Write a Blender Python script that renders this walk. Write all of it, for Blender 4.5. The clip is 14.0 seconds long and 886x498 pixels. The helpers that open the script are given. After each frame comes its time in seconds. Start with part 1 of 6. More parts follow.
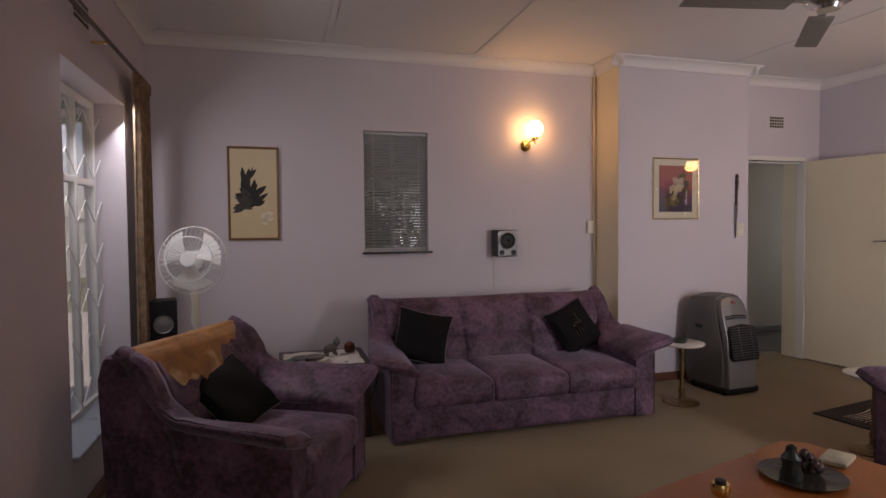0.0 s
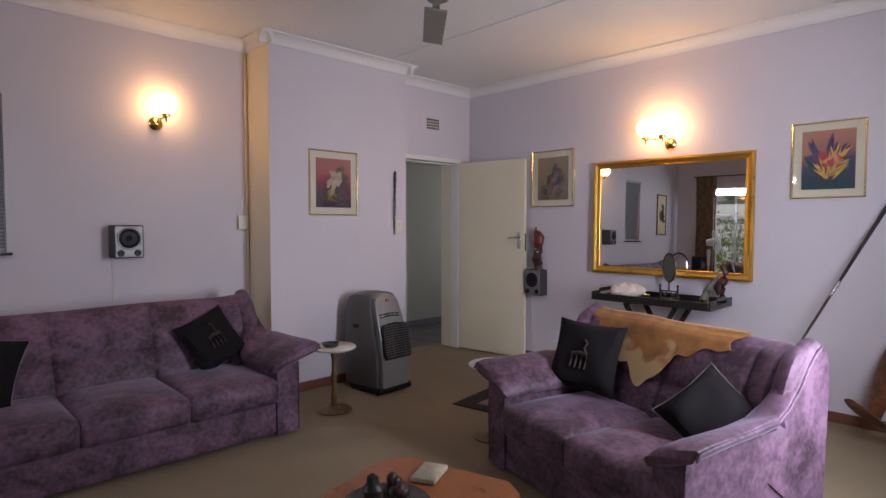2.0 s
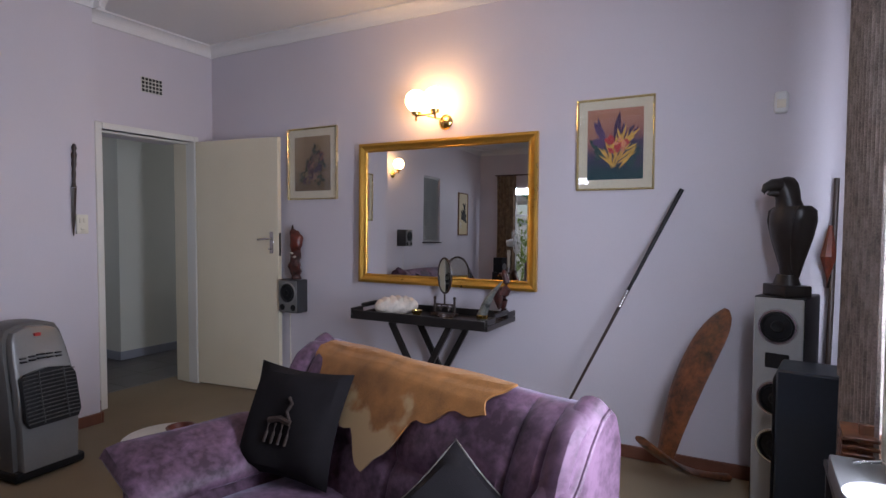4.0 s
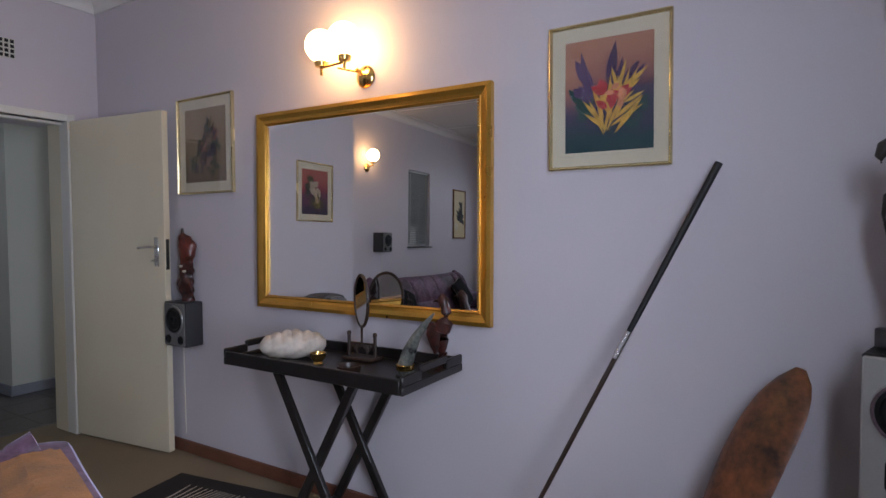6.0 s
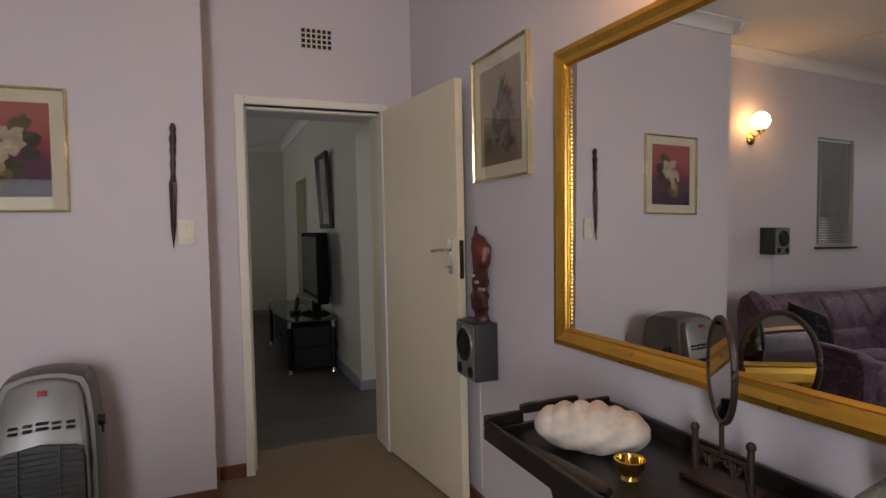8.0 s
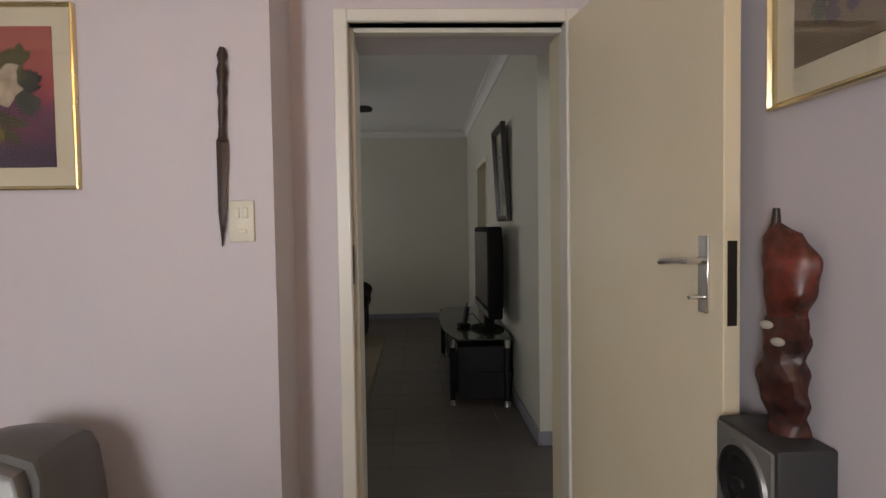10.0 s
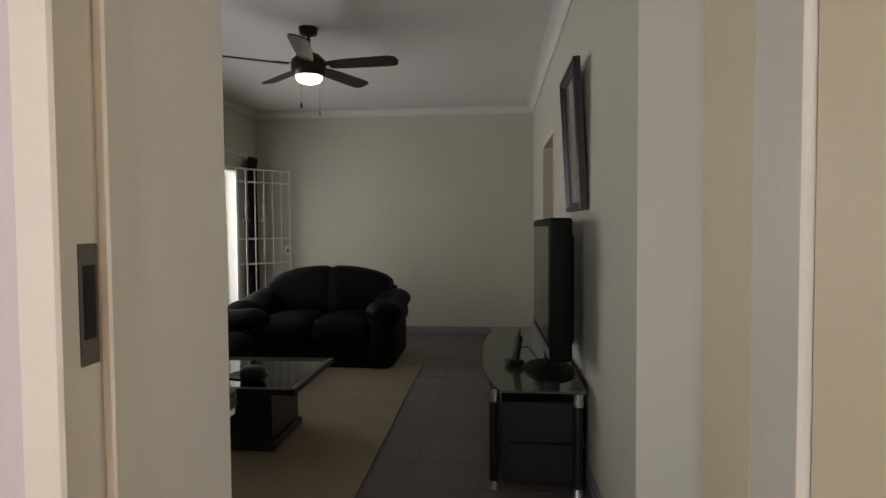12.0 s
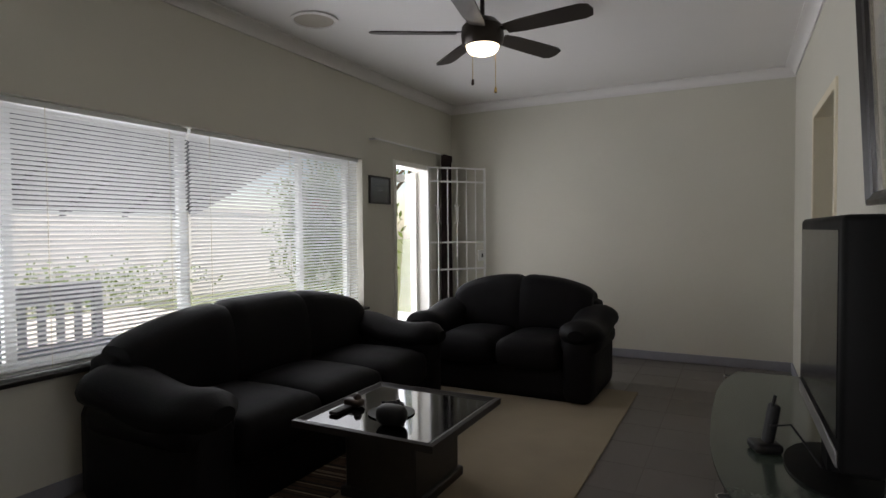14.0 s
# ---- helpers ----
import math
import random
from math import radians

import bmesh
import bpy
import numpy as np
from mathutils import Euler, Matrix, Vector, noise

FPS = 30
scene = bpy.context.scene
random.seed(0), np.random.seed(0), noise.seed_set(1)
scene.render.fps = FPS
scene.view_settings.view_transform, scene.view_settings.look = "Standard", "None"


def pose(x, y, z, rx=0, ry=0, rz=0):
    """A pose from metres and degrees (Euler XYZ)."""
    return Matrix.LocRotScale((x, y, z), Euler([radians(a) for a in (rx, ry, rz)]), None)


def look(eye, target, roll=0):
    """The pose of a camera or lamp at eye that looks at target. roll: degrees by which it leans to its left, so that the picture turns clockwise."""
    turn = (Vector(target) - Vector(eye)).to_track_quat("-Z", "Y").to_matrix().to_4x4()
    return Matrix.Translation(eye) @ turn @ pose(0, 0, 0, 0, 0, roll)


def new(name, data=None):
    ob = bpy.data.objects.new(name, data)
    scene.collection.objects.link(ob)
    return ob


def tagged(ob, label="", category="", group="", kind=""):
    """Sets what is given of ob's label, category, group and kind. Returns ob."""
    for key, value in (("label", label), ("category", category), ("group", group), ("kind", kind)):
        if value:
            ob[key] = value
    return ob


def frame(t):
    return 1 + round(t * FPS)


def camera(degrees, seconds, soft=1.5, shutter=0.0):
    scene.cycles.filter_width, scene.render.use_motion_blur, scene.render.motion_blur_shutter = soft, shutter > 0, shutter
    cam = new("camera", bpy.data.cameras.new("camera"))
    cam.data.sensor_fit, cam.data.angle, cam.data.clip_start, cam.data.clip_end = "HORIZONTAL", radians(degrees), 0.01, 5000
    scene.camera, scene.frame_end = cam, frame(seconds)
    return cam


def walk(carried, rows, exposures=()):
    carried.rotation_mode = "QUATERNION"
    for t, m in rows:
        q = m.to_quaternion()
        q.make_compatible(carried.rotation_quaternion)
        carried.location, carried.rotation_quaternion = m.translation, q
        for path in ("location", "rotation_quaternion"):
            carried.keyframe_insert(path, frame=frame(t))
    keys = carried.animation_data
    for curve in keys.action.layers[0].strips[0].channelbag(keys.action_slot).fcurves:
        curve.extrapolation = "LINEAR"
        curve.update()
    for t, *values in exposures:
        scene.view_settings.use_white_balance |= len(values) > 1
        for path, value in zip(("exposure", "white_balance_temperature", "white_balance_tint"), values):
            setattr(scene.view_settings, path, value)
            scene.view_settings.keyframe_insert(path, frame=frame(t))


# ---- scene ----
cam = camera(75.7, 14.0)
PATH = [
    (0, (1.88, 0.829, 1.385), (2.435, 2.749, 1.312), -0.5),
    (0.5, (2.031, 0.808, 1.405), (2.803, 2.651, 1.317), -0.2),
    (1, (2.199, 0.822, 1.403), (3.186, 2.559, 1.309), -0.0),
    (1.5, (2.399, 0.921, 1.389), (3.596, 2.521, 1.301), -0.0),
    (2, (2.596, 1.019, 1.376), (3.983, 2.457, 1.287), -0.0),
    (2.5, (2.846, 1.137, 1.388), (4.389, 2.406, 1.294), -0.1),
    (3, (3.144, 1.198, 1.369), (4.789, 2.332, 1.277), 0.0),
    (3.5, (3.507, 1.25, 1.351), (5.258, 2.212, 1.267), 0.2),
    (6, (5.175, 1.452, 1.341), (6.881, 2.494, 1.265), -0.3),
    (6.5, (5.442, 1.531, 1.322), (7.005, 2.777, 1.245), -0.4),
    (7, (5.689, 1.69, 1.34), (7.031, 3.171, 1.263), -0.7),
    (7.5, (5.906, 1.906, 1.339), (6.955, 3.608, 1.263), -1.0),
    (8, (6.104, 2.156, 1.341), (6.862, 4.006, 1.266), -1.2),
    (8.5, (6.255, 2.456, 1.344), (6.763, 4.389, 1.264), -1.4),
    (9, (6.365, 2.752, 1.336), (6.696, 4.723, 1.261), -1.4),
    (11.5, (6.723, 4.502, 1.289), (6.596, 6.496, 1.212), -0.3),
    (12, (6.766, 4.84, 1.276), (6.591, 6.831, 1.2), -0.4),
    (12.5, (6.79, 5.122, 1.263), (6.506, 7.1, 1.193), -0.4),
    (13, (6.806, 5.363, 1.255), (6.299, 7.297, 1.195), -0.3),
    (13.5, (6.806, 5.555, 1.277), (6.034, 7.399, 1.209), -0.6),
    (14, (6.789, 5.748, 1.284), (5.873, 7.525, 1.22), -0.5),
]
walk(cam, [(t, look(e, g, r)) for t, e, g, r in PATH], [
    (0.0, -0.95, 7600, 27), (1.0, -0.55, 7400, 25), (2.0, -0.64, 6600, 22), (3.5, -0.80, 6200, 20), (6.5, -1.0, 6100, 16), (7.0, -1.03, 6300, 17),
    (7.5, -1.05, 7300, 18), (8.5, -0.62, 7500, 18), (9.0, -0.53, 7500, 17), (11.5, -0.18, 8000, 15), (12.5, 0.38, 7500, 17), (13.5, 0.45, 7300, 18), (14.0, 0.48, 7300, 18)])


# ---- world, sun, window light ----
world = bpy.data.worlds.new("world")
scene.world = world
world.use_nodes = True
wn = world.node_tree
sky = wn.nodes.new("ShaderNodeTexSky")
sky.sky_type = "NISHITA"
sky.sun_disc = False
sky.sun_elevation, sky.sun_rotation = radians(62), radians(131)
wn.links.new(sky.outputs[0], wn.nodes["Background"].inputs[0])
wn.nodes["Background"].inputs[1].default_value = 0.15


def lamp(name, kind, m, power, color=(1, 1, 1), **kw):
    d = bpy.data.lights.new(name, kind)
    d.energy, d.color = power, color
    if "size" in kw:
        d.shape, d.size, d.size_y = "RECTANGLE", kw["size"], kw["size_y"]
    if "radius" in kw:
        d.shadow_soft_size = kw["radius"]
    if "angle" in kw:
        d.angle = radians(kw["angle"])
    ob = new(name, d)
    ob.matrix_world = m
    return ob


DAY = (0.78, 0.88, 1.0)
lamp("sun", "SUN", look((0, 0, 0), (-0.35, 0.30, -0.88)), 4.6, (1.0, 0.95, 0.88), angle=0.5)
lamp("window_light_west", "AREA", look((0.935, 4.36, 2.10), (2.2, 4.3, 0.8)), 22, DAY, size=1.05, size_y=0.14)
lamp("window_light_south", "AREA", look((5.25, 0.74, 1.30), (6.6, 2.6, 0.4)), 165, DAY, size=0.6, size_y=1.75)
lamp("window_light_dining", "AREA", look((2.6, -2.3, 1.4), (2.8, 1.0, 1.2)), 20, DAY, size=2.6, size_y=1.6)
lamp("window_light_tv_room", "AREA", look((3.86, 8.95, 1.27), (5.6, 8.95, 1.15)), 10, DAY, size=1.8, size_y=1.2)
lamp("window_light_blinds", "AREA", look((3.50, 8.2, 1.2), (5.5, 8.2, 1.3)), 32, DAY, size=3.2, size_y=1.2)
lamp("door_light_tv_room", "AREA", look((3.5, 10.75, 1.1), (5.5, 10.6, 0.9)), 16, DAY, size=0.65, size_y=1.8)

# fill light in an added, unseen passage window; brightens the door reveal
lamp("window_light_passage", "AREA", look((9.44, 6.3, 1.5), (6.4, 6.0, 1.2)), 10, DAY, size=0.8, size_y=1.1)

# ---- materials ----
MATS = {}


def mat(name, color, rough=0.6, metal=0.0, var=0.12, scale=6.0, bump=0.0, fine=90.0, dark=None, piece=0.0, spec=0.5):
    """Paint, wood, cloth or metal with mottling at two scales and fine relief."""
    if name in MATS:
        return MATS[name]
    m = bpy.data.materials.new(name)
    m.use_nodes = True
    nt = m.node_tree
    b = nt.nodes["Principled BSDF"]
    tc = nt.nodes.new("ShaderNodeTexCoord")
    n1, n2 = nt.nodes.new("ShaderNodeTexNoise"), nt.nodes.new("ShaderNodeTexNoise")
    n1.inputs["Scale"].default_value, n1.inputs["Detail"].default_value = scale, 5
    n2.inputs["Scale"].default_value, n2.inputs["Detail"].default_value = fine, 3
    for n in (n1, n2):
        nt.links.new(tc.outputs["Object"], n.inputs["Vector"])
    mixn = nt.nodes.new("ShaderNodeMix")
    mixn.data_type = "FLOAT"
    mixn.inputs[0].default_value = 0.35
    nt.links.new(n1.outputs["Fac"], mixn.inputs[2])
    nt.links.new(n2.outputs["Fac"], mixn.inputs[3])
    ramp = nt.nodes.new("ShaderNodeValToRGB")
    lo = dark or tuple(c * (1 - var) for c in color)
    hi = tuple(min(1, c * (1 + var * 0.6)) for c in color)
    ramp.color_ramp.elements[0].position, ramp.color_ramp.elements[1].position = 0.34, 0.66
    ramp.color_ramp.elements[0].color, ramp.color_ramp.elements[1].color = (*lo, 1), (*hi, 1)
    nt.links.new(mixn.outputs[0], ramp.inputs[0])
    out = ramp.outputs[0]
    if piece:
        oi = nt.nodes.new("ShaderNodeObjectInfo")
        hsv = nt.nodes.new("ShaderNodeHueSaturation")
        mr = nt.nodes.new("ShaderNodeMapRange")
        mr.inputs[3].default_value, mr.inputs[4].default_value = 1 - piece, 1 + piece
        nt.links.new(oi.outputs["Random"], mr.inputs[0])
        nt.links.new(mr.outputs[0], hsv.inputs["Value"])
        nt.links.new(out, hsv.inputs["Color"])
        out = hsv.outputs[0]
    nt.links.new(out, b.inputs["Base Color"])
    rr = nt.nodes.new("ShaderNodeMapRange")
    rr.inputs[3].default_value, rr.inputs[4].default_value = max(0.02, rough - 0.08), min(1, rough + 0.08)
    nt.links.new(n1.outputs["Fac"], rr.inputs[0])
    nt.links.new(rr.outputs[0], b.inputs["Roughness"])
    b.inputs["Metallic"].default_value = metal
    b.inputs["Specular IOR Level"].default_value = spec
    if bump:
        bp = nt.nodes.new("ShaderNodeBump")
        bp.inputs["Strength"].default_value, bp.inputs["Distance"].default_value = bump, 0.004
        nt.links.new(n2.outputs["Fac"], bp.inputs["Height"])
        nt.links.new(bp.outputs[0], b.inputs["Normal"])
    MATS[name] = m
    return m


def glass_mat(name, tint=(1, 1, 1), rough=0.0):
    if name in MATS:
        return MATS[name]
    m = bpy.data.materials.new(name)
    m.use_nodes = True
    nt = m.node_tree
    nt.nodes.remove(nt.nodes["Principled BSDF"])
    tr, gl, mx = nt.nodes.new("ShaderNodeBsdfTransparent"), nt.nodes.new("ShaderNodeBsdfGlossy"), nt.nodes.new("ShaderNodeMixShader")
    lw = nt.nodes.new("ShaderNodeLayerWeight")
    pw, fr = nt.nodes.new("ShaderNodeMath"), nt.nodes.new("ShaderNodeMath")
    pw.operation, fr.operation = "POWER", "MULTIPLY_ADD"
    pw.inputs[1].default_value, fr.inputs[1].default_value, fr.inputs[2].default_value = 4.0, 0.9, 0.045
    lw.inputs[0].default_value = 0.5
    nt.links.new(lw.outputs["Facing"], pw.inputs[0])
    nt.links.new(pw.outputs[0], fr.inputs[0])
    tr.inputs[0].default_value = (*tint, 1)
    gl.inputs["Roughness"].default_value = rough
    nt.links.new(fr.outputs[0], mx.inputs[0])
    nt.links.new(tr.outputs[0], mx.inputs[1])
    nt.links.new(gl.outputs[0], mx.inputs[2])
    nt.links.new(mx.outputs[0], nt.nodes["Material Output"].inputs[0])
    MATS[name] = m
    return m


def see_light(m, color, share):
    """Lets part of the light through a thin sheet or leaf."""
    nt = m.node_tree
    tl, mx = nt.nodes.new("ShaderNodeBsdfTranslucent"), nt.nodes.new("ShaderNodeMixShader")
    tl.inputs[0].default_value = (*color, 1)
    mx.inputs[0].default_value = share
    nt.links.new(nt.nodes["Principled BSDF"].outputs[0], mx.inputs[1])
    nt.links.new(tl.outputs[0], mx.inputs[2])
    nt.links.new(mx.outputs[0], nt.nodes["Material Output"].inputs[0])
    return m


def glow_mat(name, color, strength):
    m = bpy.data.materials.new(name)
    m.use_nodes = True
    b = m.node_tree.nodes["Principled BSDF"]
    b.inputs["Base Color"].default_value = (0.9, 0.85, 0.75, 1)
    b.inputs["Emission Color"].default_value = (*color, 1)
    b.inputs["Emission Strength"].default_value = strength
    b.inputs["Roughness"].default_value = 0.3
    return m


LILAC = mat("lilac_wall_paint", (0.61, 0.562, 0.60), 0.55, var=0.035, scale=1.3, bump=0.12, fine=160)
CREAM = mat("pale_green_wall_paint", (0.61, 0.59, 0.51), 0.6, var=0.04, scale=1.3, bump=0.12, fine=160)
CEIL = mat("ceiling_paint", (0.74, 0.72, 0.70), 0.7, var=0.03, scale=1.0, bump=0.06)
WHITE = mat("white_gloss_paint", (0.74, 0.72, 0.66), 0.35, var=0.04, scale=2)
DOORPAINT = mat("cream_door_paint", (0.72, 0.645, 0.48), 0.42, var=0.04, scale=2.5, bump=0.05)
CARPET = mat("beige_carpet", (0.25, 0.193, 0.122), 0.95, var=0.12, scale=2.0, bump=0.5, fine=420)
TILE = mat("grey_floor_tile", (0.12, 0.105, 0.097), 0.42, var=0.12, scale=5, bump=0.05, piece=0.07)
GROUT = mat("pale_grout", (0.155, 0.14, 0.13), 0.9, var=0.08)
SKIRT = mat("brown_skirting_wood", (0.17, 0.065, 0.04), 0.4, var=0.2, scale=9)
GREYSKIRT = mat("grey_skirting", (0.26, 0.26, 0.29), 0.5, var=0.1)
STEEL = mat("white_steel", (0.75, 0.75, 0.73), 0.4, var=0.05)
GOLD = mat("gold_leaf_frame", (0.68, 0.38, 0.07), 0.3, metal=0.85, var=0.12, scale=8, bump=0.04)
BRASS = mat("polished_brass", (0.80, 0.55, 0.18), 0.2, metal=1.0, var=0.1)
CHROME = mat("brushed_chrome", (0.7, 0.7, 0.7), 0.22, metal=1.0, var=0.08)
BLACKW = mat("black_stained_wood", (0.016, 0.013, 0.012), 0.32, var=0.3, scale=14, bump=0.05)
REDWOOD = mat("reddish_carved_wood", (0.12, 0.025, 0.012), 0.35, var=0.45, scale=18)
DARKWOOD = mat("dark_carved_wood", (0.035, 0.018, 0.012), 0.4, var=0.35, scale=14, bump=0.1)
ORANGEWOOD = mat("orange_brown_wood", (0.36, 0.115, 0.028), 0.3, var=0.25, scale=5)
PLASTIC = mat("ivory_plastic", (0.72, 0.68, 0.56), 0.4, var=0.04)
BLACKP = mat("black_plastic", (0.010, 0.010, 0.011), 0.45, var=0.2, spec=0.3)
GREYP = mat("silver_grey_plastic", (0.20, 0.195, 0.19), 0.36, metal=0.3, var=0.07)
GLASS = glass_mat("clear_glass")

# ---- building helpers ----
I4 = Matrix.Identity(4)


def box(bm, x0, y0, z0, x1, y1, z1, bevel=0.0, seg=1, m=I4):
    r = bmesh.ops.create_cube(bm, size=1.0)
    vs = r["verts"]
    s = Matrix.Translation(((x0 + x1) / 2, (y0 + y1) / 2, (z0 + z1) / 2)) @ Matrix.Diagonal((x1 - x0, y1 - y0, z1 - z0, 1))
    bmesh.ops.transform(bm, matrix=m @ s, verts=vs)
    if bevel > 0:
        es = list({e for v in vs for e in v.link_edges})
        bmesh.ops.bevel(bm, geom=es, offset=bevel, segments=seg, profile=0.5, affect="EDGES")
    return bm


def cyl(bm, r0, r1, z0, z1, n=20, m=I4):
    r = bmesh.ops.create_cone(bm, cap_ends=True, segments=n, radius1=r0, radius2=r1, depth=z1 - z0)
    bmesh.ops.transform(bm, matrix=m @ Matrix.Translation((0, 0, (z0 + z1) / 2)), verts=r["verts"])
    return bm


def rod(bm, a, b, r0, r1=None, n=10):
    a, b = Vector(a), Vector(b)
    m = Matrix.Translation(a) @ (b - a).to_track_quat("Z", "Y").to_matrix().to_4x4()
    return cyl(bm, r0, r1 or r0, 0, (b - a).length, n, m)


def lathe(bm, prof, n=24, m=I4):
    """Turned shape from (radius, height) pairs round the z axis."""
    rings = []
    for r, z in prof:
        rings.append([bm.verts.new(m @ Vector((max(r, 1e-4) * math.cos(2 * math.pi * i / n), max(r, 1e-4) * math.sin(2 * math.pi * i / n), z))) for i in range(n)])
    for a, b in zip(rings, rings[1:]):
        for i in range(n):
            bm.faces.new((a[i], a[(i + 1) % n], b[(i + 1) % n], b[i]))
    bm.faces.new(list(reversed(rings[0])))
    bm.faces.new(rings[-1])
    return bm


def ball(bm, r, c, sx=1, sy=1, sz=1, n=20):
    v = bmesh.ops.create_uvsphere(bm, u_segments=n, v_segments=max(8, n // 2), radius=r)["verts"]
    bmesh.ops.transform(bm, matrix=Matrix.Translation(c) @ Matrix.Diagonal((sx, sy, sz, 1)), verts=v)
    return bm


def tube(bm, pts, r, n=8, radii=None):
    """Round bar along points."""
    rings = []
    for i, p in enumerate(pts):
        p = Vector(p)
        d = (Vector(pts[min(i + 1, len(pts) - 1)]) - Vector(pts[max(i - 1, 0)])).normalized()
        q = d.to_track_quat("Z", "Y")
        rr = radii[i] if radii else r
        rings.append([bm.verts.new(p + q @ Vector((rr * math.cos(2 * math.pi * k / n), rr * math.sin(2 * math.pi * k / n), 0))) for k in range(n)])
    for a, b in zip(rings, rings[1:]):
        for k in range(n):
            bm.faces.new((a[k], a[(k + 1) % n], b[(k + 1) % n], b[k]))
    bm.faces.new(list(reversed(rings[0])))
    bm.faces.new(rings[-1])
    return bm


def loft(bm, rings, close=True):
    """Skin over rings of equal length."""
    vs = [[bm.verts.new(p) for p in ring] for ring in rings]
    n = len(vs[0])
    for a, b in zip(vs, vs[1:]):
        for k in range(n):
            bm.faces.new((a[k], a[(k + 1) % n], b[(k + 1) % n], b[k]))
    if close:
        bm.faces.new(list(reversed(vs[0])))
        bm.faces.new(vs[-1])
    return bm


def sheet(bm, fn, nu, nv, thick=0.0):
    """Sheet from fn(u, v), u and v from 0 to 1, with a thickness along its normal."""
    g = [[bm.verts.new(fn(i / nu, j / nv)) for j in range(nv + 1)] for i in range(nu + 1)]
    fs = [bm.faces.new((g[i][j], g[i + 1][j], g[i + 1][j + 1], g[i][j + 1])) for i in range(nu) for j in range(nv)]
    bm.normal_update()
    if thick:
        bmesh.ops.solidify(bm, geom=fs, thickness=thick)
    return bm


def prism(bm, outline, y0, y1, m=I4):
    """Outline of (x, z) pairs, drawn out from y0 to y1."""
    a = [bm.verts.new(m @ Vector((x, y0, z))) for x, z in outline]
    b = [bm.verts.new(m @ Vector((x, y1, z))) for x, z in outline]
    n = len(a)
    bm.faces.new(a)
    bm.faces.new(list(reversed(b)))
    for k in range(n):
        bm.faces.new((a[k], b[k], b[(k + 1) % n], a[(k + 1) % n]))
    return bm


def part(name, bm, material, parent=None, label="", smooth=True, m=None):
    bmesh.ops.recalc_face_normals(bm, faces=bm.faces)
    me = bpy.data.meshes.new(name)
    bm.to_mesh(me)
    bm.free()
    me.materials.append(material)
    if smooth:
        for p in me.polygons:
            p.use_smooth = True
        me.set_sharp_from_angle(angle=radians(38))
    ob = new(name, me)
    if parent is not None:
        ob.parent = parent
    if m is not None:
        ob.matrix_basis = m
    if label:
        ob["label"] = label
    return ob


def thing(name, m, label, category, group=""):
    e = new(name)
    e.matrix_world = m
    e.empty_display_size = 0.1
    return tagged(e, label, category, group)


def struct(name, bm, material, label="", category="", smooth=False):
    return tagged(part(name, bm, material, smooth=smooth), label or name.replace("_", " "), category or "wall", kind="structure")


def B():
    return bmesh.new()


def wall(bm, axis, at0, at1, a0, a1, z0, z1, holes=()):
    """A thick wall across an axis, from a0 to a1 along it, with holes (b0, b1, h0, h1) through it."""
    cuts = sorted({a0, a1, *[h for o in holes for h in o[:2]]})
    for p, q in zip(cuts, cuts[1:]):
        zs = [(z0, z1)]
        for b0, b1, h0, h1 in holes:
            if b0 <= p and q <= b1:
                zs = [(z0, h0), (h1, z1)]
        for u, v in zs:
            if v - u > 1e-4:
                if axis == "y":
                    box(bm, p, at0, u, q, at1, v)
                else:
                    box(bm, at0, p, u, at1, q, v)
    bmesh.ops.remove_doubles(bm, verts=bm.verts, dist=1e-5)
    return bm


# ---- structure: the plan ----
H1, H2 = 2.85, 2.69          # ceilings
XM, YS, Y2, YD = 7.26, 5.53, 5.16, 5.43   # mirror wall, sofa wall, wall by the heater, door wall
YI, YE = 5.80, 5.67          # inner faces of the door wall, each side of the opening
XW, XT, YF = 3.87, 7.24, 11.64            # tv room: window wall, tv wall, far wall
WX = 0.95                    # west wall of the lounge

struct("ground", box(B(), -60, -60, -0.5, 80, 90, -0.12), mat("lawn", (0.16, 0.19, 0.08), 0.95, var=0.3, scale=0.8), "green lawn with bare sandy patches around the house", "ground")
struct("floor_lounge", box(B(), 0.6, -2.8, -0.12, 7.6, YI - 0.02, 0.0), CARPET, "beige short-pile carpet of the lounge", "floor")
struct("ceiling_lounge", box(B(), 0.6, -2.8, H1, 7.6, 5.8, H1 + 0.1), CEIL, "white board ceiling of the lounge", "ceiling")
struct("wall_north_sofa", wall(B(), "y", YS, YS + 0.23, 0.7, 4.72, 0, H1, [(2.567, 3.112, 1.198, 2.192)]), LILAC, "lilac plastered wall behind the long sofa")
struct("wall_north_pier", wall(B(), "y", Y2, YS + 0.23, 4.72, 6.10, 0, H1), LILAC, "projecting lilac wall beside the inner door")
struct("wall_north_door", wall(B(), "y", YD, YI, 6.10, 7.065, 0, H1, [(6.295, 7.065, 0, 2.03)]), LILAC, "lilac wall with the door to the tv room")
struct("wall_north_hinge", wall(B(), "y", YD, YE, 7.065, XM, 0, H1), LILAC, "lilac wall behind the hinges of the inner door")
struct("wall_pier_return", box(B(), 4.716, Y2 + 0.001, 0, 4.7195, YS, H1 - 0.01), DOORPAINT, "cream side of the projecting wall")
struct("wall_east", wall(B(), "x", XM, XM + 0.23, 0.67, YE, 0, H1), LILAC, "lilac wall with the gold-framed mirror")
struct("wall_south_east", wall(B(), "y", 0.67, 0.90, 4.7, XM, 0, H1, [(4.95, 6.85, 0.35, 2.2)]), LILAC, "lilac wall with the wide curtained window")
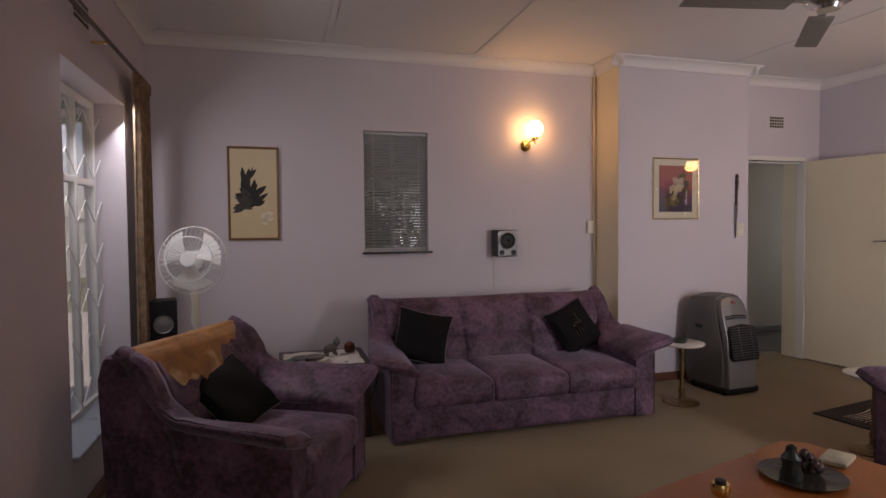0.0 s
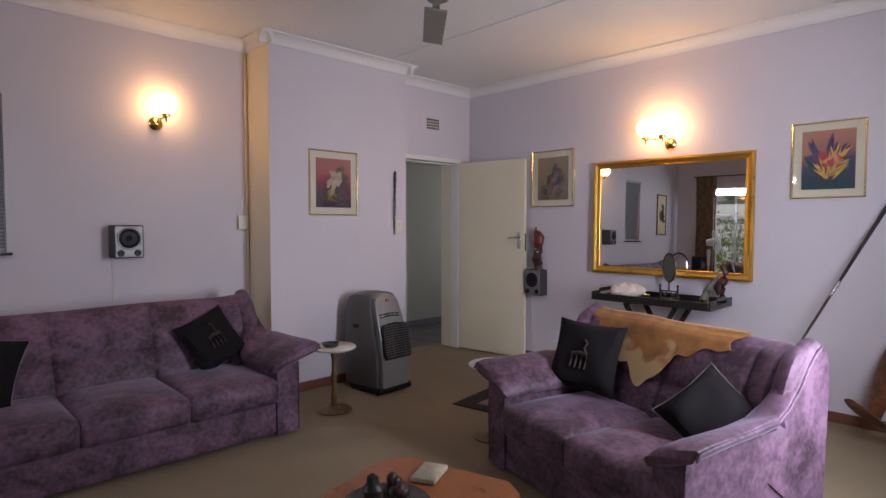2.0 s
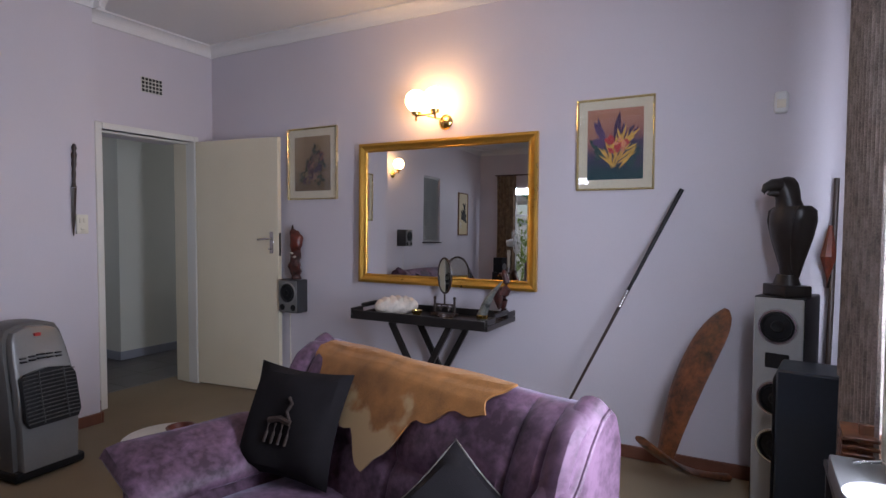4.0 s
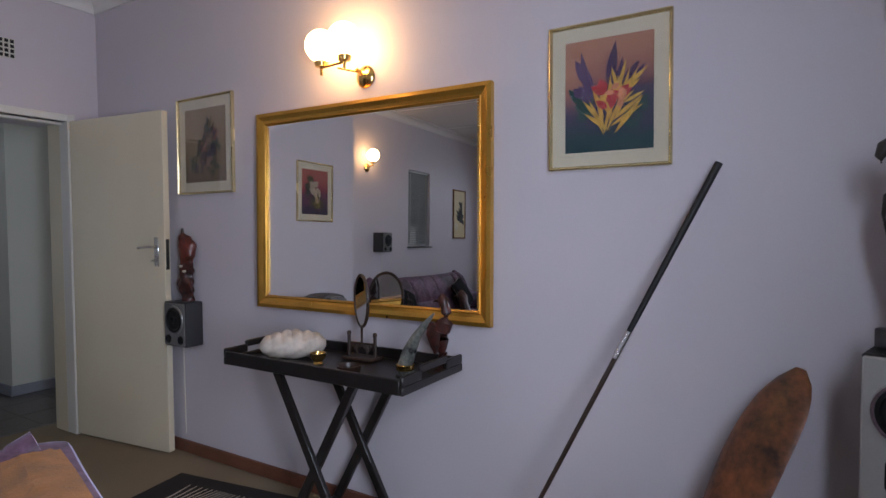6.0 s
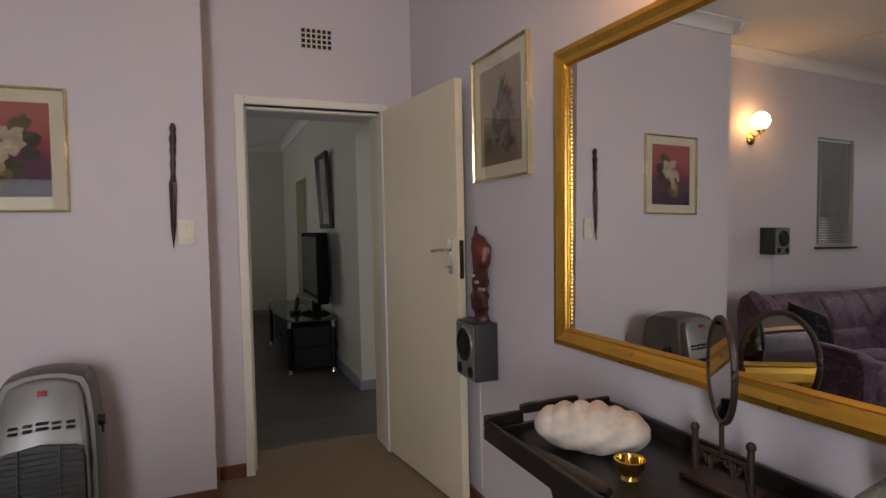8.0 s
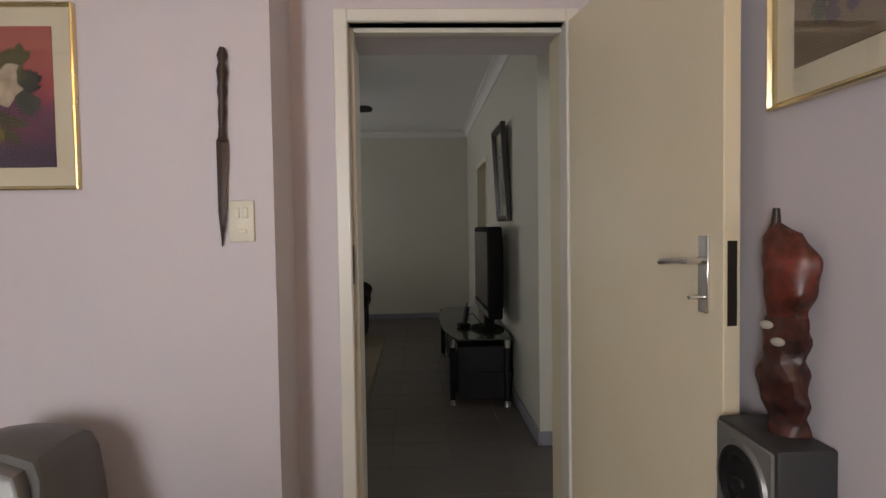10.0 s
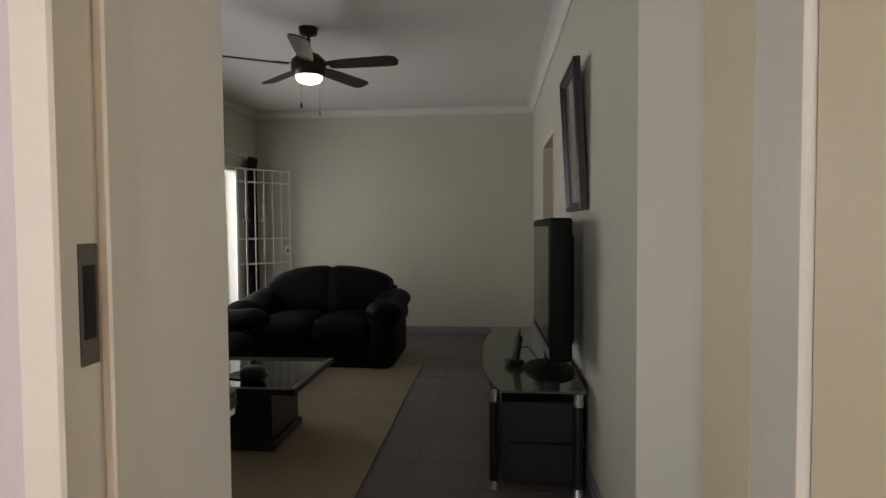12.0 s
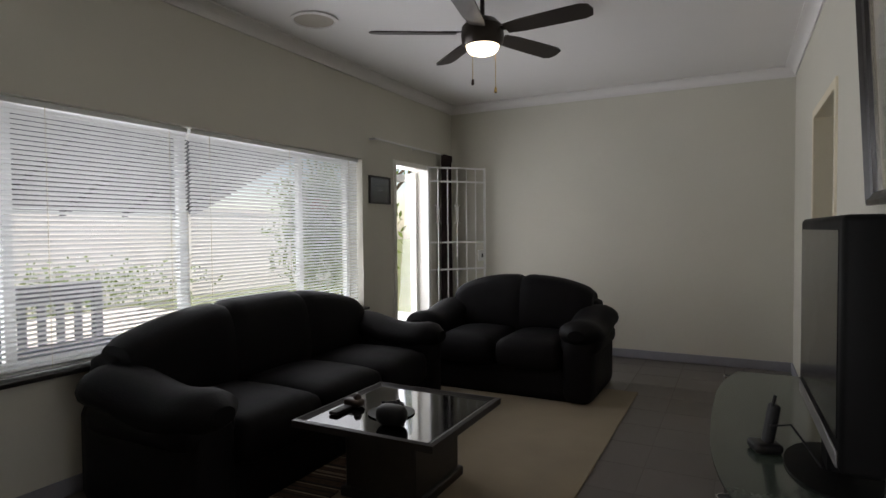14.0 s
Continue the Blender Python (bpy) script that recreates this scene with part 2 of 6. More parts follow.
struct("wall_south_return", wall(B(), "x", 4.7, 4.93, -2.6, 0.67, 0, H1), LILAC, "lilac return wall")
struct("wall_south", wall(B(), "y", -2.6, -2.37, 0.7, 4.7, 0, H1, [(1.3, 3.9, 0.6, 2.2)]), LILAC, "lilac wall with a window")
struct("wall_west", wall(B(), "x", WX - 0.24, WX, -2.6, YS, 0, H1, [(3.80, 4.92, 0.32, 2.19)]), LILAC, "lilac wall with the tall west window")
struct("wall_west_pilaster", box(B(), WX, -2.37, 0, WX + 0.05, 3.3, H1), LILAC, "shallow lilac pilaster")

struct("floor_tv_room_base", box(B(), 3.6, YI - 0.02, -0.12, 9.6, YF + 0.2, -0.0015), GROUT, "pale grout bed of the tiled floor", "floor")
struct("ceiling_passage", box(B(), 7.065, YE, H2, 9.6, YI, H2 + 0.1), CEIL, "white ceiling strip over the passage", "ceiling")
struct("floor_passage_edge", box(B(), 7.6, YE, -0.12, 9.6, YI - 0.02, -0.002), TILE, "grey tiles along the passage wall", "floor")
struct("ceiling_tv_room", box(B(), 3.6, YI, H2, 9.6, YF + 0.2, H2 + 0.1), CEIL, "white ceiling of the tv room", "ceiling")
struct("wall_tv_south", wall(B(), "y", YS + 0.232, YI, 3.64, 6.10, 0, H2), CREAM, "pale wall beside the door opening")
struct("wall_tv_south_skin", wall(B(), "y", YI, YI + 0.004, 6.10, 6.295, 0, H2), CREAM, "pale plaster beside the door opening")
struct("wall_tv_south_head", wall(B(), "y", YI, YI + 0.004, 6.295, 7.065, 2.03, H2), CREAM, "pale plaster above the door opening")
struct("wall_tv_window", wall(B(), "x", XW - 0.23, XW, 5.8, YF, 0, H2, [(6.5, 9.88, 0.62, 1.92), (10.38, 11.13, 0, 1.97)]), CREAM, "pale wall with the long window and garden door")
struct("wall_tv_far", wall(B(), "y", YF, YF + 0.2, 3.6, 7.6, 0, H2), CREAM, "pale far wall of the tv room")
struct("wall_tv_east", wall(B(), "x", XT, XT + 0.2, 6.77, YF, 0, H2, [(9.3, 10.2, 0, 2.0)]), CREAM, "pale wall behind the television")
struct("wall_passage_north", wall(B(), "y", 6.77, 6.97, XT + 0.2, 9.6, 0, H2), CREAM, "pale passage wall")
struct("wall_passage_south", wall(B(), "y", YE - 0.2, YE, XM + 0.23, 9.6, 0, H2), CREAM, "pale passage wall")
struct("wall_passage_end", wall(B(), "x", 9.5, 9.7, 5.4, YF + 0.2, 0, H2, [(5.9, 6.7, 0.95, 2.05)]), CREAM, "pale passage end wall")


def cornice(name, axis, at, a0, a1, h, side, size=0.085, c=CEIL):
    """Coved plaster moulding under the ceiling; side is the way it looks."""
    pts = [(0.0, 0.0), (0.0, -size), (0.012, -size)]
    pts += [(0.012 + (size - 0.012) * (1 - math.cos(t)), -size + 0.012 + (size - 0.024) * math.sin(t)) for t in [k * math.pi / 12 for k in range(7)]]
    pts += [(size, 0.0)]
    bm = B()
    for u in (a0, a1):
        for p, q in pts:
            bm.verts.new((u, at + side * p, h + q - 0.002) if axis == "y" else (at + side * p, u, h + q - 0.002))
    bm.verts.ensure_lookup_table()
    n = len(pts)
    bm.faces.new(bm.verts[:n])
    bm.faces.new(bm.verts[n:])
    for k in range(n):
        bm.faces.new((bm.verts[k], bm.verts[(k + 1) % n], bm.verts[n + (k + 1) % n], bm.verts[n + k]))
    struct(name, bm, c, "white coved plaster cornice", "cornice")


cornice("cornice_sofa_wall", "y", YS - 0.002, WX, 4.72, H1, -1)
cornice("cornice_pier", "y", Y2 - 0.002, 4.64, 6.18, H1, -1)
cornice("cornice_pier_west", "x", 4.718, Y2 - 0.08, YS, H1, -1)
cornice("cornice_pier_east", "x", 6.102, Y2 - 0.08, YD, H1, 1)
cornice("cornice_door_wall", "y", YD - 0.002, 6.10, XM, H1, -1)
cornice("cornice_east", "x", XM - 0.002, 0.9, YD, H1, -1)
cornice("cornice_south_east", "y", 0.902, 4.62, XM, H1, 1)
cornice("cornice_west", "x", WX + 0.002, 3.3, YS, H1, 1)
cornice("cornice_tv_window", "x", XW + 0.002, YI, YF, H2, 1)
cornice("cornice_tv_far", "y", YF - 0.002, XW, XT, H2, -1)
cornice("cornice_tv_east", "x", XT - 0.002, 6.77, YF, H2, -1)


def skirting(name, axis, at, a0, a1, side, c, h=0.075, d=0.016):
    bm = B()
    if axis == "y":
        box(bm, a0, min(at, at + side * d), 0.001, a1, max(at, at + side * d), h, 0.004)
    else:
        box(bm, min(at, at + side * d), a0, 0.001, max(at, at + side * d), a1, h, 0.004)
    struct(name, bm, c, name.replace("_", " "), "skirting")


skirting("baseboard_sofa_wall", "y", YS, WX, 4.72, -1, SKIRT)
skirting("baseboard_pier", "y", Y2, 4.72, 6.10, -1, SKIRT)
skirting("baseboard_pier_side", "x", 6.10, Y2 - 0.016, YD, 1, SKIRT)
skirting("baseboard_door_wall", "y", YD, 6.117, 6.28, -1, SKIRT)
skirting("baseboard_east", "x", XM, 0.9, YD, -1, SKIRT)
skirting("baseboard_south_east", "y", 0.9, 4.7, XM - 0.017, 1, SKIRT)
skirting("baseboard_west", "x", WX, 3.3, YS - 0.017, 1, SKIRT)
skirting("baseboard_tv_window", "x", XW, YI, 10.30, 1, GREYSKIRT, 0.085)
skirting("baseboard_tv_far", "y", YF, XW, XT, -1, GREYSKIRT, 0.085)
skirting("baseboard_tv_east", "x", XT, 6.753, 9.24, -1, GREYSKIRT, 0.085)
skirting("baseboard_tv_east_far", "x", XT, 10.27, YF - 0.017, -1, GREYSKIRT, 0.085)
skirting("baseboard_tv_wall_end", "y", 6.77, XT, 9.5, -1, GREYSKIRT, 0.085)
for i, x in enumerate((1.05, 2.27, 3.51, 5.85)):
    struct("ceiling_batten_%d" % (i + 1), box(B(), x - 0.02, -2.3, H1 - 0.009, x + 0.02, YS - 0.1 if x < 4.7 else 5.05, H1 - 0.001, 0.003), CEIL, "white cover strip between ceiling boards", "batten")

# ---- soft furnishing helpers ----
def pad(bm, x0, y0, z0, x1, y1, z1, r=0.05, puff=0.0, cuts=7, m=I4, sag=0.0):
    """Upholstered block: rounded edges, crowned top."""
    c = Vector(((x0 + x1) / 2, (y0 + y1) / 2, (z0 + z1) / 2))
    h = Vector(((x1 - x0) / 2, (y1 - y0) / 2, (z1 - z0) / 2))
    r = min(r, *h)
    t = bmesh.new()
    bmesh.ops.create_cube(t, size=2.0)
    bmesh.ops.subdivide_edges(t, edges=t.edges[:], cuts=cuts, use_grid_fill=True)
    for v in t.verts:
        p = Vector([math.sin(k * math.pi / 2) for k in v.co])
        q = Vector((p.x * h.x, p.y * h.y, p.z * h.z))
        inner = Vector([max(-(h[k] - r), min(h[k] - r, q[k])) for k in range(3)])
        d = q - inner
        if d.length > 1e-6:
            q = inner + d.normalized() * min(r, max(d.length, r * 0.999))
        lift = puff * max(0, 1 - p.x ** 2) * max(0, 1 - p.y ** 2) * (1 if v.co.z > 0 else 0.2)
        q.z += lift - sag * (1 - p.x ** 2)
        v.co = m @ (c + q)
    me = bpy.data.meshes.new("tmp")
    t.to_mesh(me)
    t.free()
    bm.from_mesh(me)
    bpy.data.meshes.remove(me)
    return bm


def throw_cushion(bm, w, t, m):
    """Square scatter cushion with drawn-out corners."""
    n = 12
    for side in (1, -1):
        g = []
        for i in range(n + 1):
            row = []
            for j in range(n + 1):
                u, v = 2 * i / n - 1, 2 * j / n - 1
                k = 1 - 0.09 * ((1 - u * u) * abs(v) ** 3 + (1 - v * v) * abs(u) ** 3)
                th = t / 2 * (max(0, 1 - u ** 4) * max(0, 1 - v ** 4)) ** 0.5 * (1 + 0.10 * math.sin(5 * u + 3 * v))
                row.append(bm.verts.new(m @ Vector((u * w / 2 * k, side * th, v * w / 2 * k + w / 2))))
            g.append(row)
        for i in range(n):
            for j in range(n):
                f = (g[i][j], g[i + 1][j], g[i + 1][j + 1], g[i][j + 1])
                bm.faces.new(f if side < 0 else tuple(reversed(f)))
    bmesh.ops.remove_doubles(bm, verts=bm.verts, dist=1e-4)
    return bm


def cushion_thing(m, w, label, piping=False, emblem=False):
    e = thing("throw_cushion", m, label, "cushion")
    part("cover", throw_cushion(B(), w, 0.13, I4), BLACKCLOTH, e)
    if piping:
        pts = []
        for a in range(33):
            t = a / 32 * 4
            s, f = int(t) % 4, t - int(t)
            c = [(-1, -1), (1, -1), (1, 1), (-1, 1), (-1, -1)]
            u = c[s][0] + (c[s + 1][0] - c[s][0]) * f
            v = c[s][1] + (c[s + 1][1] - c[s][1]) * f
            k = 1 - 0.09 * ((1 - u * u) * abs(v) ** 3 + (1 - v * v) * abs(u) ** 3)
            pts.append((u * w / 2 * k, 0.0, v * w / 2 * k + w / 2))
        part("piping", tube(B(), pts, 0.0035, 6), mat("silver_piping", (0.22, 0.2, 0.18), 0.4, metal=0.5), e, "thin silver piping")
    if emblem:
        thread = mat("dull_gold_thread", (0.028, 0.015, 0.010), 0.7, var=0.5, scale=60)
        for k in range(4):
            x = -0.052 + k * 0.029
            part("stitched_leg", tube(B(), [(x, -0.071, 0.12), (x + 0.003, -0.073, 0.155), (x + 0.001, -0.072, 0.19)], 0.0055, 6), thread, e, "dull gold embroidery")
        part("stitched_body", tube(B(), [(-0.055, -0.072, 0.195), (-0.01, -0.073, 0.208), (0.038, -0.073, 0.198)], 0.011, 8), thread, e, "dull gold embroidery")
        part("stitched_neck", tube(B(), [(0.03, -0.073, 0.205), (0.012, -0.074, 0.235), (0.024, -0.074, 0.265), (0.006, -0.074, 0.285)], 0.007, 8), thread, e, "dull gold embroidery")
    return e


def velour(name, col, dark):
    """Crushed velour: brushed patches over a fine nap."""
    m = mat(name, col, 0.62, var=0.3, scale=5.5, bump=0.3, fine=38, dark=dark)
    b = m.node_tree.nodes["Principled BSDF"]
    b.inputs["Sheen Weight"].default_value = 0.4
    b.inputs["Sheen Roughness"].default_value = 0.35
    b.inputs["Sheen Tint"].default_value = (0.62, 0.60, 0.78, 1)
    for n in m.node_tree.nodes:
        if n.type == "TEX_NOISE" and n.inputs["Scale"].default_value == 5.5:
            n.inputs["Distortion"].default_value = 0.7
            n.inputs["Roughness"].default_value = 0.55
        if n.type == "VALTORGB":
            n.color_ramp.elements[0].position, n.color_ramp.elements[1].position = 0.40, 0.63
    return m


VELOUR = velour("purple_crushed_velour", (0.160, 0.085, 0.135), (0.044, 0.019, 0.032))
BLACKCLOTH = mat("black_cotton", (0.009, 0.007, 0.008), 0.85, var=0.3, scale=20, bump=0.3, fine=300, spec=0.2)
LEATHER = mat("black_leather", (0.006, 0.0052, 0.006), 0.6, var=0.25, scale=7, bump=0.25, fine=110, spec=0.1)


def back_profile(s):
    """Line of a reclined back from the seat up over the rolled top: s from 0 to 1."""
    pts = [(0.10, 0.34), (0.17, 0.52), (0.245, 0.68), (0.31, 0.80), (0.36, 0.845), (0.425, 0.83), (0.455, 0.74), (0.44, 0.45), (0.42, 0.05)]
    k = s * (len(pts) - 1)
    i = min(int(k), len(pts) - 2)
    f = k - i
    return tuple(pts[i][j] + (pts[i + 1][j] - pts[i][j]) * f for j in (0, 1))


def fold(d, w):
    """Soft crease of half width w at distance d."""
    return math.exp(-(d / w) ** 2)


def velour_sofa(m, W, n, label, over=0.13):
    """Sofa with a wide reclined back drawn forward into pleated wings, soft seat pads and arms that flare outwards."""
    e = thing("sofa" if n > 1 else "armchair", m, label, "sofa" if n > 1 else "armchair", "purple velour suite")
    inn = W / 2 - 0.15
    part("base", pad(B(), -W / 2 + 0.05, -0.425, 0.02, W / 2 - 0.05, 0.40, 0.255, 0.02), VELOUR, e)
    step = 2 * inn / n
    for k in range(n):
        c0, c1 = -inn + k * step - 0.012, -inn + (k + 1) * step + 0.012
        part("seat_cushion", pad(B(), c0, -0.47, 0.215, c1, 0.2, 0.39, 0.055, 0.028, 9), VELOUR, e)
    hw = W / 2 + 0.01
    nx = 22 * n + 26
    rings = []
    for i in range(nx + 1):
        u = -hw + 2 * hw * i / nx
        d = hw - abs(u)
        end = min(1.0, d / 0.035) ** 0.5
        wing = max(0.0, 1 - d / 0.24) ** 1.5
        crease = 0.020 * fold(d - 0.21, 0.012) + 0.024 * fold(d - 0.10, 0.010)
        for k in range(1, 2 * n):
            crease += (0.016 if k % 2 == 0 else 0.006) * fold(u + inn - k * step / 2, 0.012)
        ring = []
        for j in range(40):
            t = j / 39
            y, z = back_profile(t)
            f = max(0.0, min(1.0, (0.56 - t) / 0.06))
            waist = 0.022 * fold(t - 0.155, 0.02)
            gather = 0.004 * math.sin(34 * u + 2 * math.sin(5 * u)) * fold(t - 0.19, 0.05) + 0.005 * math.sin(8 * u + 9 * t)
            puff = 0.040 * math.sin(math.pi * min(1, max(0, (t - 0.03) / 0.52)))
            dy = (crease + waist + gather - puff + 0.035 * (1 - end)) * f - 0.075 * wing * f
            dz = -0.022 * (1 - end) + 0.016 * wing * (1 if z > 0.7 else 0) + 0.003 * math.sin(6 * u)
            ring.append(Vector((u, y + dy, z + dz)))
        rings.append(ring)
    part("backrest", loft(B(), rings), VELOUR, e)
    # arm pads run forward from the wing of the back, leaning outwards
    way = [(-0.475, 0.50), (-0.46, 0.505), (-0.43, 0.51), (-0.34, 0.515), (-0.24, 0.518), (-0.12, 0.52), (0.0, 0.525), (0.08, 0.545), (0.15, 0.605), (0.215, 0.69), (0.275, 0.775), (0.33, 0.835), (0.365, 0.85)]
    for sx in (-1, 1):
        rings, seam = [], []
        for i, (y, z) in enumerate(way):
            (ya, za), (yb, zb) = way[max(0, i - 1)], way[min(len(way) - 1, i + 1)]
            tl = math.hypot(yb - ya, zb - za)
            ny, nz = -(zb - za) / tl, (yb - ya) / tl
            rise = min(1.0, max(0.0, (i - 6) / 3.0))
            cap = (0.30, 0.75, 0.95)[i] if i < 3 else 1.0
            xi = W / 2 - 0.19 + 0.12 * rise
            xo = W / 2 + over * (1 - rise) * (0.45 + 0.55 * min(1, max(0, (0.1 - y) / 0.5))) + 0.022 * rise
            lean = (0.065 - 0.02 * (i == 0)) * (1 - rise)
            thick = (0.046 - 0.012 * rise) * cap
            sec = []
            for j in range(20):
                a = 2 * math.pi * j / 20
                p, q = math.copysign(abs(math.cos(a)) ** 0.7, math.cos(a)), math.copysign(abs(math.sin(a)) ** 0.75, math.sin(a))
                x = (xi + xo) / 2 + (xo - xi) / 2 * p * (0.9 + 0.1 * cap)
                h = lean * p + thick * q * (1 - 0.25 * max(0, p)) + 0.004 * math.sin(3 * a + 11 * y)
                sec.append(Vector((sx * x, y + ny * h, z + nz * h)))
            rings.append(sec)
            seam.append((sx * (xo + 0.001), y + ny * lean, z + nz * lean))
        arm = part("armrest", loft(B(), rings), VELOUR, e)
        x0, x1 = sx * (W / 2 - 0.155), sx * W / 2
        part("arm_panel", prism(B(), [(x0, 0.02), (x1, 0.02), (x1, 0.53), (x0, 0.46)], -0.44, 0.40), VELOUR, arm, smooth=False)
        part("piping", tube(B(), seam, 0.007, 6), VELOUR, arm)
        post = sx * (W / 2 - 0.004)
        part("front_seam", tube(B(), [(post, -0.441, 0.03), (post, -0.443, 0.25), (post, -0.441, 0.47)], 0.005, 6), VELOUR, arm)
    return e


def hide(name, m, u0, u1, s0, s1, label, seed):
    """Animal skin laid over the back of a seat, with a ragged edge."""
    e = thing(name, m, label, "hide throw")
    rnd = random.Random(seed)
    ph = [rnd.uniform(0, 6) for _ in range(4)]
    knots = [(0.0, 0.35), (0.08, 0.28), (0.2, 0.22), (0.42, 0.20), (0.50, 0.13), (0.55, 0.09), (0.62, 0.16), (0.72, 0.27), (1.0, 0.34)]

    def fn(u, v):
        k = max(j for j in range(len(knots) - 1) if knots[j][0] <= u + 1e-6)
        (a, sa), (b, sb) = knots[k], knots[k + 1]
        low = sa + (sb - sa) * (u - a) / (b - a) + 0.014 * math.sin(19 * u + ph[1]) + 0.010 * math.sin(43 * u + ph[2]) + (s0 - 0.12)
        s = max(0.02, low) + (s1 - max(0.02, low)) * v
        y, z = back_profile(s)
        lift = 0.034 if s < 0.5 else 0.012
        edge = 0.03 * math.sin(7 * v + ph[3])
        return Vector((u0 + (u1 - u0) * u + edge, y - lift - (0.012 if s < 0.45 else 0), z + 0.016 + 0.004 * math.sin(11 * u + 5 * v)))
    part("skin", sheet(B(), fn, 48, 26, 0.006), HIDE, e)
    return e


def hide_mat():
    m = mat("brown_and_cream_hide", (0.36, 0.15, 0.036), 0.6, var=0.4, scale=14, bump=0.3, fine=260)
    nt = m.node_tree
    b = nt.nodes["Principled BSDF"]
    tc = nt.nodes.new("ShaderNodeTexCoord")
    sep = nt.nodes.new("ShaderNodeSeparateXYZ")
    nz = nt.nodes.new("ShaderNodeTexNoise")
    nz.inputs["Scale"].default_value = 5
    nz.inputs["Detail"].default_value = 4
    def op(kind, x, y, clamp=False):
        n = nt.nodes.new("ShaderNodeMath")
        n.operation, n.use_clamp = kind, clamp
        for k, q in enumerate((x, y)):
            if isinstance(q, (int, float)):
                n.inputs[k].default_value = q
            else:
                nt.links.new(q, n.inputs[k])
        return n.outputs[0]

    nt.links.new(tc.outputs["Object"], sep.inputs[0])
    nt.links.new(tc.outputs["Object"], nz.inputs[0])
    wob = op("MULTIPLY", op("SUBTRACT", nz.outputs[0], 0.5), 0.5)
    low = op("MULTIPLY", op("SUBTRACT", 0.735, op("ADD", sep.outputs[2], wob)), 28, True)
    side = op("MULTIPLY", op("SUBTRACT", 0.25, op("ABSOLUTE", op("ADD", op("ADD", sep.outputs[0], wob), 0.20), 0)), 22, True)
    mx = nt.nodes.new("ShaderNodeMix")
    mx.data_type = "RGBA"
    mx.inputs[7].default_value = (0.50, 0.34, 0.17, 1)
    nt.links.new(op("MULTIPLY", low, side), mx.inputs[0])
    old = b.inputs["Base Color"].links[0].from_socket
    nt.links.new(old, mx.inputs[6])
    nt.links.new(mx.outputs[2], b.inputs["Base Color"])
    b.inputs["Sheen Weight"].default_value = 0.08
    return m


HIDE = hide_mat()

# ---- lounge: seating ----
S1 = pose(3.52, 4.79, 0)
velour_sofa(S1, 1.94, 3, "long three-seat sofa in worn purple crushed velour against the wall")
S2 = pose(5.258, 2.39, 0, 0, 0, -106)
velour_sofa(S2, 1.33, 2, "two-seat sofa in purple crushed velour with a hide on its back", 0.08)
S3 = pose(1.73, 3.83, 0, 0, 0, 63)
velour_sofa(S3, 0.92, 1, "purple crushed velour armchair beside the west window")
hide("hide_throw", S2, -0.60, 0.36, 0.12, 0.60, "brown and cream animal hide draped over the sofa back", 3)
hide("hide_throw", S3, -0.42, 0.36, 0.15, 0.62, "brown and cream animal hide draped over the armchair back", 8)
cushion_thing(S1 @ pose(-0.70, -0.02, 0.42, -28, 12, -14), 0.40, "black cotton cushion leaning on the long sofa", True)
cushion_thing(S1 @ pose(0.70, 0.03, 0.43, -30, -20, 12), 0.38, "black cotton cushion with faint gold emblem on the long sofa", False, True)
cushion_thing(S2 @ pose(-0.40, -0.02, 0.43, -24, 3, 24), 0.41, "black cotton cushion with gold emblem on the small sofa", False, True)
cushion_thing(S2 @ pose(0.37, -0.10, 0.42, -46, 36, 12), 0.36, "slumped black cotton cushion with silver piping on the small sofa", True)
cushion_thing(S3 @ pose(0.04, -0.03, 0.41, -44, -14, -8), 0.38, "black cotton cushion with silver piping in the armchair", True)

# ---- lounge: things on the walls ----
def rect_ring(bm, w, h, band, d, z=0.0, bev=0.004):
    """Picture frame in the xz plane, centred, facing -y."""
    prof = [(0, 0.0), (0, -d), (band * 0.35, -d * 1.15), (band * 0.7, -d * 0.75), (band, -d * 0.6), (band, 0.0)]
    rings = []
    for sx, sz in ((-1, -1), (1, -1), (1, 1), (-1, 1), (-1, -1)):
        rings.append([Vector((sx * (w / 2 - p), q, sz * (h / 2 - p))) for p, q in prof])
    vs = [[bm.verts.new(p) for p in r] for r in rings[:4]]
    n = len(prof)
    for i in range(4):
        a, b = vs[i], vs[(i + 1) % 4]
        for k in range(n):
            bm.faces.new((a[k], a[(k + 1) % n], b[(k + 1) % n], b[k]))
    return bm


def leaf_flat(bm, x, z, length, width, ang, y, n=6):
    """Flat pointed petal."""
    c, s = math.cos(ang), math.sin(ang)
    pts = [(length * k / n, width * math.sin(math.pi * k / n) * (1 - 0.3 * k / n)) for k in range(n + 1)]
    pts += [(length * k / n, -width * math.sin(math.pi * k / n) * (1 - 0.3 * k / n)) for k in range(n - 1, 0, -1)]
    bm.faces.new([bm.verts.new((x + c * p - s * q, y, z + s * p + c * q)) for p, q in pts])


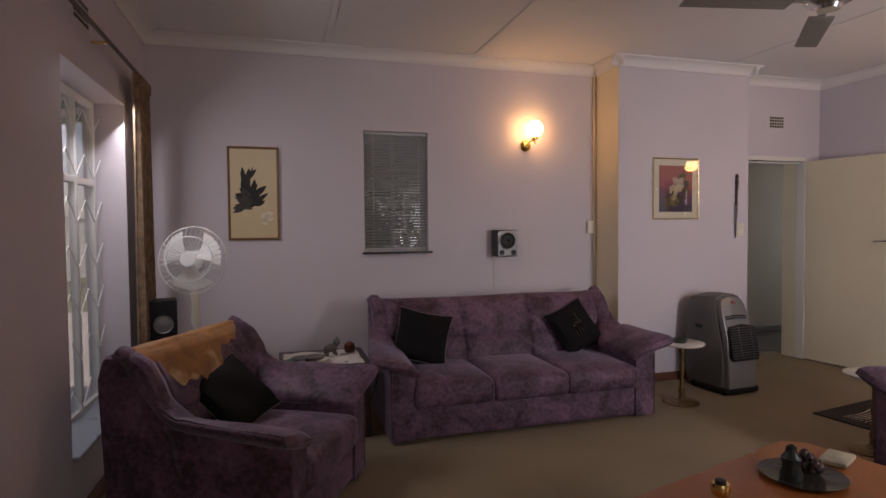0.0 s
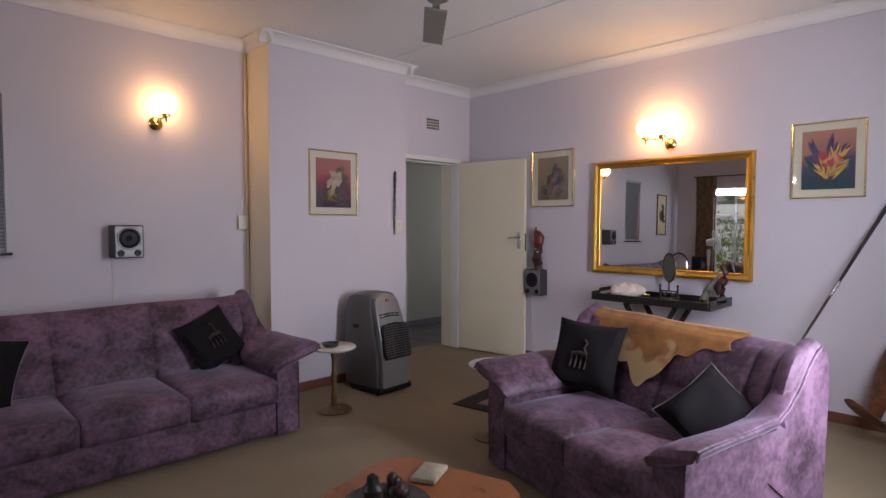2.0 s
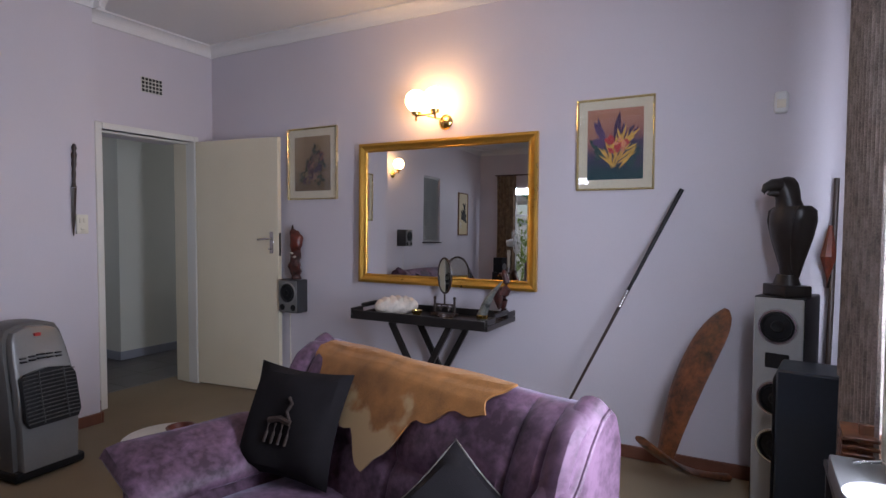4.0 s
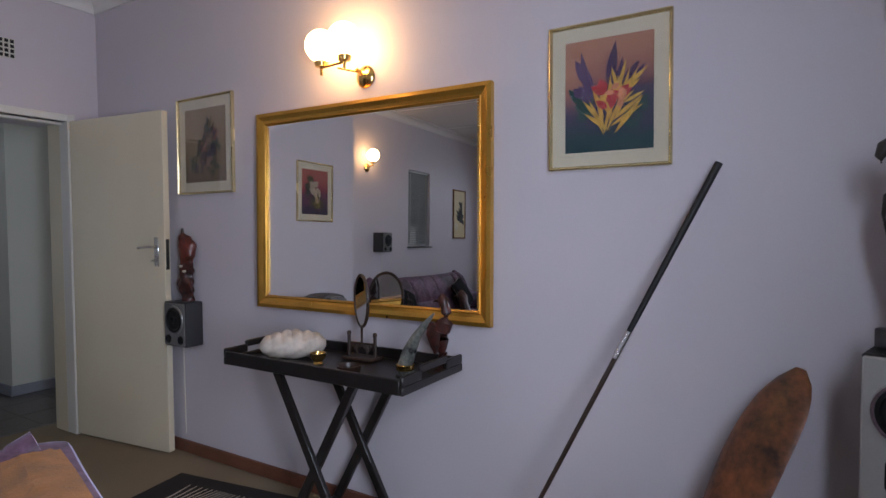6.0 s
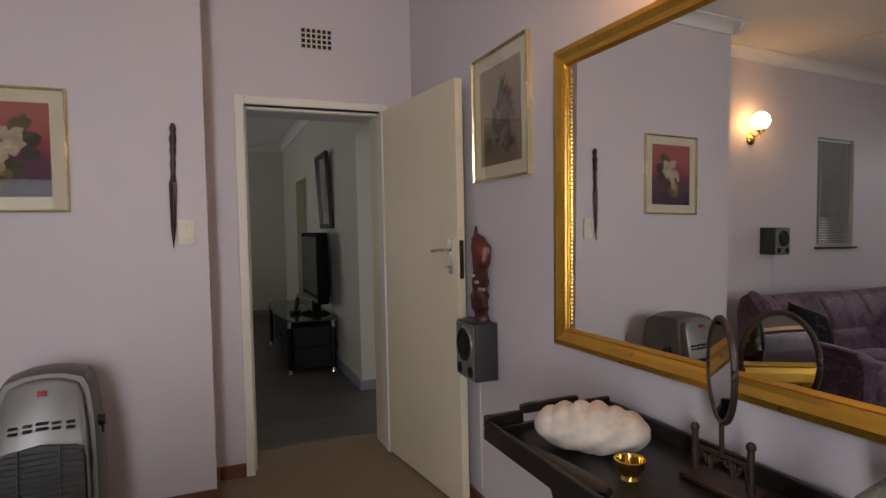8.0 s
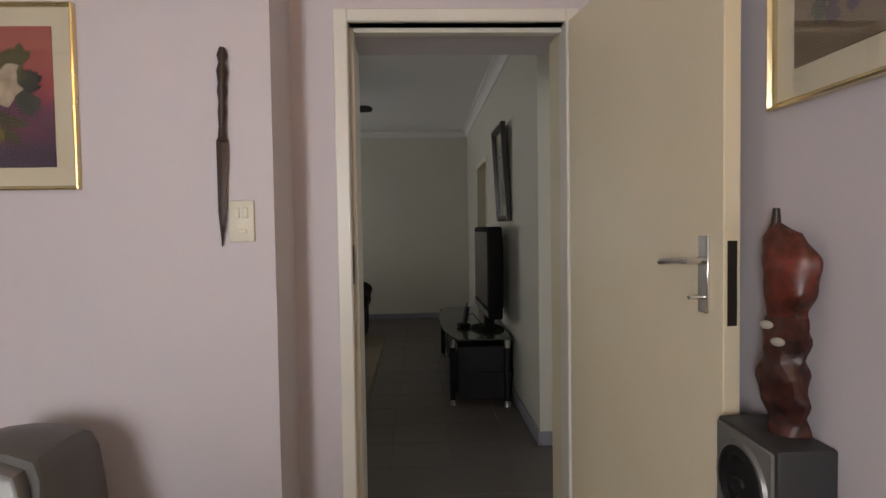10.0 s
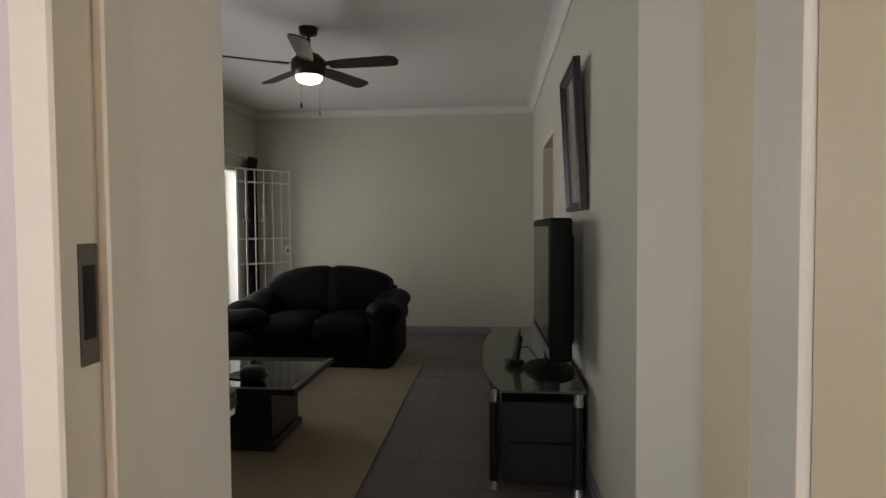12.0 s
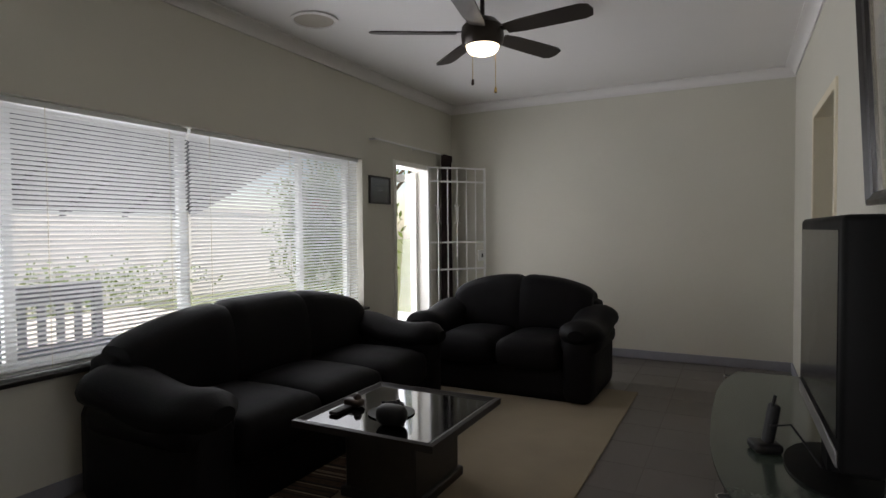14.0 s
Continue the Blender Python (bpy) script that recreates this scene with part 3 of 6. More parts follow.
def art_mat(name, cols, h=0.5, scale=3.0):
    m = bpy.data.materials.new(name)
    m.use_nodes = True
    nt = m.node_tree
    b = nt.nodes["Principled BSDF"]
    b.inputs["Roughness"].default_value = 0.7
    tc, nz, rp = nt.nodes.new("ShaderNodeTexCoord"), nt.nodes.new("ShaderNodeTexNoise"), nt.nodes.new("ShaderNodeValToRGB")
    mp = nt.nodes.new("ShaderNodeMapping")
    mp.inputs["Location"].default_value = (len(name), 3.1, len(name) * 0.7)
    nz.inputs["Scale"].default_value, nz.inputs["Detail"].default_value, nz.inputs["Distortion"].default_value = scale, 4, 1.4
    while len(rp.color_ramp.elements) < len(cols):
        rp.color_ramp.elements.new(0.5)
    for k, c in enumerate(cols):
        rp.color_ramp.elements[k].position = 0.32 + 0.36 * k / (len(cols) - 1)
        rp.color_ramp.elements[k].color = (*c, 1)
    nt.links.new(tc.outputs["Object"], mp.inputs[0])
    nt.links.new(mp.outputs[0], nz.inputs[0])
    sp, up, ad = nt.nodes.new("ShaderNodeSeparateXYZ"), nt.nodes.new("ShaderNodeMath"), nt.nodes.new("ShaderNodeMath")
    up.operation, ad.operation = "MULTIPLY_ADD", "MULTIPLY_ADD"
    up.inputs[1].default_value, up.inputs[2].default_value = 0.55 / h, 0.25
    ad.inputs[1].default_value = 0.5
    nt.links.new(tc.outputs["Object"], sp.inputs[0])
    nt.links.new(sp.outputs[2], up.inputs[0])
    nt.links.new(nz.outputs[0], ad.inputs[0])
    nt.links.new(up.outputs[0], ad.inputs[2])
    nt.links.new(ad.outputs[0], rp.inputs[0])
    nt.links.new(rp.outputs[0], b.inputs["Base Color"])
    return m


PALEGOLD = mat("pale_brass_frame", (0.78, 0.66, 0.38), 0.25, metal=0.9, var=0.12)
MOUNT = mat("ivory_mount_card", (0.62, 0.56, 0.43), 0.8, var=0.05)
PAINT = {}


def paint(c):
    if c not in PAINT:
        PAINT[c] = mat("paint_%d" % len(PAINT), c, 0.7, var=0.35, scale=30)
    return PAINT[c]


def framed_picture(m, w, h, label, frame_mat, band, mount, cols, petals, seed, glass=True, d=0.02):
    e = thing("framed_picture", m, label, "picture")
    part("frame", rect_ring(B(), w, h, band, d), frame_mat, e, smooth=False)
    iw, ih = w - 2 * band, h - 2 * band
    part("mount", box(B(), -iw / 2, -0.006, -ih / 2, iw / 2, -0.001, ih / 2), MOUNT if mount else frame_mat, e, "ivory mount card")
    pw, ph = iw - 2 * mount, ih - 2 * mount
    part("painting", box(B(), -pw / 2, -0.009, -ph / 2, pw / 2, -0.0062, ph / 2), art_mat("art_" + label[:14] + str(seed), cols, ph), e)
    rnd = random.Random(seed)
    for k, (col, num, lw, spread, cx, cz, ln) in enumerate(petals):
        bm = B()
        for i in range(num):
            a = rnd.uniform(*spread)
            x, z = cx * pw + rnd.uniform(-0.08, 0.08) * pw, cz * ph + rnd.uniform(-0.08, 0.08) * ph
            l = ln * ph * rnd.uniform(0.6, 1.1)
            ex, ez = x + l * math.cos(a), z + l * math.sin(a)
            if abs(ex) > pw * 0.47 or abs(ez) > ph * 0.47:
                l *= 0.5
            leaf_flat(bm, x, z, l, lw * ph * rnd.uniform(0.7, 1.2), a, -0.0095 - 0.0004 * k - 0.00003 * i)
        part("painted_petals", bm, paint(col), e, smooth=False)
    if glass:
        part("glass", box(B(), -iw / 2, -0.0145, -ih / 2, iw / 2, -0.0125, ih / 2), GLASS, e, "clear picture glass").visible_shadow = False
    return e


PI = math.pi
# ink painting of a dark jar and branches on the sofa wall
framed_picture(pose(1.705, YS, 1.668), 0.382, 0.725, "narrow ink picture of dark foliage in a brown wooden frame", mat("brown_gilt_wood", (0.22, 0.11, 0.045), 0.4, var=0.2), 0.018, 0.0,
               [(0.62, 0.50, 0.30), (0.68, 0.56, 0.36)], [((0.02, 0.018, 0.016), 34, 0.035, (0.2, 2.9), -0.08, -0.08, 0.2), ((0.05, 0.045, 0.04), 30, 0.03, (2.2, 4.2), -0.1, -0.12, 0.16), ((0.03, 0.025, 0.02), 14, 0.02, (0.9, 2.0), -0.15, 0.08, 0.2), ((0.75, 0.66, 0.5), 4, 0.05, (-0.6, 0.4), 0.18, -0.28, 0.2)], 2, False)
framed_picture(pose(5.297, Y2, 1.718), 0.48, 0.545, "white orchids on crimson and blue in a pale brass frame", PALEGOLD, 0.012, 0.055,
               [(0.035, 0.02, 0.05), (0.12, 0.03, 0.07), (0.30, 0.05, 0.06), (0.36, 0.10, 0.08)], [((0.05, 0.045, 0.02), 18, 0.05, (3.3, 6.1), 0.0, -0.12, 0.2), ((0.04, 0.045, 0.03), 16, 0.045, (-0.8, 1.2), 0.18, 0.02, 0.2), ((0.09, 0.08, 0.03), 12, 0.05, (0.3, 1.9), 0.14, 0.18, 0.16), ((0.03, 0.02, 0.02), 5, 0.012, (-0.1, 0.6), 0.28, 0.08, 0.16), ((0.06, 0.045, 0.03), 10, 0.05, (2.6, 4.4), -0.2, -0.24, 0.15), ((0.42, 0.33, 0.24), 16, 0.07, (0, 2 * PI), 0.06, 0.13, 0.14), ((0.50, 0.40, 0.27), 12, 0.06, (0, 2 * PI), -0.06, -0.02, 0.12), ((0.40, 0.28, 0.16), 9, 0.05, (0, 2 * PI), -0.1, -0.2, 0.11), ((0.16, 0.13, 0.03), 9, 0.03, (3.6, 5.9), -0.05, -0.22, 0.16)], 5)
BOUQUET = [((0.06, 0.07, 0.05), 16, 0.030, (0, 2 * PI), x, z, 0.12) for x, z in ((-0.22, -0.25), (0.18, -0.28), (0.26, 0.02), (-0.1, -0.02), (0.12, 0.22))]
BOUQUET += [(c, 14, 0.040, (0, 2 * PI), x, z, 0.085) for c, x, z in (((0.10, 0.06, 0.085), -0.12, -0.26), ((0.08, 0.06, 0.09), 0.16, -0.12), ((0.12, 0.075, 0.085), -0.02, -0.10), ((0.09, 0.07, 0.09), 0.22, 0.14), ((0.13, 0.09, 0.08), 0.04, 0.06))]
BOUQUET += [(c, 9, 0.030, (0, 2 * PI), x, z, 0.06) for c, x, z in (((0.30, 0.16, 0.13), 0.02, -0.02), ((0.28, 0.22, 0.14), -0.16, -0.22), ((0.32, 0.20, 0.17), 0.10, -0.24), ((0.25, 0.13, 0.11), 0.24, 0.16), ((0.22, 0.17, 0.13), 0.10, 0.10))]
BOUQUET += [((0.09, 0.08, 0.05), 4, 0.012, (0.9, 1.5), 0.16, 0.2, 0.20)]
framed_picture(pose(XM, 4.30, 1.815, 0, 0, -90), 0.49, 0.55, "muted pink blossoms on tan in a pale brass frame", PALEGOLD, 0.012, 0.055,
               [(0.17, 0.12, 0.075), (0.24, 0.17, 0.10), (0.28, 0.20, 0.12)], BOUQUET, 11)
framed_picture(pose(XM, 2.022, 1.817, 0, 0, -90), 0.44, 0.53, "orange flame lilies on dark teal in a pale brass frame", PALEGOLD, 0.012, 0.05,
               [(0.012, 0.05, 0.06), (0.06, 0.05, 0.10), (0.30, 0.13, 0.11), (0.42, 0.20, 0.13)], [((0.06, 0.03, 0.09), 9, 0.05, (0.8, 1.6), 0.05, -0.05, 0.42), ((0.02, 0.07, 0.06), 12, 0.05, (2.2, 4.2), -0.22, -0.12, 0.2), ((0.02, 0.06, 0.06), 12, 0.05, (-1.0, 1.0), 0.24, -0.2, 0.18), ((0.10, 0.06, 0.14), 7, 0.05, (1.7, 2.6), -0.2, 0.0, 0.42), ((0.62, 0.36, 0.07), 20, 0.022, (0.5, 2.6), 0.0, -0.28, 0.40), ((0.66, 0.40, 0.08), 14, 0.02, (0.3, 2.2), 0.12, -0.05, 0.33), ((0.48, 0.05, 0.06), 9, 0.05, (0.3, 2.8), 0.02, -0.06, 0.16), ((0.60, 0.25, 0.14), 6, 0.04, (0, 2 * PI), 0.12, 0.0, 0.12)], 21)

# gold mirror
e = thing("wall_mirror", pose(XM - 0.022, 3.147, 1.43, -0.7, 0, -88.9), "large wall mirror in a ribbed gold frame", "mirror")
part("frame", rect_ring(B(), 1.337, 0.988, 0.050, 0.030), GOLD, e, smooth=False)
part("inner_bead", rect_ring(B(), 1.238, 0.889, 0.012, 0.022), GOLD, e, "ribbed gold bead", smooth=False)
bm = B()
for sx in (-1, 1):
    for k in range(64):
        z = -0.42 + k * 0.0133
        box(bm, sx * 0.612 - 0.005, -0.028, z, sx * 0.612 + 0.005, -0.02, z + 0.008)
part("bead_ribs", bm, GOLD, e, smooth=False)["kind"] = "stuff"
MIRROR = bpy.data.materials.new("mirror_silver")
MIRROR.use_nodes = True
b = MIRROR.node_tree.nodes["Principled BSDF"]
b.inputs["Metallic"].default_value, b.inputs["Roughness"].default_value, b.inputs["Base Color"].default_value = 1.0, 0.0, (0.82, 0.83, 0.82, 1)
part("mirror_glass", box(B(), -0.61, -0.012, -0.436, 0.61, -0.004, 0.436), MIRROR, e, "clear silvered mirror glass", smooth=False)

# globe wall lamps
GLOBE = glow_mat("lit_opal_globe", (1.0, 0.58, 0.22), 40)


def globe_lamp(m, arms, label):
    """Brass wall plate, swivelling bar and opal globes; arms are (sideways, out) places of the globes."""
    e = thing("wall_lamp", m, label, "wall lamp")
    part("wall_plate", lathe(B(), [(0.0, 0), (0.05, 0), (0.052, 0.006), (0.045, 0.016), (0.02, 0.026), (0.012, 0.03)], 24, pose(0, 0, 0, 90)), BRASS, e, "round polished brass plate")
    bm = B()
    rod(bm, (0, -0.02, 0.0), (0, -0.075, 0.025), 0.008)
    if len(arms) > 1:
        rod(bm, (arms[0][0], -arms[0][1], 0.035), (arms[1][0], -arms[1][1], 0.035), 0.007)
        rod(bm, (0, -0.06, 0.01), (0.6 * arms[0][0], -0.09, 0.035), 0.005)
    else:
        rod(bm, (0, -0.075, 0.025), (arms[0][0], -arms[0][1], 0.035), 0.007)
    part("bar", bm, BRASS, e)
    for x, y in arms:
        part("cup", lathe(B(), [(0.006, -0.035), (0.007, 0.0), (0.028, 0.004), (0.032, 0.026), (0.026, 0.03)], 18, pose(x, -y, 0.035)), BRASS, e)
        part("globe", ball(B(), 0.073, (x, -y, 0.132), n=28), GLOBE, e, "glowing opal glass globe")
    return e


globe_lamp(pose(4.01, YS, 2.11), [(0.035, 0.12)], "brass wall lamp with one lit opal globe")
globe_lamp(pose(XM, 3.135, 2.035, 0, 0, -90), [(-0.155, 0.13), (0.0, 0.15)], "brass wall lamp with two lit opal globes above the mirror")

globe_lamp(pose(2.0, -2.37, 2.40, 0, 0, 180), [(-0.155, 0.13), (0.0, 0.15)], "brass wall lamp with two lit opal globes above the far window")


def wall_speaker(m, w, h, d, label):
    e = thing("wall_speaker", m, label, "loudspeaker", "surround speakers")
    part("cabinet", box(B(), -w / 2, -d, 0, w / 2, 0, h, 0.006, 2), mat("charcoal_vinyl", (0.035, 0.035, 0.038), 0.5, var=0.15), e)
    part("front_panel", box(B(), -w / 2 + 0.006, -d - 0.006, 0.006, w / 2 - 0.006, -d, h - 0.006, 0.004), GREYP, e, "silver plastic front")
    f = pose(0, -d - 0.006, h * 0.60, 90)
    drv = part("driver", lathe(B(), [(0.0, 0.004), (0.018, 0.012), (0.02, 0.006), (w * 0.26, 0.003), (w * 0.31, 0.010), (w * 0.36, 0.008), (w * 0.37, 0.0)], 24, f), BLACKP, e, "black cone driver")
    part("trim_ring", lathe(B(), [(w * 0.36, 0.0), (w * 0.36, 0.006), (w * 0.40, 0.007), (w * 0.42, 0.0)], 28, f), GREYP, drv)
    for sx in (-1, 1):
        part("port", lathe(B(), [(0.0, 0.001), (w * 0.08, 0.001), (w * 0.085, 0.005), (w * 0.12, 0.004), (w * 0.125, 0.0)], 16, pose(sx * w * 0.28, -d - 0.006, h * 0.16, 90)), BLACKP, e)
    part("cable", tube(B(), [(-w * 0.4, -0.006, 0.0), (-w * 0.4, -0.004, -0.3), (-w * 0.38, -0.004, -0.55)], 0.003, 5), PLASTIC, e, "thin pale speaker cable")
    return e


wall_speaker(pose(3.777, YS, 1.135), 0.19, 0.23, 0.14, "small silver and black speaker fixed to the sofa wall")
wall_speaker(pose(XM, 4.462, 0.665, 0, 0, -90), 0.20, 0.255, 0.11, "small silver and black speaker fixed low beside the door")

# carved mask standing on the speaker
e = thing("carved_mask", pose(7.224, 4.438, 0.9205, 0, -4, -72), "long red and black carved wooden mask on the speaker", "mask")


def carving(f0, f1, n, knots, lump):
    """Flattened carved block between two heights; knots give (height, half width, lean)."""
    rings = []
    for i in range(n + 1):
        f = f0 + (f1 - f0) * i / n
        k = max(j for j in range(len(knots) - 1) if knots[j][0] <= f + 1e-6)
        (a, wa, la), (b, wb, lb) = knots[k], knots[k + 1]
        g = (f - a) / (b - a)
        g = g * g * (3 - 2 * g)
        w, lean = wa + (wb - wa) * g, la + (lb - la) * g
        ring = []
        for q in range(16):
            an = 2 * math.pi * q / 16
            r = w * (1 + lump * math.sin(3 * an + 17 * f) + 0.5 * lump * math.sin(5 * an - 31 * f))
            ring.append(Vector((r * math.cos(an) + lean, 0.6 * r * math.sin(an), 0.40 * f)))
        rings.append(ring)
    return loft(B(), rings)


MASKK = [(0.0, 0.040, -0.01), (0.08, 0.036, -0.008), (0.16, 0.044, -0.006), (0.26, 0.050, -0.012), (0.36, 0.040, -0.010), (0.46, 0.044, 0.0), (0.56, 0.038, 0.008), (0.66, 0.050, 0.014), (0.80, 0.054, 0.018), (0.92, 0.040, 0.010), (0.98, 0.016, -0.004), (1.01, 0.004, -0.010)]
part("lower_carving", carving(0.0, 0.55, 22, MASKK, 0.14), mat("black_red_carving", (0.055, 0.012, 0.008), 0.4, var=0.8, scale=26, bump=0.4, fine=60, dark=(0.006, 0.005, 0.005)), e, "blackened lower carving")
part("face", carving(0.55, 1.0, 20, MASKK, 0.07), mat("red_black_carving", (0.12, 0.020, 0.011), 0.35, var=0.8, scale=18, dark=(0.012, 0.007, 0.005)), e)
part("crest", rod(B(), (-0.008, 0, 0.385), (-0.004, 0, 0.425), 0.010, 0.006), DARKWOOD, e)
bm = B()
for x, z in ((0.004, 0.175), (-0.018, 0.205)):
    ball(bm, 0.015, (x, -0.026, z), 1, 0.4, 0.55, 10)
part("eye", bm, mat("bone_inlay", (0.42, 0.38, 0.32), 0.5), e, "pale inlaid ring")

# dagger on the pier
e = thing("wall_dagger", pose(5.947, Y2 - 0.012, 1.27, 0, 1.5, 0), "carved dark wooden dagger hanging on the wall", "dagger")
part("blade", loft(B(), [[Vector((s * w, -t, z)) for s, t in ((-1, 0), (0, 0.006), (1, 0), (0, -0.004))] for w, z in ((0.001, 0), (0.012, 0.10), (0.018, 0.31))]), DARKWOOD, e)
part("handle", lathe(B(), [(0.018, 0.312), (0.012, 0.325), (0.010, 0.36), (0.013, 0.40), (0.010, 0.43), (0.015, 0.46), (0.012, 0.485), (0.017, 0.52), (0.010, 0.545), (0.016, 0.565), (0.008, 0.59)], 12), DARKWOOD, e)


def switch_plate(m, w, h, label, rockers):
    e = thing("light_switch", m, label, "switch")
    part("plate", box(B(), -w / 2, -0.012, -h / 2, w / 2, 0, h / 2, 0.004, 2), PLASTIC, e)
    for x, z, a, c in rockers:
        part("rocker", box(B(), x - a, -0.017, z - c, x + a, -0.011, z + c, 0.002), PLASTIC, e)
    return e


switch_plate(pose(6.005, Y2, 1.345), 0.075, 0.125, "ivory switch plate with two switches and a socket", [(-0.013, 0.025, 0.008, 0.016), (0.013, 0.025, 0.008, 0.016), (0.002, -0.03, 0.014, 0.006)])
switch_plate(pose(4.66, YS - 0.02, 1.385), 0.085, 0.115, "white electrical box on the conduit by the pier", [(0.0, 0.02, 0.01, 0.016)])
tagged(part("wall_conduit", box(B(), 4.69, YS - 0.018, 0.08, 4.712, YS, 2.76, 0.005), DOORPAINT), "cream conduit running up the corner", "conduit")
e = thing("alarm_sensor", pose(XM - 0.001, 1.20, 1.97, 0, 0, -90), "white motion sensor high on the wall", "sensor")
part("housing", pad(B(), -0.032, -0.045, -0.055, 0.032, 0, 0.055, 0.018), STEEL, e)
part("lens", box(B(), -0.02, -0.048, -0.03, 0.02, -0.044, 0.012, 0.002), PLASTIC, e)


def air_brick(m, w, h, nx, nz, label):
    e = thing("air_vent", m, label, "vent")
    part("grille", box(B(), -w / 2, -0.006, -h / 2, w / 2, 0, h / 2, 0.002), CREAM, e)
    bm = B()
    for i in range(nx):
        for k in range(nz):
            cx, cz = -w / 2 + (i + 0.5) * w / nx, -h / 2 + (k + 0.5) * h / nz
            box(bm, cx - w / nx * 0.33, -0.008, cz - h / nz * 0.34, cx + w / nx * 0.33, -0.004, cz + h / nz * 0.34)
    part("openings", bm, BLACKP, e, "dark square holes", smooth=False)


air_brick(pose(6.70, YD, 2.415), 0.175, 0.115, 6, 4, "square-holed air brick above the door")
air_brick(pose(WX, 4.1, 2.48, 0, 0, 90), 0.23, 0.12, 7, 4, "air brick above the west window")

# inner door and its frame
bm = B()
for x0, x1 in ((6.25, 6.30), (7.06, 7.105)):
    box(bm, x0, YD - 0.018, 0.0, x1, YD + 0.09, 2.075, 0.004)
box(bm, 6.30, YD - 0.018, 2.03, 7.06, YD + 0.09, 2.075, 0.004)
box(bm, 6.30, YD + 0.045, 0.0, 6.315, YD + 0.09, 2.03, 0.003)
box(bm, 6.315, YD + 0.045, 2.012, 7.06, YD + 0.09, 2.03, 0.003)
door_frame = struct("door_frame_1", bm, WHITE, "white painted steel door frame", "door frame")
bm = B()
box(bm, 6.2995, YD + 0.012, 1.12, 6.302, YD + 0.042, 1.26)
strike = part("strike_plate", bm, mat("dull_steel", (0.16, 0.15, 0.14), 0.4, metal=0.8), door_frame, "dull steel strike plate", smooth=False)
part("latch_hole", box(B(), 6.3015, YD + 0.017, 1.15, 6.3025, YD + 0.037, 1.235), BLACKP, strike, "dark latch hole", smooth=False)
struct("wall_reveal_door", box(B(), 6.291, YD + 0.09, 0, 6.299, YI + 0.004, 2.03), WHITE, "pale reveal of the doorway", "reveal")
struct("wall_reveal_door_2", box(B(), 7.061, YD + 0.09, 0, 7.069, YE + 0.003, 2.03), DOORPAINT, "pale reveal of the doorway", "reveal")
ang = math.degrees(math.atan2(4.60 - 5.42, 7.19 - 7.085))
e = thing("door", pose(7.087, 5.408, 0, 0, 0, ang), "cream painted flush door standing wide open against the wall", "door")
part("leaf", box(B(), 0.0, -0.02, 0.012, 0.83, 0.02, 2.03, 0.002), DOORPAINT, e, smooth=False)
for sy in (-1,):
    hd = part("handle_plate", box(B(), 0.75, -0.027, 1.12, 0.785, -0.02, 1.29, 0.002), CHROME, e, "chrome lever plate")
    part("lever", tube(B(), [(0.768, -0.027, 1.235), (0.768, -0.065, 1.235), (0.745, -0.07, 1.235), (0.665, -0.066, 1.228)], 0.008, 8), CHROME, hd)
    part("key", rod(B(), (0.768, -0.027, 1.155), (0.768, -0.06, 1.155), 0.005), CHROME, hd)
part("lock_edge", box(B(), 0.8295, -0.011, 1.10, 0.8315, 0.011, 1.28), mat("dark_steel", (0.06, 0.055, 0.05), 0.4, metal=0.7), e, "dark steel lock face", smooth=False)
for z in (0.25, 1.75):
    part("hinge", rod(B(), (-0.004, -0.012, z), (-0.004, -0.012, z + 0.1), 0.007), STEEL, e)

# ---- lounge: tables and loose things ----
MARBLE = mat("white_marble", (0.62, 0.58, 0.52), 0.3, var=0.15, scale=7)
ANTIQUE = mat("antique_brass", (0.20, 0.13, 0.06), 0.4, metal=0.7, var=0.3, scale=18)


def round_table(m, r, h, label):
    e = thing("side_table", m, label, "side table", "marble-topped side tables")
    part("tabletop", lathe(B(), [(0.0, h - 0.022), (r - 0.012, h - 0.022), (r, h - 0.012), (r, h - 0.004), (r - 0.006, h), (0.0, h)], 40), MARBLE, e, "round pale marble top")
    part("column", lathe(B(), [(0.05, 0.022), (0.024, 0.04), (0.018, 0.07), (0.026, 0.10), (0.016, 0.13), (0.014, 0.2), (0.022, 0.26), (0.015, 0.3), (0.014, h - 0.1), (0.024, h - 0.07), (0.018, h - 0.05), (0.06, h - 0.0222)], 20), ANTIQUE, e)
    part("foot", lathe(B(), [(0.0, 0.0), (0.125, 0.0), (0.13, 0.008), (0.11, 0.016), (0.05, 0.024), (0.0, 0.024)], 32), ANTIQUE, e)
    return e


round_table(pose(4.90, 4.565, 0), 0.165, 0.48, "round marble-topped side table on a brass column by the heater")
round_table(pose(5.35, 3.40, 0), 0.165, 0.48, "round marble-topped side table on a brass column behind the small sofa")


def ashtray(m, r, c, label):
    e = thing("ashtray", m, label, "ashtray")
    part("bowl", lathe(B(), [(0.0, 0.0), (r * 0.8, 0.0), (r, 0.028), (r * 0.88, 0.028), (r * 0.7, 0.010), (0.0, 0.010)], 24), c, e)
    return e


ashtray(pose(4.87, 4.56, 0.48), 0.062, mat("dark_green_glaze", (0.03, 0.045, 0.03), 0.3), "dark green ashtray on the marble table")
ashtray(pose(5.40, 3.37, 0.48), 0.06, REDWOOD, "brown wooden ashtray on the marble table")

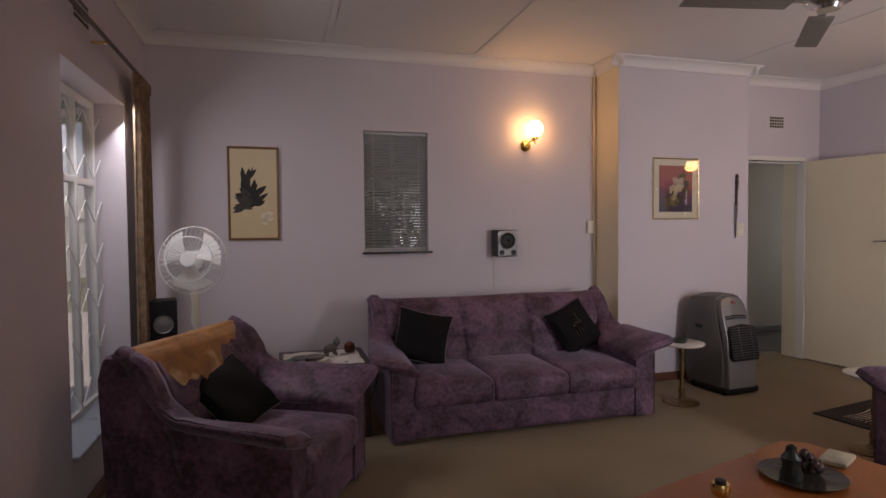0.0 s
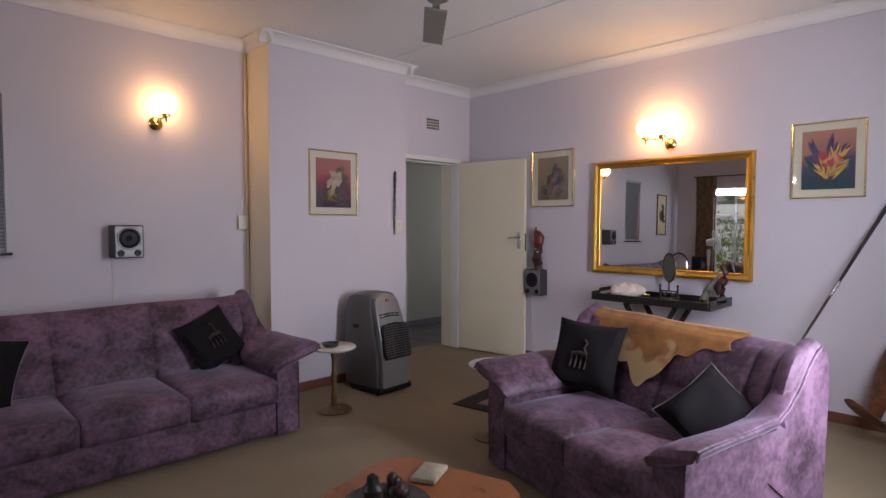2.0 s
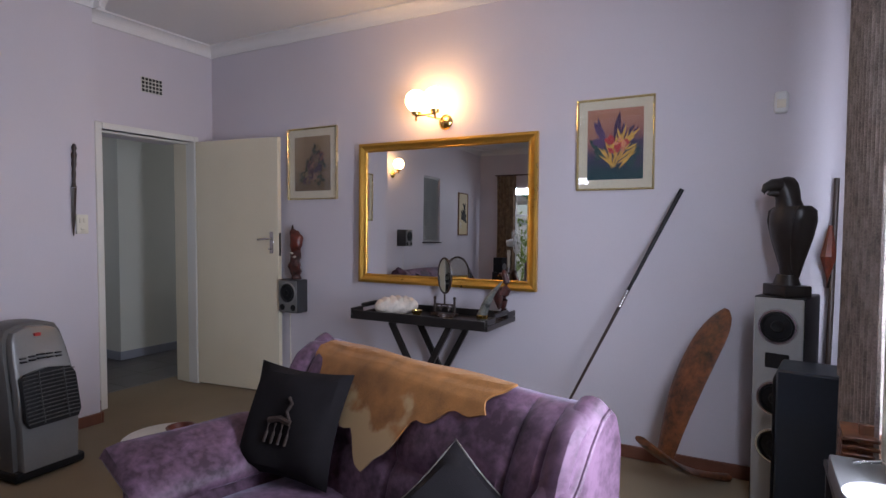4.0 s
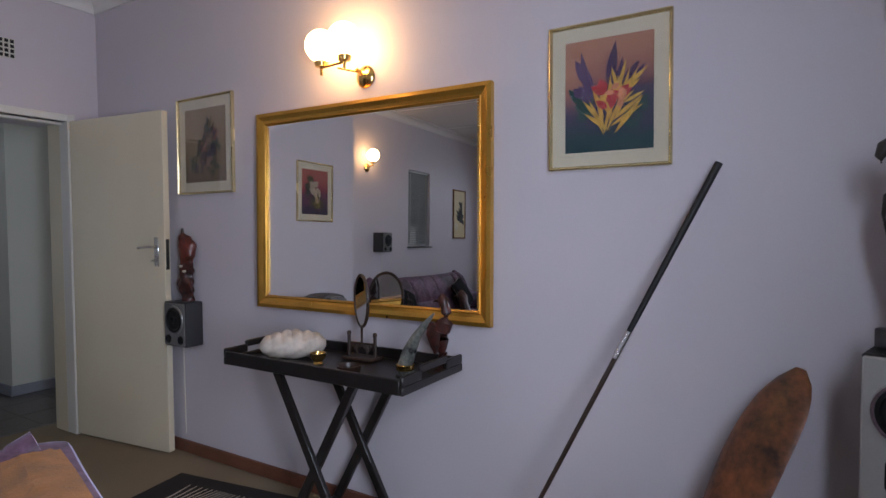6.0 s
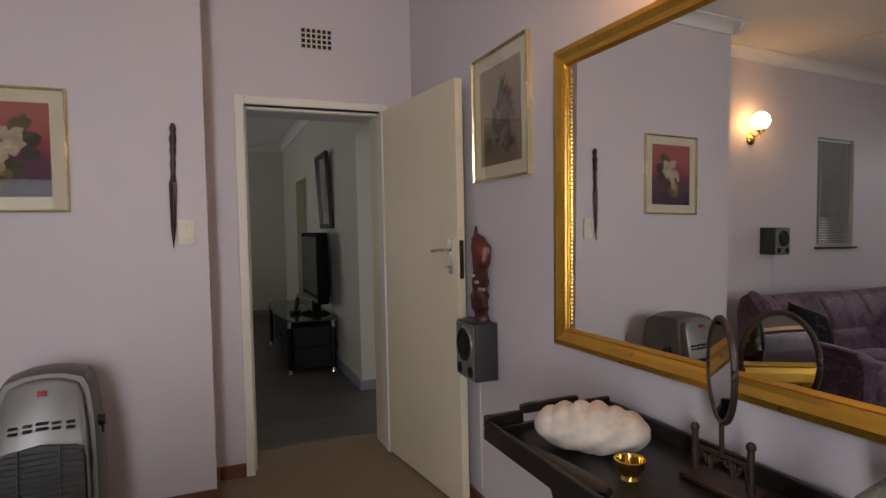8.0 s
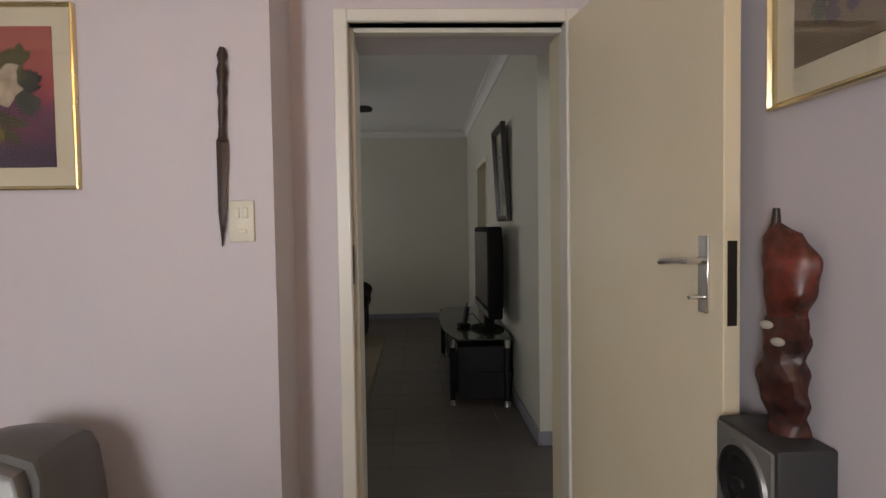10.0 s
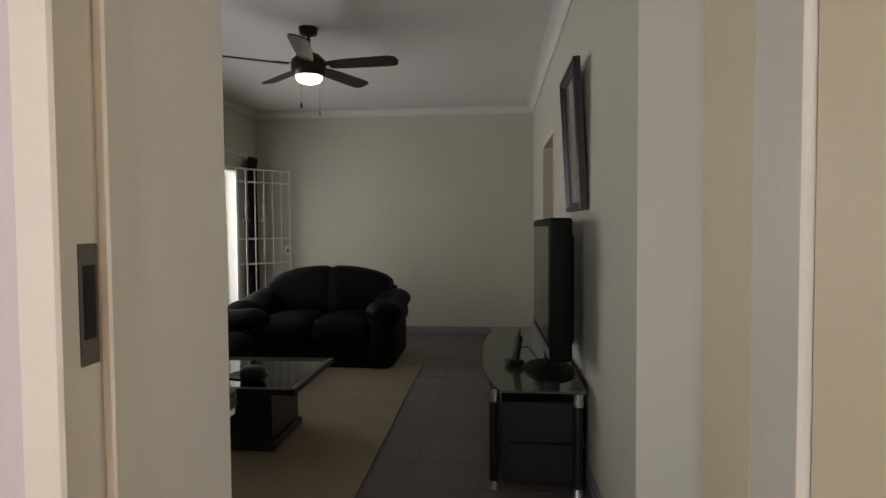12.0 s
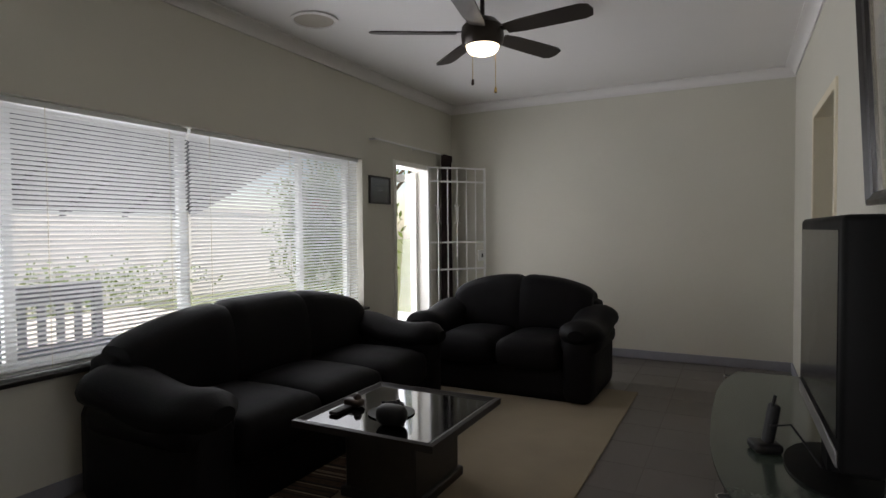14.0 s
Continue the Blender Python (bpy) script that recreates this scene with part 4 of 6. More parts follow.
# gas heater
e = thing("gas_heater", pose(5.497, 4.79, 0, 0, 0, 4) @ Matrix.Diagonal((0.9, 1, 1.04, 1)), "silver-grey cabinet gas heater with a black grille", "heater")


def heater_shell(sil, ys):
    """Rounded housing: front outline carried back through rings, the front leaning back upwards."""
    rings = []
    for y, k, dz in ys:
        rings.append([Vector((x * k, y + (0.13 * max(0, z - 0.40) / 0.38 if y < 0 else 0), 0.05 + (z - 0.05) * (1 + dz / 0.7))) for x, z in sil])
    return loft(B(), rings)


SIL = [(q[0] * 0.93, q[1]) for q in [(-0.205, 0.05), (-0.215, 0.28), (-0.212, 0.46), (-0.198, 0.62), (-0.180, 0.72), (-0.155, 0.758), (-0.08, 0.778), (0.0, 0.783), (0.08, 0.778), (0.155, 0.758), (0.180, 0.72), (0.198, 0.62), (0.212, 0.46), (0.215, 0.28), (0.205, 0.05)]]
part("body", heater_shell(SIL, ((-0.155, 0.97, -0.006), (-0.145, 1.0, 0.0), (0.12, 1.0, 0.0), (0.20, 0.99, -0.01), (0.25, 0.93, -0.03))), mat("grey_heater_shell", (0.10, 0.095, 0.09), 0.42, var=0.12, scale=4, metal=0.2), e)
FSIL = [(x * 0.84, 0.055 + (z - 0.05) * 0.965) for x, z in SIL]
part("front_panel", heater_shell(FSIL, ((-0.200, 0.95, -0.012), (-0.193, 0.99, -0.002), (-0.18, 1.0, 0.0), (-0.15, 1.0, 0.0))), GREYP, e, "silver-grey front panel")
part("plinth", box(B(), -0.20, -0.20, 0.012, 0.20, 0.18, 0.06, 0.01), BLACKP, e)
for sx in (-1, 1):
    for y in (-0.16, 0.15):
        part("castor", rod(B(), (sx * 0.17 - 0.012, y, 0.018), (sx * 0.17 + 0.012, y, 0.018), 0.018), BLACKP, e)
gr = part("grille_recess", prism(B(), [(-0.135, 0.215), (-0.156, 0.25), (-0.152, 0.445), (-0.125, 0.482), (0.0, 0.498), (0.125, 0.482), (0.152, 0.445), (0.156, 0.25), (0.135, 0.215)], -0.222, -0.19), BLACKP, e, "black heater mouth")
GUN = mat("gunmetal_wire", (0.10, 0.10, 0.10), 0.35, metal=0.6)
for k in range(13):
    z = 0.235 + k * 0.0195
    part("grille_bar", tube(B(), [(-0.148, -0.222, z), (-0.09, -0.238, z + 0.004), (0.09, -0.238, z + 0.004), (0.148, -0.222, z)], 0.0032, 6), GUN, gr)
for x in (-0.07, 0.07):
    part("grille_upright", rod(B(), (x, -0.240, 0.225), (x, -0.240, 0.49), 0.003), GUN, gr)
gr.matrix_local = Matrix.Translation((0, -0.195, 0.46)) @ Matrix.Rotation(radians(-11), 4, "X") @ Matrix.Translation((0, 0.210, -0.40))
for row, z in enumerate((0.60, 0.618)):
    for k in range(5):
        x = -0.10 + k * 0.05
        w = 0.021 if k == 2 else 0.015
        y = -0.200 + 0.13 * (z - 0.40) / 0.38
        part("vent_slot", box(B(), x - w, y - 0.006, z - 0.003 - abs(x) * 0.06, x + w, y + 0.02, z + 0.003 - abs(x) * 0.06), BLACKP, e, smooth=False)
part("badge", box(B(), -0.016, -0.102, 0.712, 0.016, -0.07, 0.728), mat("red_badge", (0.4, 0.03, 0.03), 0.4), e, "small red badge", smooth=False)
part("control_knob", cyl(B(), 0.024, 0.02, 0, 0.03, 18, pose(0.184, 0.0, 0.57, 0, 90, 0)), BLACKP, e)
part("handle_recess", box(B(), 0.190, 0.06, 0.50, 0.2, 0.11, 0.53), BLACKP, e, smooth=False)
part("handle_recess", box(B(), -0.2, 0.06, 0.50, -0.190, 0.13, 0.53), BLACKP, e, smooth=False)

# tray table
TX, TY0, TY1, TZ = 7.015, 2.565, 3.58, 0.742
e = thing("tray_table", pose(7.015, 3.10, 0), "black wooden butler's tray on crossed folding legs", "tray table")
part("tray_base", box(B(), -0.20, -0.47, 0.742, 0.20, 0.47, 0.756), BLACKW, e)
part("tray_rim", box(B(), -0.215, -0.47, 0.742, -0.20, 0.47, 0.80, 0.003), BLACKW, e)
part("tray_rim", box(B(), 0.20, -0.47, 0.742, 0.215, 0.47, 0.80, 0.003), BLACKW, e)
for sy in (-1, 1):
    bm = B()
    y0, y1 = sorted((sy * 0.47, sy * 0.485))
    box(bm, -0.215, y0, 0.742, 0.215, y1, 0.775, 0.003)
    box(bm, -0.215, y0, 0.775, -0.09, y1, 0.812, 0.004)
    box(bm, 0.09, y0, 0.775, 0.215, y1, 0.812, 0.004)
    box(bm, -0.09, y0, 0.80, 0.09, y1, 0.83, 0.004)
    box(bm, -0.10, y0, 0.81, -0.08, y1, 0.828, 0.004)
    box(bm, 0.08, y0, 0.81, 0.10, y1, 0.828, 0.004)
    part("tray_end", bm, BLACKW, e, "tray end with a cut-out handle")
for x in (-0.15, 0.15):
    for s in (-1, 1):
        m = Matrix.Translation((x + s * 0.012, 0, 0.37)) @ Euler((s * radians(29), 0, 0)).to_matrix().to_4x4()
        part("leg", box(B(), -0.012, -0.02, -0.42, 0.012, 0.02, 0.42, 0.003, 1, m), BLACKW, e)
for s in (-1, 1):
    part("stretcher", rod(B(), (-0.15, s * 0.17, 0.07), (0.15, s * 0.17, 0.07), 0.011), BLACKW, e)
    part("stretcher", rod(B(), (-0.15, s * 0.2, 0.728), (0.15, s * 0.2, 0.728), 0.012), BLACKW, e)

# on the tray
e = thing("giant_shell", pose(7.0, 3.36, 0.757, 0, 0, -44), "white ribbed giant clam shell on the tray", "shell")
rings = []
for i in range(57):
    f = -1 + 2 * i / 56
    r = max(0.02, (1 - f * f)) ** 0.42
    ring = []
    for k in range(40):
        a = 2 * math.pi * k / 40
        rib = 1 + 0.20 * abs(math.sin(10 * f + 0.4 * math.sin(a))) * max(0.15, math.sin(a)) + 0.05 * math.sin(6 * a + 9 * f)
        ring.append(Vector((0.145 * f, 0.075 * r * math.cos(a) * rib, 0.058 + 0.058 * r * math.sin(a) * rib)))
    rings.append(ring)
part("shell_body", loft(B(), rings), mat("chalky_shell", (0.62, 0.54, 0.46), 0.6, var=0.18, scale=16, bump=0.4, fine=60), e)
e = thing("brass_bowl", pose(6.98, 3.19, 0.757), "small polished brass bowl on the tray", "bowl")
part("bowl", lathe(B(), [(0.0, 0), (0.022, 0), (0.018, 0.008), (0.032, 0.025), (0.036, 0.045), (0.030, 0.045), (0.024, 0.02), (0.0, 0.016)], 24), BRASS, e)
e = thing("table_mirror", pose(7.13, 3.07, 0.757, 0, 0, -120) @ Matrix.Scale(0.84, 4), "oval swivel mirror on a carved dark wooden stand", "mirror")
bm = B()
box(bm, -0.10, -0.05, 0, 0.10, 0.05, 0.018, 0.005)
for sx in (-1, 1):
    rod(bm, (sx * 0.085, 0, 0.015), (sx * 0.085, 0, 0.13), 0.011, 0.009)
    ball(bm, 0.013, (sx * 0.085, 0, 0.135), n=10)
    for k in range(5):
        tube(bm, [(sx * (0.075 - 0.014 * k), 0, 0.05 + 0.018 * math.sin(k * 1.7)), (sx * (0.067 - 0.014 * k), 0, 0.075 + 0.012 * math.cos(k * 2.1)), (sx * (0.061 - 0.014 * k), 0, 0.055 + 0.018 * math.sin((k + 1) * 1.7))], 0.005, 6)
rod(bm, (-0.085, 0, 0.085), (0.085, 0, 0.085), 0.006)
rod(bm, (0, 0, 0.08), (0, 0, 0.17), 0.007)
bmesh.ops.rotate(bm, verts=bm.verts, cent=(0, 0, 0), matrix=Matrix.Rotation(radians(32), 3, "Z"))
part("stand", bm, DARKWOOD, e)
ov = [(0.062 * math.sin(2 * math.pi * k / 40), 0.31 - 0.135 * math.cos(2 * math.pi * k / 40)) for k in range(41)]
part("oval_rim", tube(B(), [(x * 1.5, 0, z) for x, z in ov], 0.009, 8), DARKWOOD, e)
part("oval_glass", prism(B(), [(x * 1.5, z) for x, z in ov[:-1]], -0.004, 0.004), MIRROR, e, "small oval mirror glass", smooth=False)
e = thing("horn_ornament", pose(6.98, 2.73, 0.757), "grey polished horn mounted upright with a brass band", "horn")
part("horn", tube(B(), [(0, 0, 0.012), (0, -0.004, 0.06), (0.005, -0.02, 0.11), (0.012, -0.045, 0.16), (0.02, -0.08, 0.21), (0.03, -0.115, 0.255)], 0.02, 14, [0.033, 0.030, 0.026, 0.020, 0.013, 0.004]), mat("grey_horn", (0.20, 0.20, 0.17), 0.3, var=0.5, scale=12, dark=(0.02, 0.02, 0.02)), e)
part("band", lathe(B(), [(0.034, 0.03), (0.036, 0.032), (0.036, 0.05), (0.033, 0.052)], 20), BRASS, e)
part("socle", lathe(B(), [(0.0, 0.0), (0.038, 0.0), (0.04, 0.008), (0.034, 0.014), (0.0, 0.014)], 20), BLACKW, e)
bm = B()
for dy in (-0.012, 0.014):
    tube(bm, [(0, dy, 0.0), (0, dy + 0.012, 0.035), (0, dy * 0.6 - 0.004, 0.075)], 0.006, 7, [0.006, 0.007, 0.010])
box(bm, -0.022, -0.03, 0.0, 0.022, 0.03, 0.006, 0.002)
tube(bm, [(0, 0.006, 0.062), (0, 0.008, 0.085), (0, 0.012, 0.125), (0, 0.008, 0.165), (0, -0.014, 0.20), (0, -0.018, 0.235), (0, -0.010, 0.262), (0, -0.002, 0.285), (0, 0.002, 0.300), (0, 0.004, 0.315)], 0.03, 14, [0.006, 0.022, 0.034, 0.038, 0.031, 0.022, 0.019, 0.023, 0.018, 0.005])
for sx in (-1, 1):
    loft(bm, [[Vector((sx * 0.028 + 0.010 * math.cos(a), y + w * math.sin(a), z)) for a in [2 * math.pi * k / 10 for k in range(10)]] for w, y, z in ((0.004, 0.02, 0.07), (0.022, 0.022, 0.10), (0.034, 0.03, 0.145), (0.028, 0.03, 0.185), (0.006, 0.036, 0.20))])
tube(bm, [(0, 0.014, 0.285), (0, 0.034, 0.284), (0, 0.046, 0.276)], 0.006, 7, [0.009, 0.006, 0.002])
tagged(part("carved_bird", bm, MATS["black_red_carving"], m=pose(7.15, 2.66, 0.757)), "dark carved wooden bird on thin legs standing on the tray", "statue")
e = thing("wooden_sheath", pose(6.86, 3.27, 0.757, 0, 0, -84), "flat dark wooden sheath lying on the tray", "sheath")
part("body", loft(B(), [[Vector((x, w * math.cos(a), 0.012 + 0.011 * math.sin(a))) for a in [2 * math.pi * k / 12 for k in range(12)]] for x, w in ((-0.15, 0.004), (-0.13, 0.016), (-0.06, 0.026), (0.04, 0.030), (0.11, 0.026), (0.14, 0.010))]), DARKWOOD, e)
e = thing("carved_dish", pose(6.88, 2.93, 0.757), "small dark carved bowl on the tray", "dish")
part("bowl", lathe(B(), [(0.0, 0.0), (0.03, 0.0), (0.045, 0.02), (0.05, 0.045), (0.044, 0.045), (0.036, 0.014), (0.0, 0.010)], 20), DARKWOOD, e)

# spear and carved chair against the east wall
a, bt = Vector((7.225, 1.655, 1.545)), Vector((6.92, 2.36, 0.004))
e = thing("spear", I4, "long dark spear leaning against the wall", "spear")
d = a - bt
part("shaft", rod(B(), bt + d * 0.0, bt + d * 0.58, 0.007, 0.009, 10), DARKWOOD, e, "reddish dark shaft")
part("collar", rod(B(), bt + d * 0.58, bt + d * 0.64, 0.011, 0.012, 12), CHROME, e, "grey metal collar")
part("grip", rod(B(), bt + d * 0.64, bt + d * 1.0, 0.010, 0.013, 12), BLACKP, e, "black upper shaft")
e = thing("carved_chair", I4, "two-piece carved African plank chair of dark mottled wood", "chair")
CARVED = mat("mottled_carved_wood", (0.17, 0.058, 0.020), 0.38, var=0.7, scale=9, bump=0.3, fine=45, dark=(0.025, 0.012, 0.008))


def plank(bm, p, q, side, prof, t):
    """Bent plank from p to q; prof gives half widths along it."""
    p, q, side = Vector(p), Vector(q), Vector(side).normalized()
    nrm = (q - p).normalized().cross(side)
    rings = []
    for i, w in enumerate(prof):
        f = i / (len(prof) - 1)
        c = p + (q - p) * f + nrm * 0.05 * math.sin(math.pi * f)
        rings.append([c + side * (w * math.cos(a)) + nrm * (t * math.sin(a)) for a in [2 * math.pi * k / 14 for k in range(14)]])
    return loft(bm, rings)


part("back_plank", plank(B(), (6.93, 1.68, 0.16), (7.16, 1.42, 0.915), (0.62, 0.75, 0.0), [0.055, 0.06, 0.065, 0.07, 0.076, 0.082, 0.086, 0.092, 0.096, 0.099, 0.101, 0.103, 0.104, 0.104, 0.103, 0.101, 0.097, 0.09, 0.077, 0.056, 0.012], 0.018), CARVED, e)
part("seat_plank", plank(B(), (7.20, 1.40, 0.02), (6.80, 1.77, 0.28), (0.62, 0.75, 0.0), [0.03, 0.03, 0.032, 0.035, 0.05, 0.09, 0.105, 0.105, 0.09, 0.05], 0.018), CARVED, e)

# stereo corner
TS = pose(7.02, 1.165, 0, 0, 0, -106)
e = thing("tower_speaker", TS, "tall silver-fronted tower loudspeaker in the corner", "loudspeaker")
part("cabinet", box(B(), -0.105, -0.11, 0.0, 0.105, 0.17, 1.02, 0.005), BLACKP, e)
part("front_panel", box(B(), -0.102, -0.122, 0.01, 0.102, -0.11, 1.015, 0.005), mat("silver_paint", (0.42, 0.42, 0.41), 0.4, metal=0.4, var=0.06), e, "silver front panel")
for z, r in ((0.885, 0.08), (0.55, 0.08), (0.33, 0.08)):
    f = pose(0, -0.122, z, 90)
    drv = part("driver", lathe(B(), [(0.0, 0.012), (0.022, 0.016), (0.03, 0.006), (r * 0.72, 0.004), (r * 0.78, 0.012), (r * 0.9, 0.010), (r * 0.92, 0.0)], 28, f), BLACKP, e, "dark cone driver")
    part("driver_ring", lathe(B(), [(r * 0.9, 0.0), (r * 0.9, 0.012), (r, 0.012), (r * 1.05, 0.0)], 32, f), CHROME, drv)
part("port", box(B(), -0.05, -0.126, 0.69, 0.05, -0.12, 0.76, 0.004), BLACKP, e, "dark slot port")
e = thing("black_speaker", pose(6.73, 1.055, 0, 0, 0, -97), "black floor loudspeaker cabinet beside the tower speaker", "loudspeaker")
part("cabinet", box(B(), -0.14, -0.12, 0.0, 0.16, 0.13, 0.745, 0.008), mat("blue_black_vinyl", (0.018, 0.024, 0.034), 0.35, var=0.15), e)
part("grille_cloth", box(B(), -0.154, -0.105, 0.03, -0.14, 0.115, 0.71, 0.01), BLACKCLOTH, e, "black cloth grille")
bm = box(B(), -0.085, -0.065, 0.0, 0.085, 0.065, 0.055, 0.008, 2)
lathe(bm, [(0.07, 0.05), (0.06, 0.075), (0.05, 0.10)], 18, Matrix.Diagonal((1.0, 0.8, 1, 1)))
EAGLE = [(0.10, 0.042, 0.036, 0.01), (0.16, 0.048, 0.042, 0.008), (0.22, 0.066, 0.055, 0.004), (0.28, 0.085, 0.066, 0.0), (0.34, 0.098, 0.072, 0.0), (0.385, 0.104, 0.070, 0.004), (0.405, 0.096, 0.062, 0.006), (0.42, 0.062, 0.056, 0.004), (0.45, 0.052, 0.052, -0.004), (0.49, 0.050, 0.056, -0.012), (0.525, 0.043, 0.052, -0.016), (0.55, 0.026, 0.034, -0.014), (0.558, 0.006, 0.008, -0.012)]
loft(bm, [[Vector((w * math.cos(a) * (1 + 0.05 * math.sin(7 * a + 40 * z)), dy + d * math.sin(a), z)) for a in [2 * math.pi * k / 22 for k in range(22)]] for z, w, d, dy in EAGLE])
for sx in (-1, 1):
    loft(bm, [[Vector((sx * (x0 + 0.024 * math.cos(a)), 0.015 + w * math.sin(a), z)) for a in [2 * math.pi * k / 12 for k in range(12)]] for x0, w, z in ((0.035, 0.012, 0.09), (0.05, 0.036, 0.18), (0.075, 0.052, 0.27), (0.094, 0.058, 0.35), (0.098, 0.050, 0.40), (0.088, 0.026, 0.42))])
tube(bm, [(0, -0.05, 0.515), (0, -0.085, 0.518), (0, -0.112, 0.508), (0, -0.124, 0.488), (0, -0.120, 0.472)], 0.03, 12, [0.036, 0.028, 0.020, 0.011, 0.003])
tube(bm, [(0, -0.05, 0.482), (0, -0.088, 0.480), (0, -0.106, 0.474)], 0.012, 10, [0.022, 0.014, 0.004])
tagged(part("eagle_statue", bm, mat("black_carved_eagle", (0.02, 0.014, 0.012), 0.4, var=0.3, scale=20, bump=0.3, fine=50), m=pose(6.99, 1.165, 1.02, 0, 0, -148)), "dark carved wooden eagle standing on the tower speaker", "statue")
e = thing("carved_staff", I4, "dark carved staff leaning in the corner", "staff")
part("staff", rod(B(), (7.15, 0.99, 0.005), (7.21, 0.96, 1.58), 0.014, 0.012), DARKWOOD, e)
part("carving", tube(B(), [(7.19, 0.985, 1.05), (7.17, 0.99, 1.2), (7.20, 0.98, 1.35)], 0.03, 8, [0.01, 0.035, 0.01]), REDWOOD, e)

# record player on its cabinet by the south window
e = thing("stereo_cabinet", pose(5.50, 0.995, 0), "low black stereo cabinet with open shelf under the window", "cabinet")
for x in (-0.42, 0.40):
    part("side_panel", box(B(), x, -0.07, 0, x + 0.02, 0.10, 0.62, 0.003), BLACKW, e)
part("top", box(B(), -0.43, -0.07, 0.62, 0.43, 0.105, 0.642, 0.004), BLACKW, e)
part("shelf", box(B(), -0.40, -0.06, 0.3, 0.40, 0.095, 0.318), BLACKW, e)
part("bottom", box(B(), -0.40, -0.06, 0.05, 0.40, 0.095, 0.068), BLACKW, e)
e = thing("record_player", pose(5.52, 1.0, 0.643), "silver-grey record player with a pale platter", "record player")
part("plinth", box(B(), -0.24, -0.075, 0.012, 0.24, 0.105, 0.075, 0.008, 2), GREYP, e)
part("platter", lathe(B(), [(0.0, 0.076), (0.088, 0.076), (0.09, 0.084), (0.0, 0.086)], 40, pose(-0.04, 0.015, 0)), mat("pale_platter", (0.6, 0.6, 0.58), 0.3, var=0.08), e, "pale round platter")
part("tonearm", tube(B(), [(0.15, 0.06, 0.09), (0.15, 0.0, 0.105), (0.06, -0.03, 0.095)], 0.005, 6), CHROME, e)
for sx in (-1, 1):
    part("foot", cyl(B(), 0.018, 0.018, 0.0, 0.0122, 12, pose(sx * 0.2, 0.0, 0)), BLACKP, e)
for k, c in enumerate(((0.05, 0.12, 0.25), (0.35, 0.33, 0.3), (0.20, 0.05, 0.03), (0.04, 0.05, 0.06), (0.28, 0.22, 0.12))):
    tagged(part("record_sleeve", box(B(), -0.30 + k * 0.045, -0.06, 0.0, -0.292 + k * 0.045, 0.085, 0.20, 0.001, 1, pose(5.50, 0.995, 0.319, 0, 6, 0)), mat("sleeve_%d" % k, c, 0.5, var=0.2)), "card record sleeve standing on the cabinet shelf", "record", "record sleeves")
e = thing("record_rack", pose(5.87, 1.0, 0.643), "small slatted wooden rack beside the record player", "rack")
for k in range(5):
    part("slat", box(B(), -0.045, -0.05, 0.012 + k * 0.026, 0.045, 0.07, 0.024 + k * 0.026, 0.002, 1, pose(0, 0, 0, 0, -12, 0)), CARVED, e)
part("upright", box(B(), -0.05, -0.01, 0.0, -0.035, 0.03, 0.15, 0.002), CARVED, e)

# coffee table with ornaments
CT = pose(3.50, 2.34, 0, 0, 0, 16)
e = thing("coffee_table", CT, "low orange-brown wooden coffee table with clipped corners", "coffee table")
oct_ = [(-0.63, -0.22), (-0.56, -0.29), (0.56, -0.29), (0.63, -0.22), (0.63, 0.22), (0.56, 0.29), (-0.56, 0.29), (-0.63, 0.22)]
bm = B()
lo = [bm.verts.new((x, y, 0.425)) for x, y in oct_]
hi = [bm.verts.new((x, y, 0.45)) for x, y in oct_]
bm.faces.new(list(reversed(lo)))
bm.faces.new(hi)
for k in range(8):
    bm.faces.new((lo[k], lo[(k + 1) % 8], hi[(k + 1) % 8], hi[k]))
bmesh.ops.bevel(bm, geom=bm.edges[:], offset=0.004, segments=2, affect="EDGES")
part("tabletop", bm, ORANGEWOOD, e)
part("apron", box(B(), -0.45, -0.2, 0.36, 0.45, 0.2, 0.425, 0.004), DARKWOOD, e)
for sx in (-1, 1):
    for sy in (-1, 1):
        part("leg", lathe(B(), [(0.022, 0.0), (0.028, 0.05), (0.02, 0.1), (0.03, 0.2), (0.024, 0.3), (0.034, 0.36), (0.034, 0.42)], 14, pose(sx * 0.42, sy * 0.17, 0)), DARKWOOD, e)
e = thing("glass_plate", CT @ pose(0.25, 0.05, 0.45), "smoked glass plate on the coffee table", "plate")
part("plate", lathe(B(), [(0.0, 0.0), (0.09, 0.0), (0.14, 0.012), (0.145, 0.018), (0.13, 0.014), (0.0, 0.006)], 36), mat("smoked_glass_dish", (0.05, 0.045, 0.04), 0.15, var=0.1), e)
bm = lathe(B(), [(0.035, 0.0), (0.04, 0.02), (0.03, 0.05), (0.034, 0.08), (0.02, 0.10), (0.018, 0.12), (0.004, 0.13)], 14)
tagged(part("stone_figure", bm, mat("dark_green_stone", (0.015, 0.02, 0.016), 0.4, var=0.4), m=CT @ pose(0.19, 0.06, 0.4565)), "small dark green stone figure on the plate", "figurine")
bm = B()
for k in range(7):
    ball(bm, 0.022, (0.02 * math.sin(k * 2.4), 0.035 * math.cos(k * 1.9), 0.02 + 0.012 * (k % 4)), 1.1, 0.8, 1.0, 10)
tagged(part("carved_cluster", bm, mat("dark_brown_stone", (0.05, 0.025, 0.025), 0.4, var=0.4), m=CT @ pose(0.31, 0.05, 0.457)), "cluster of dark carved stones on the plate", "ornament")
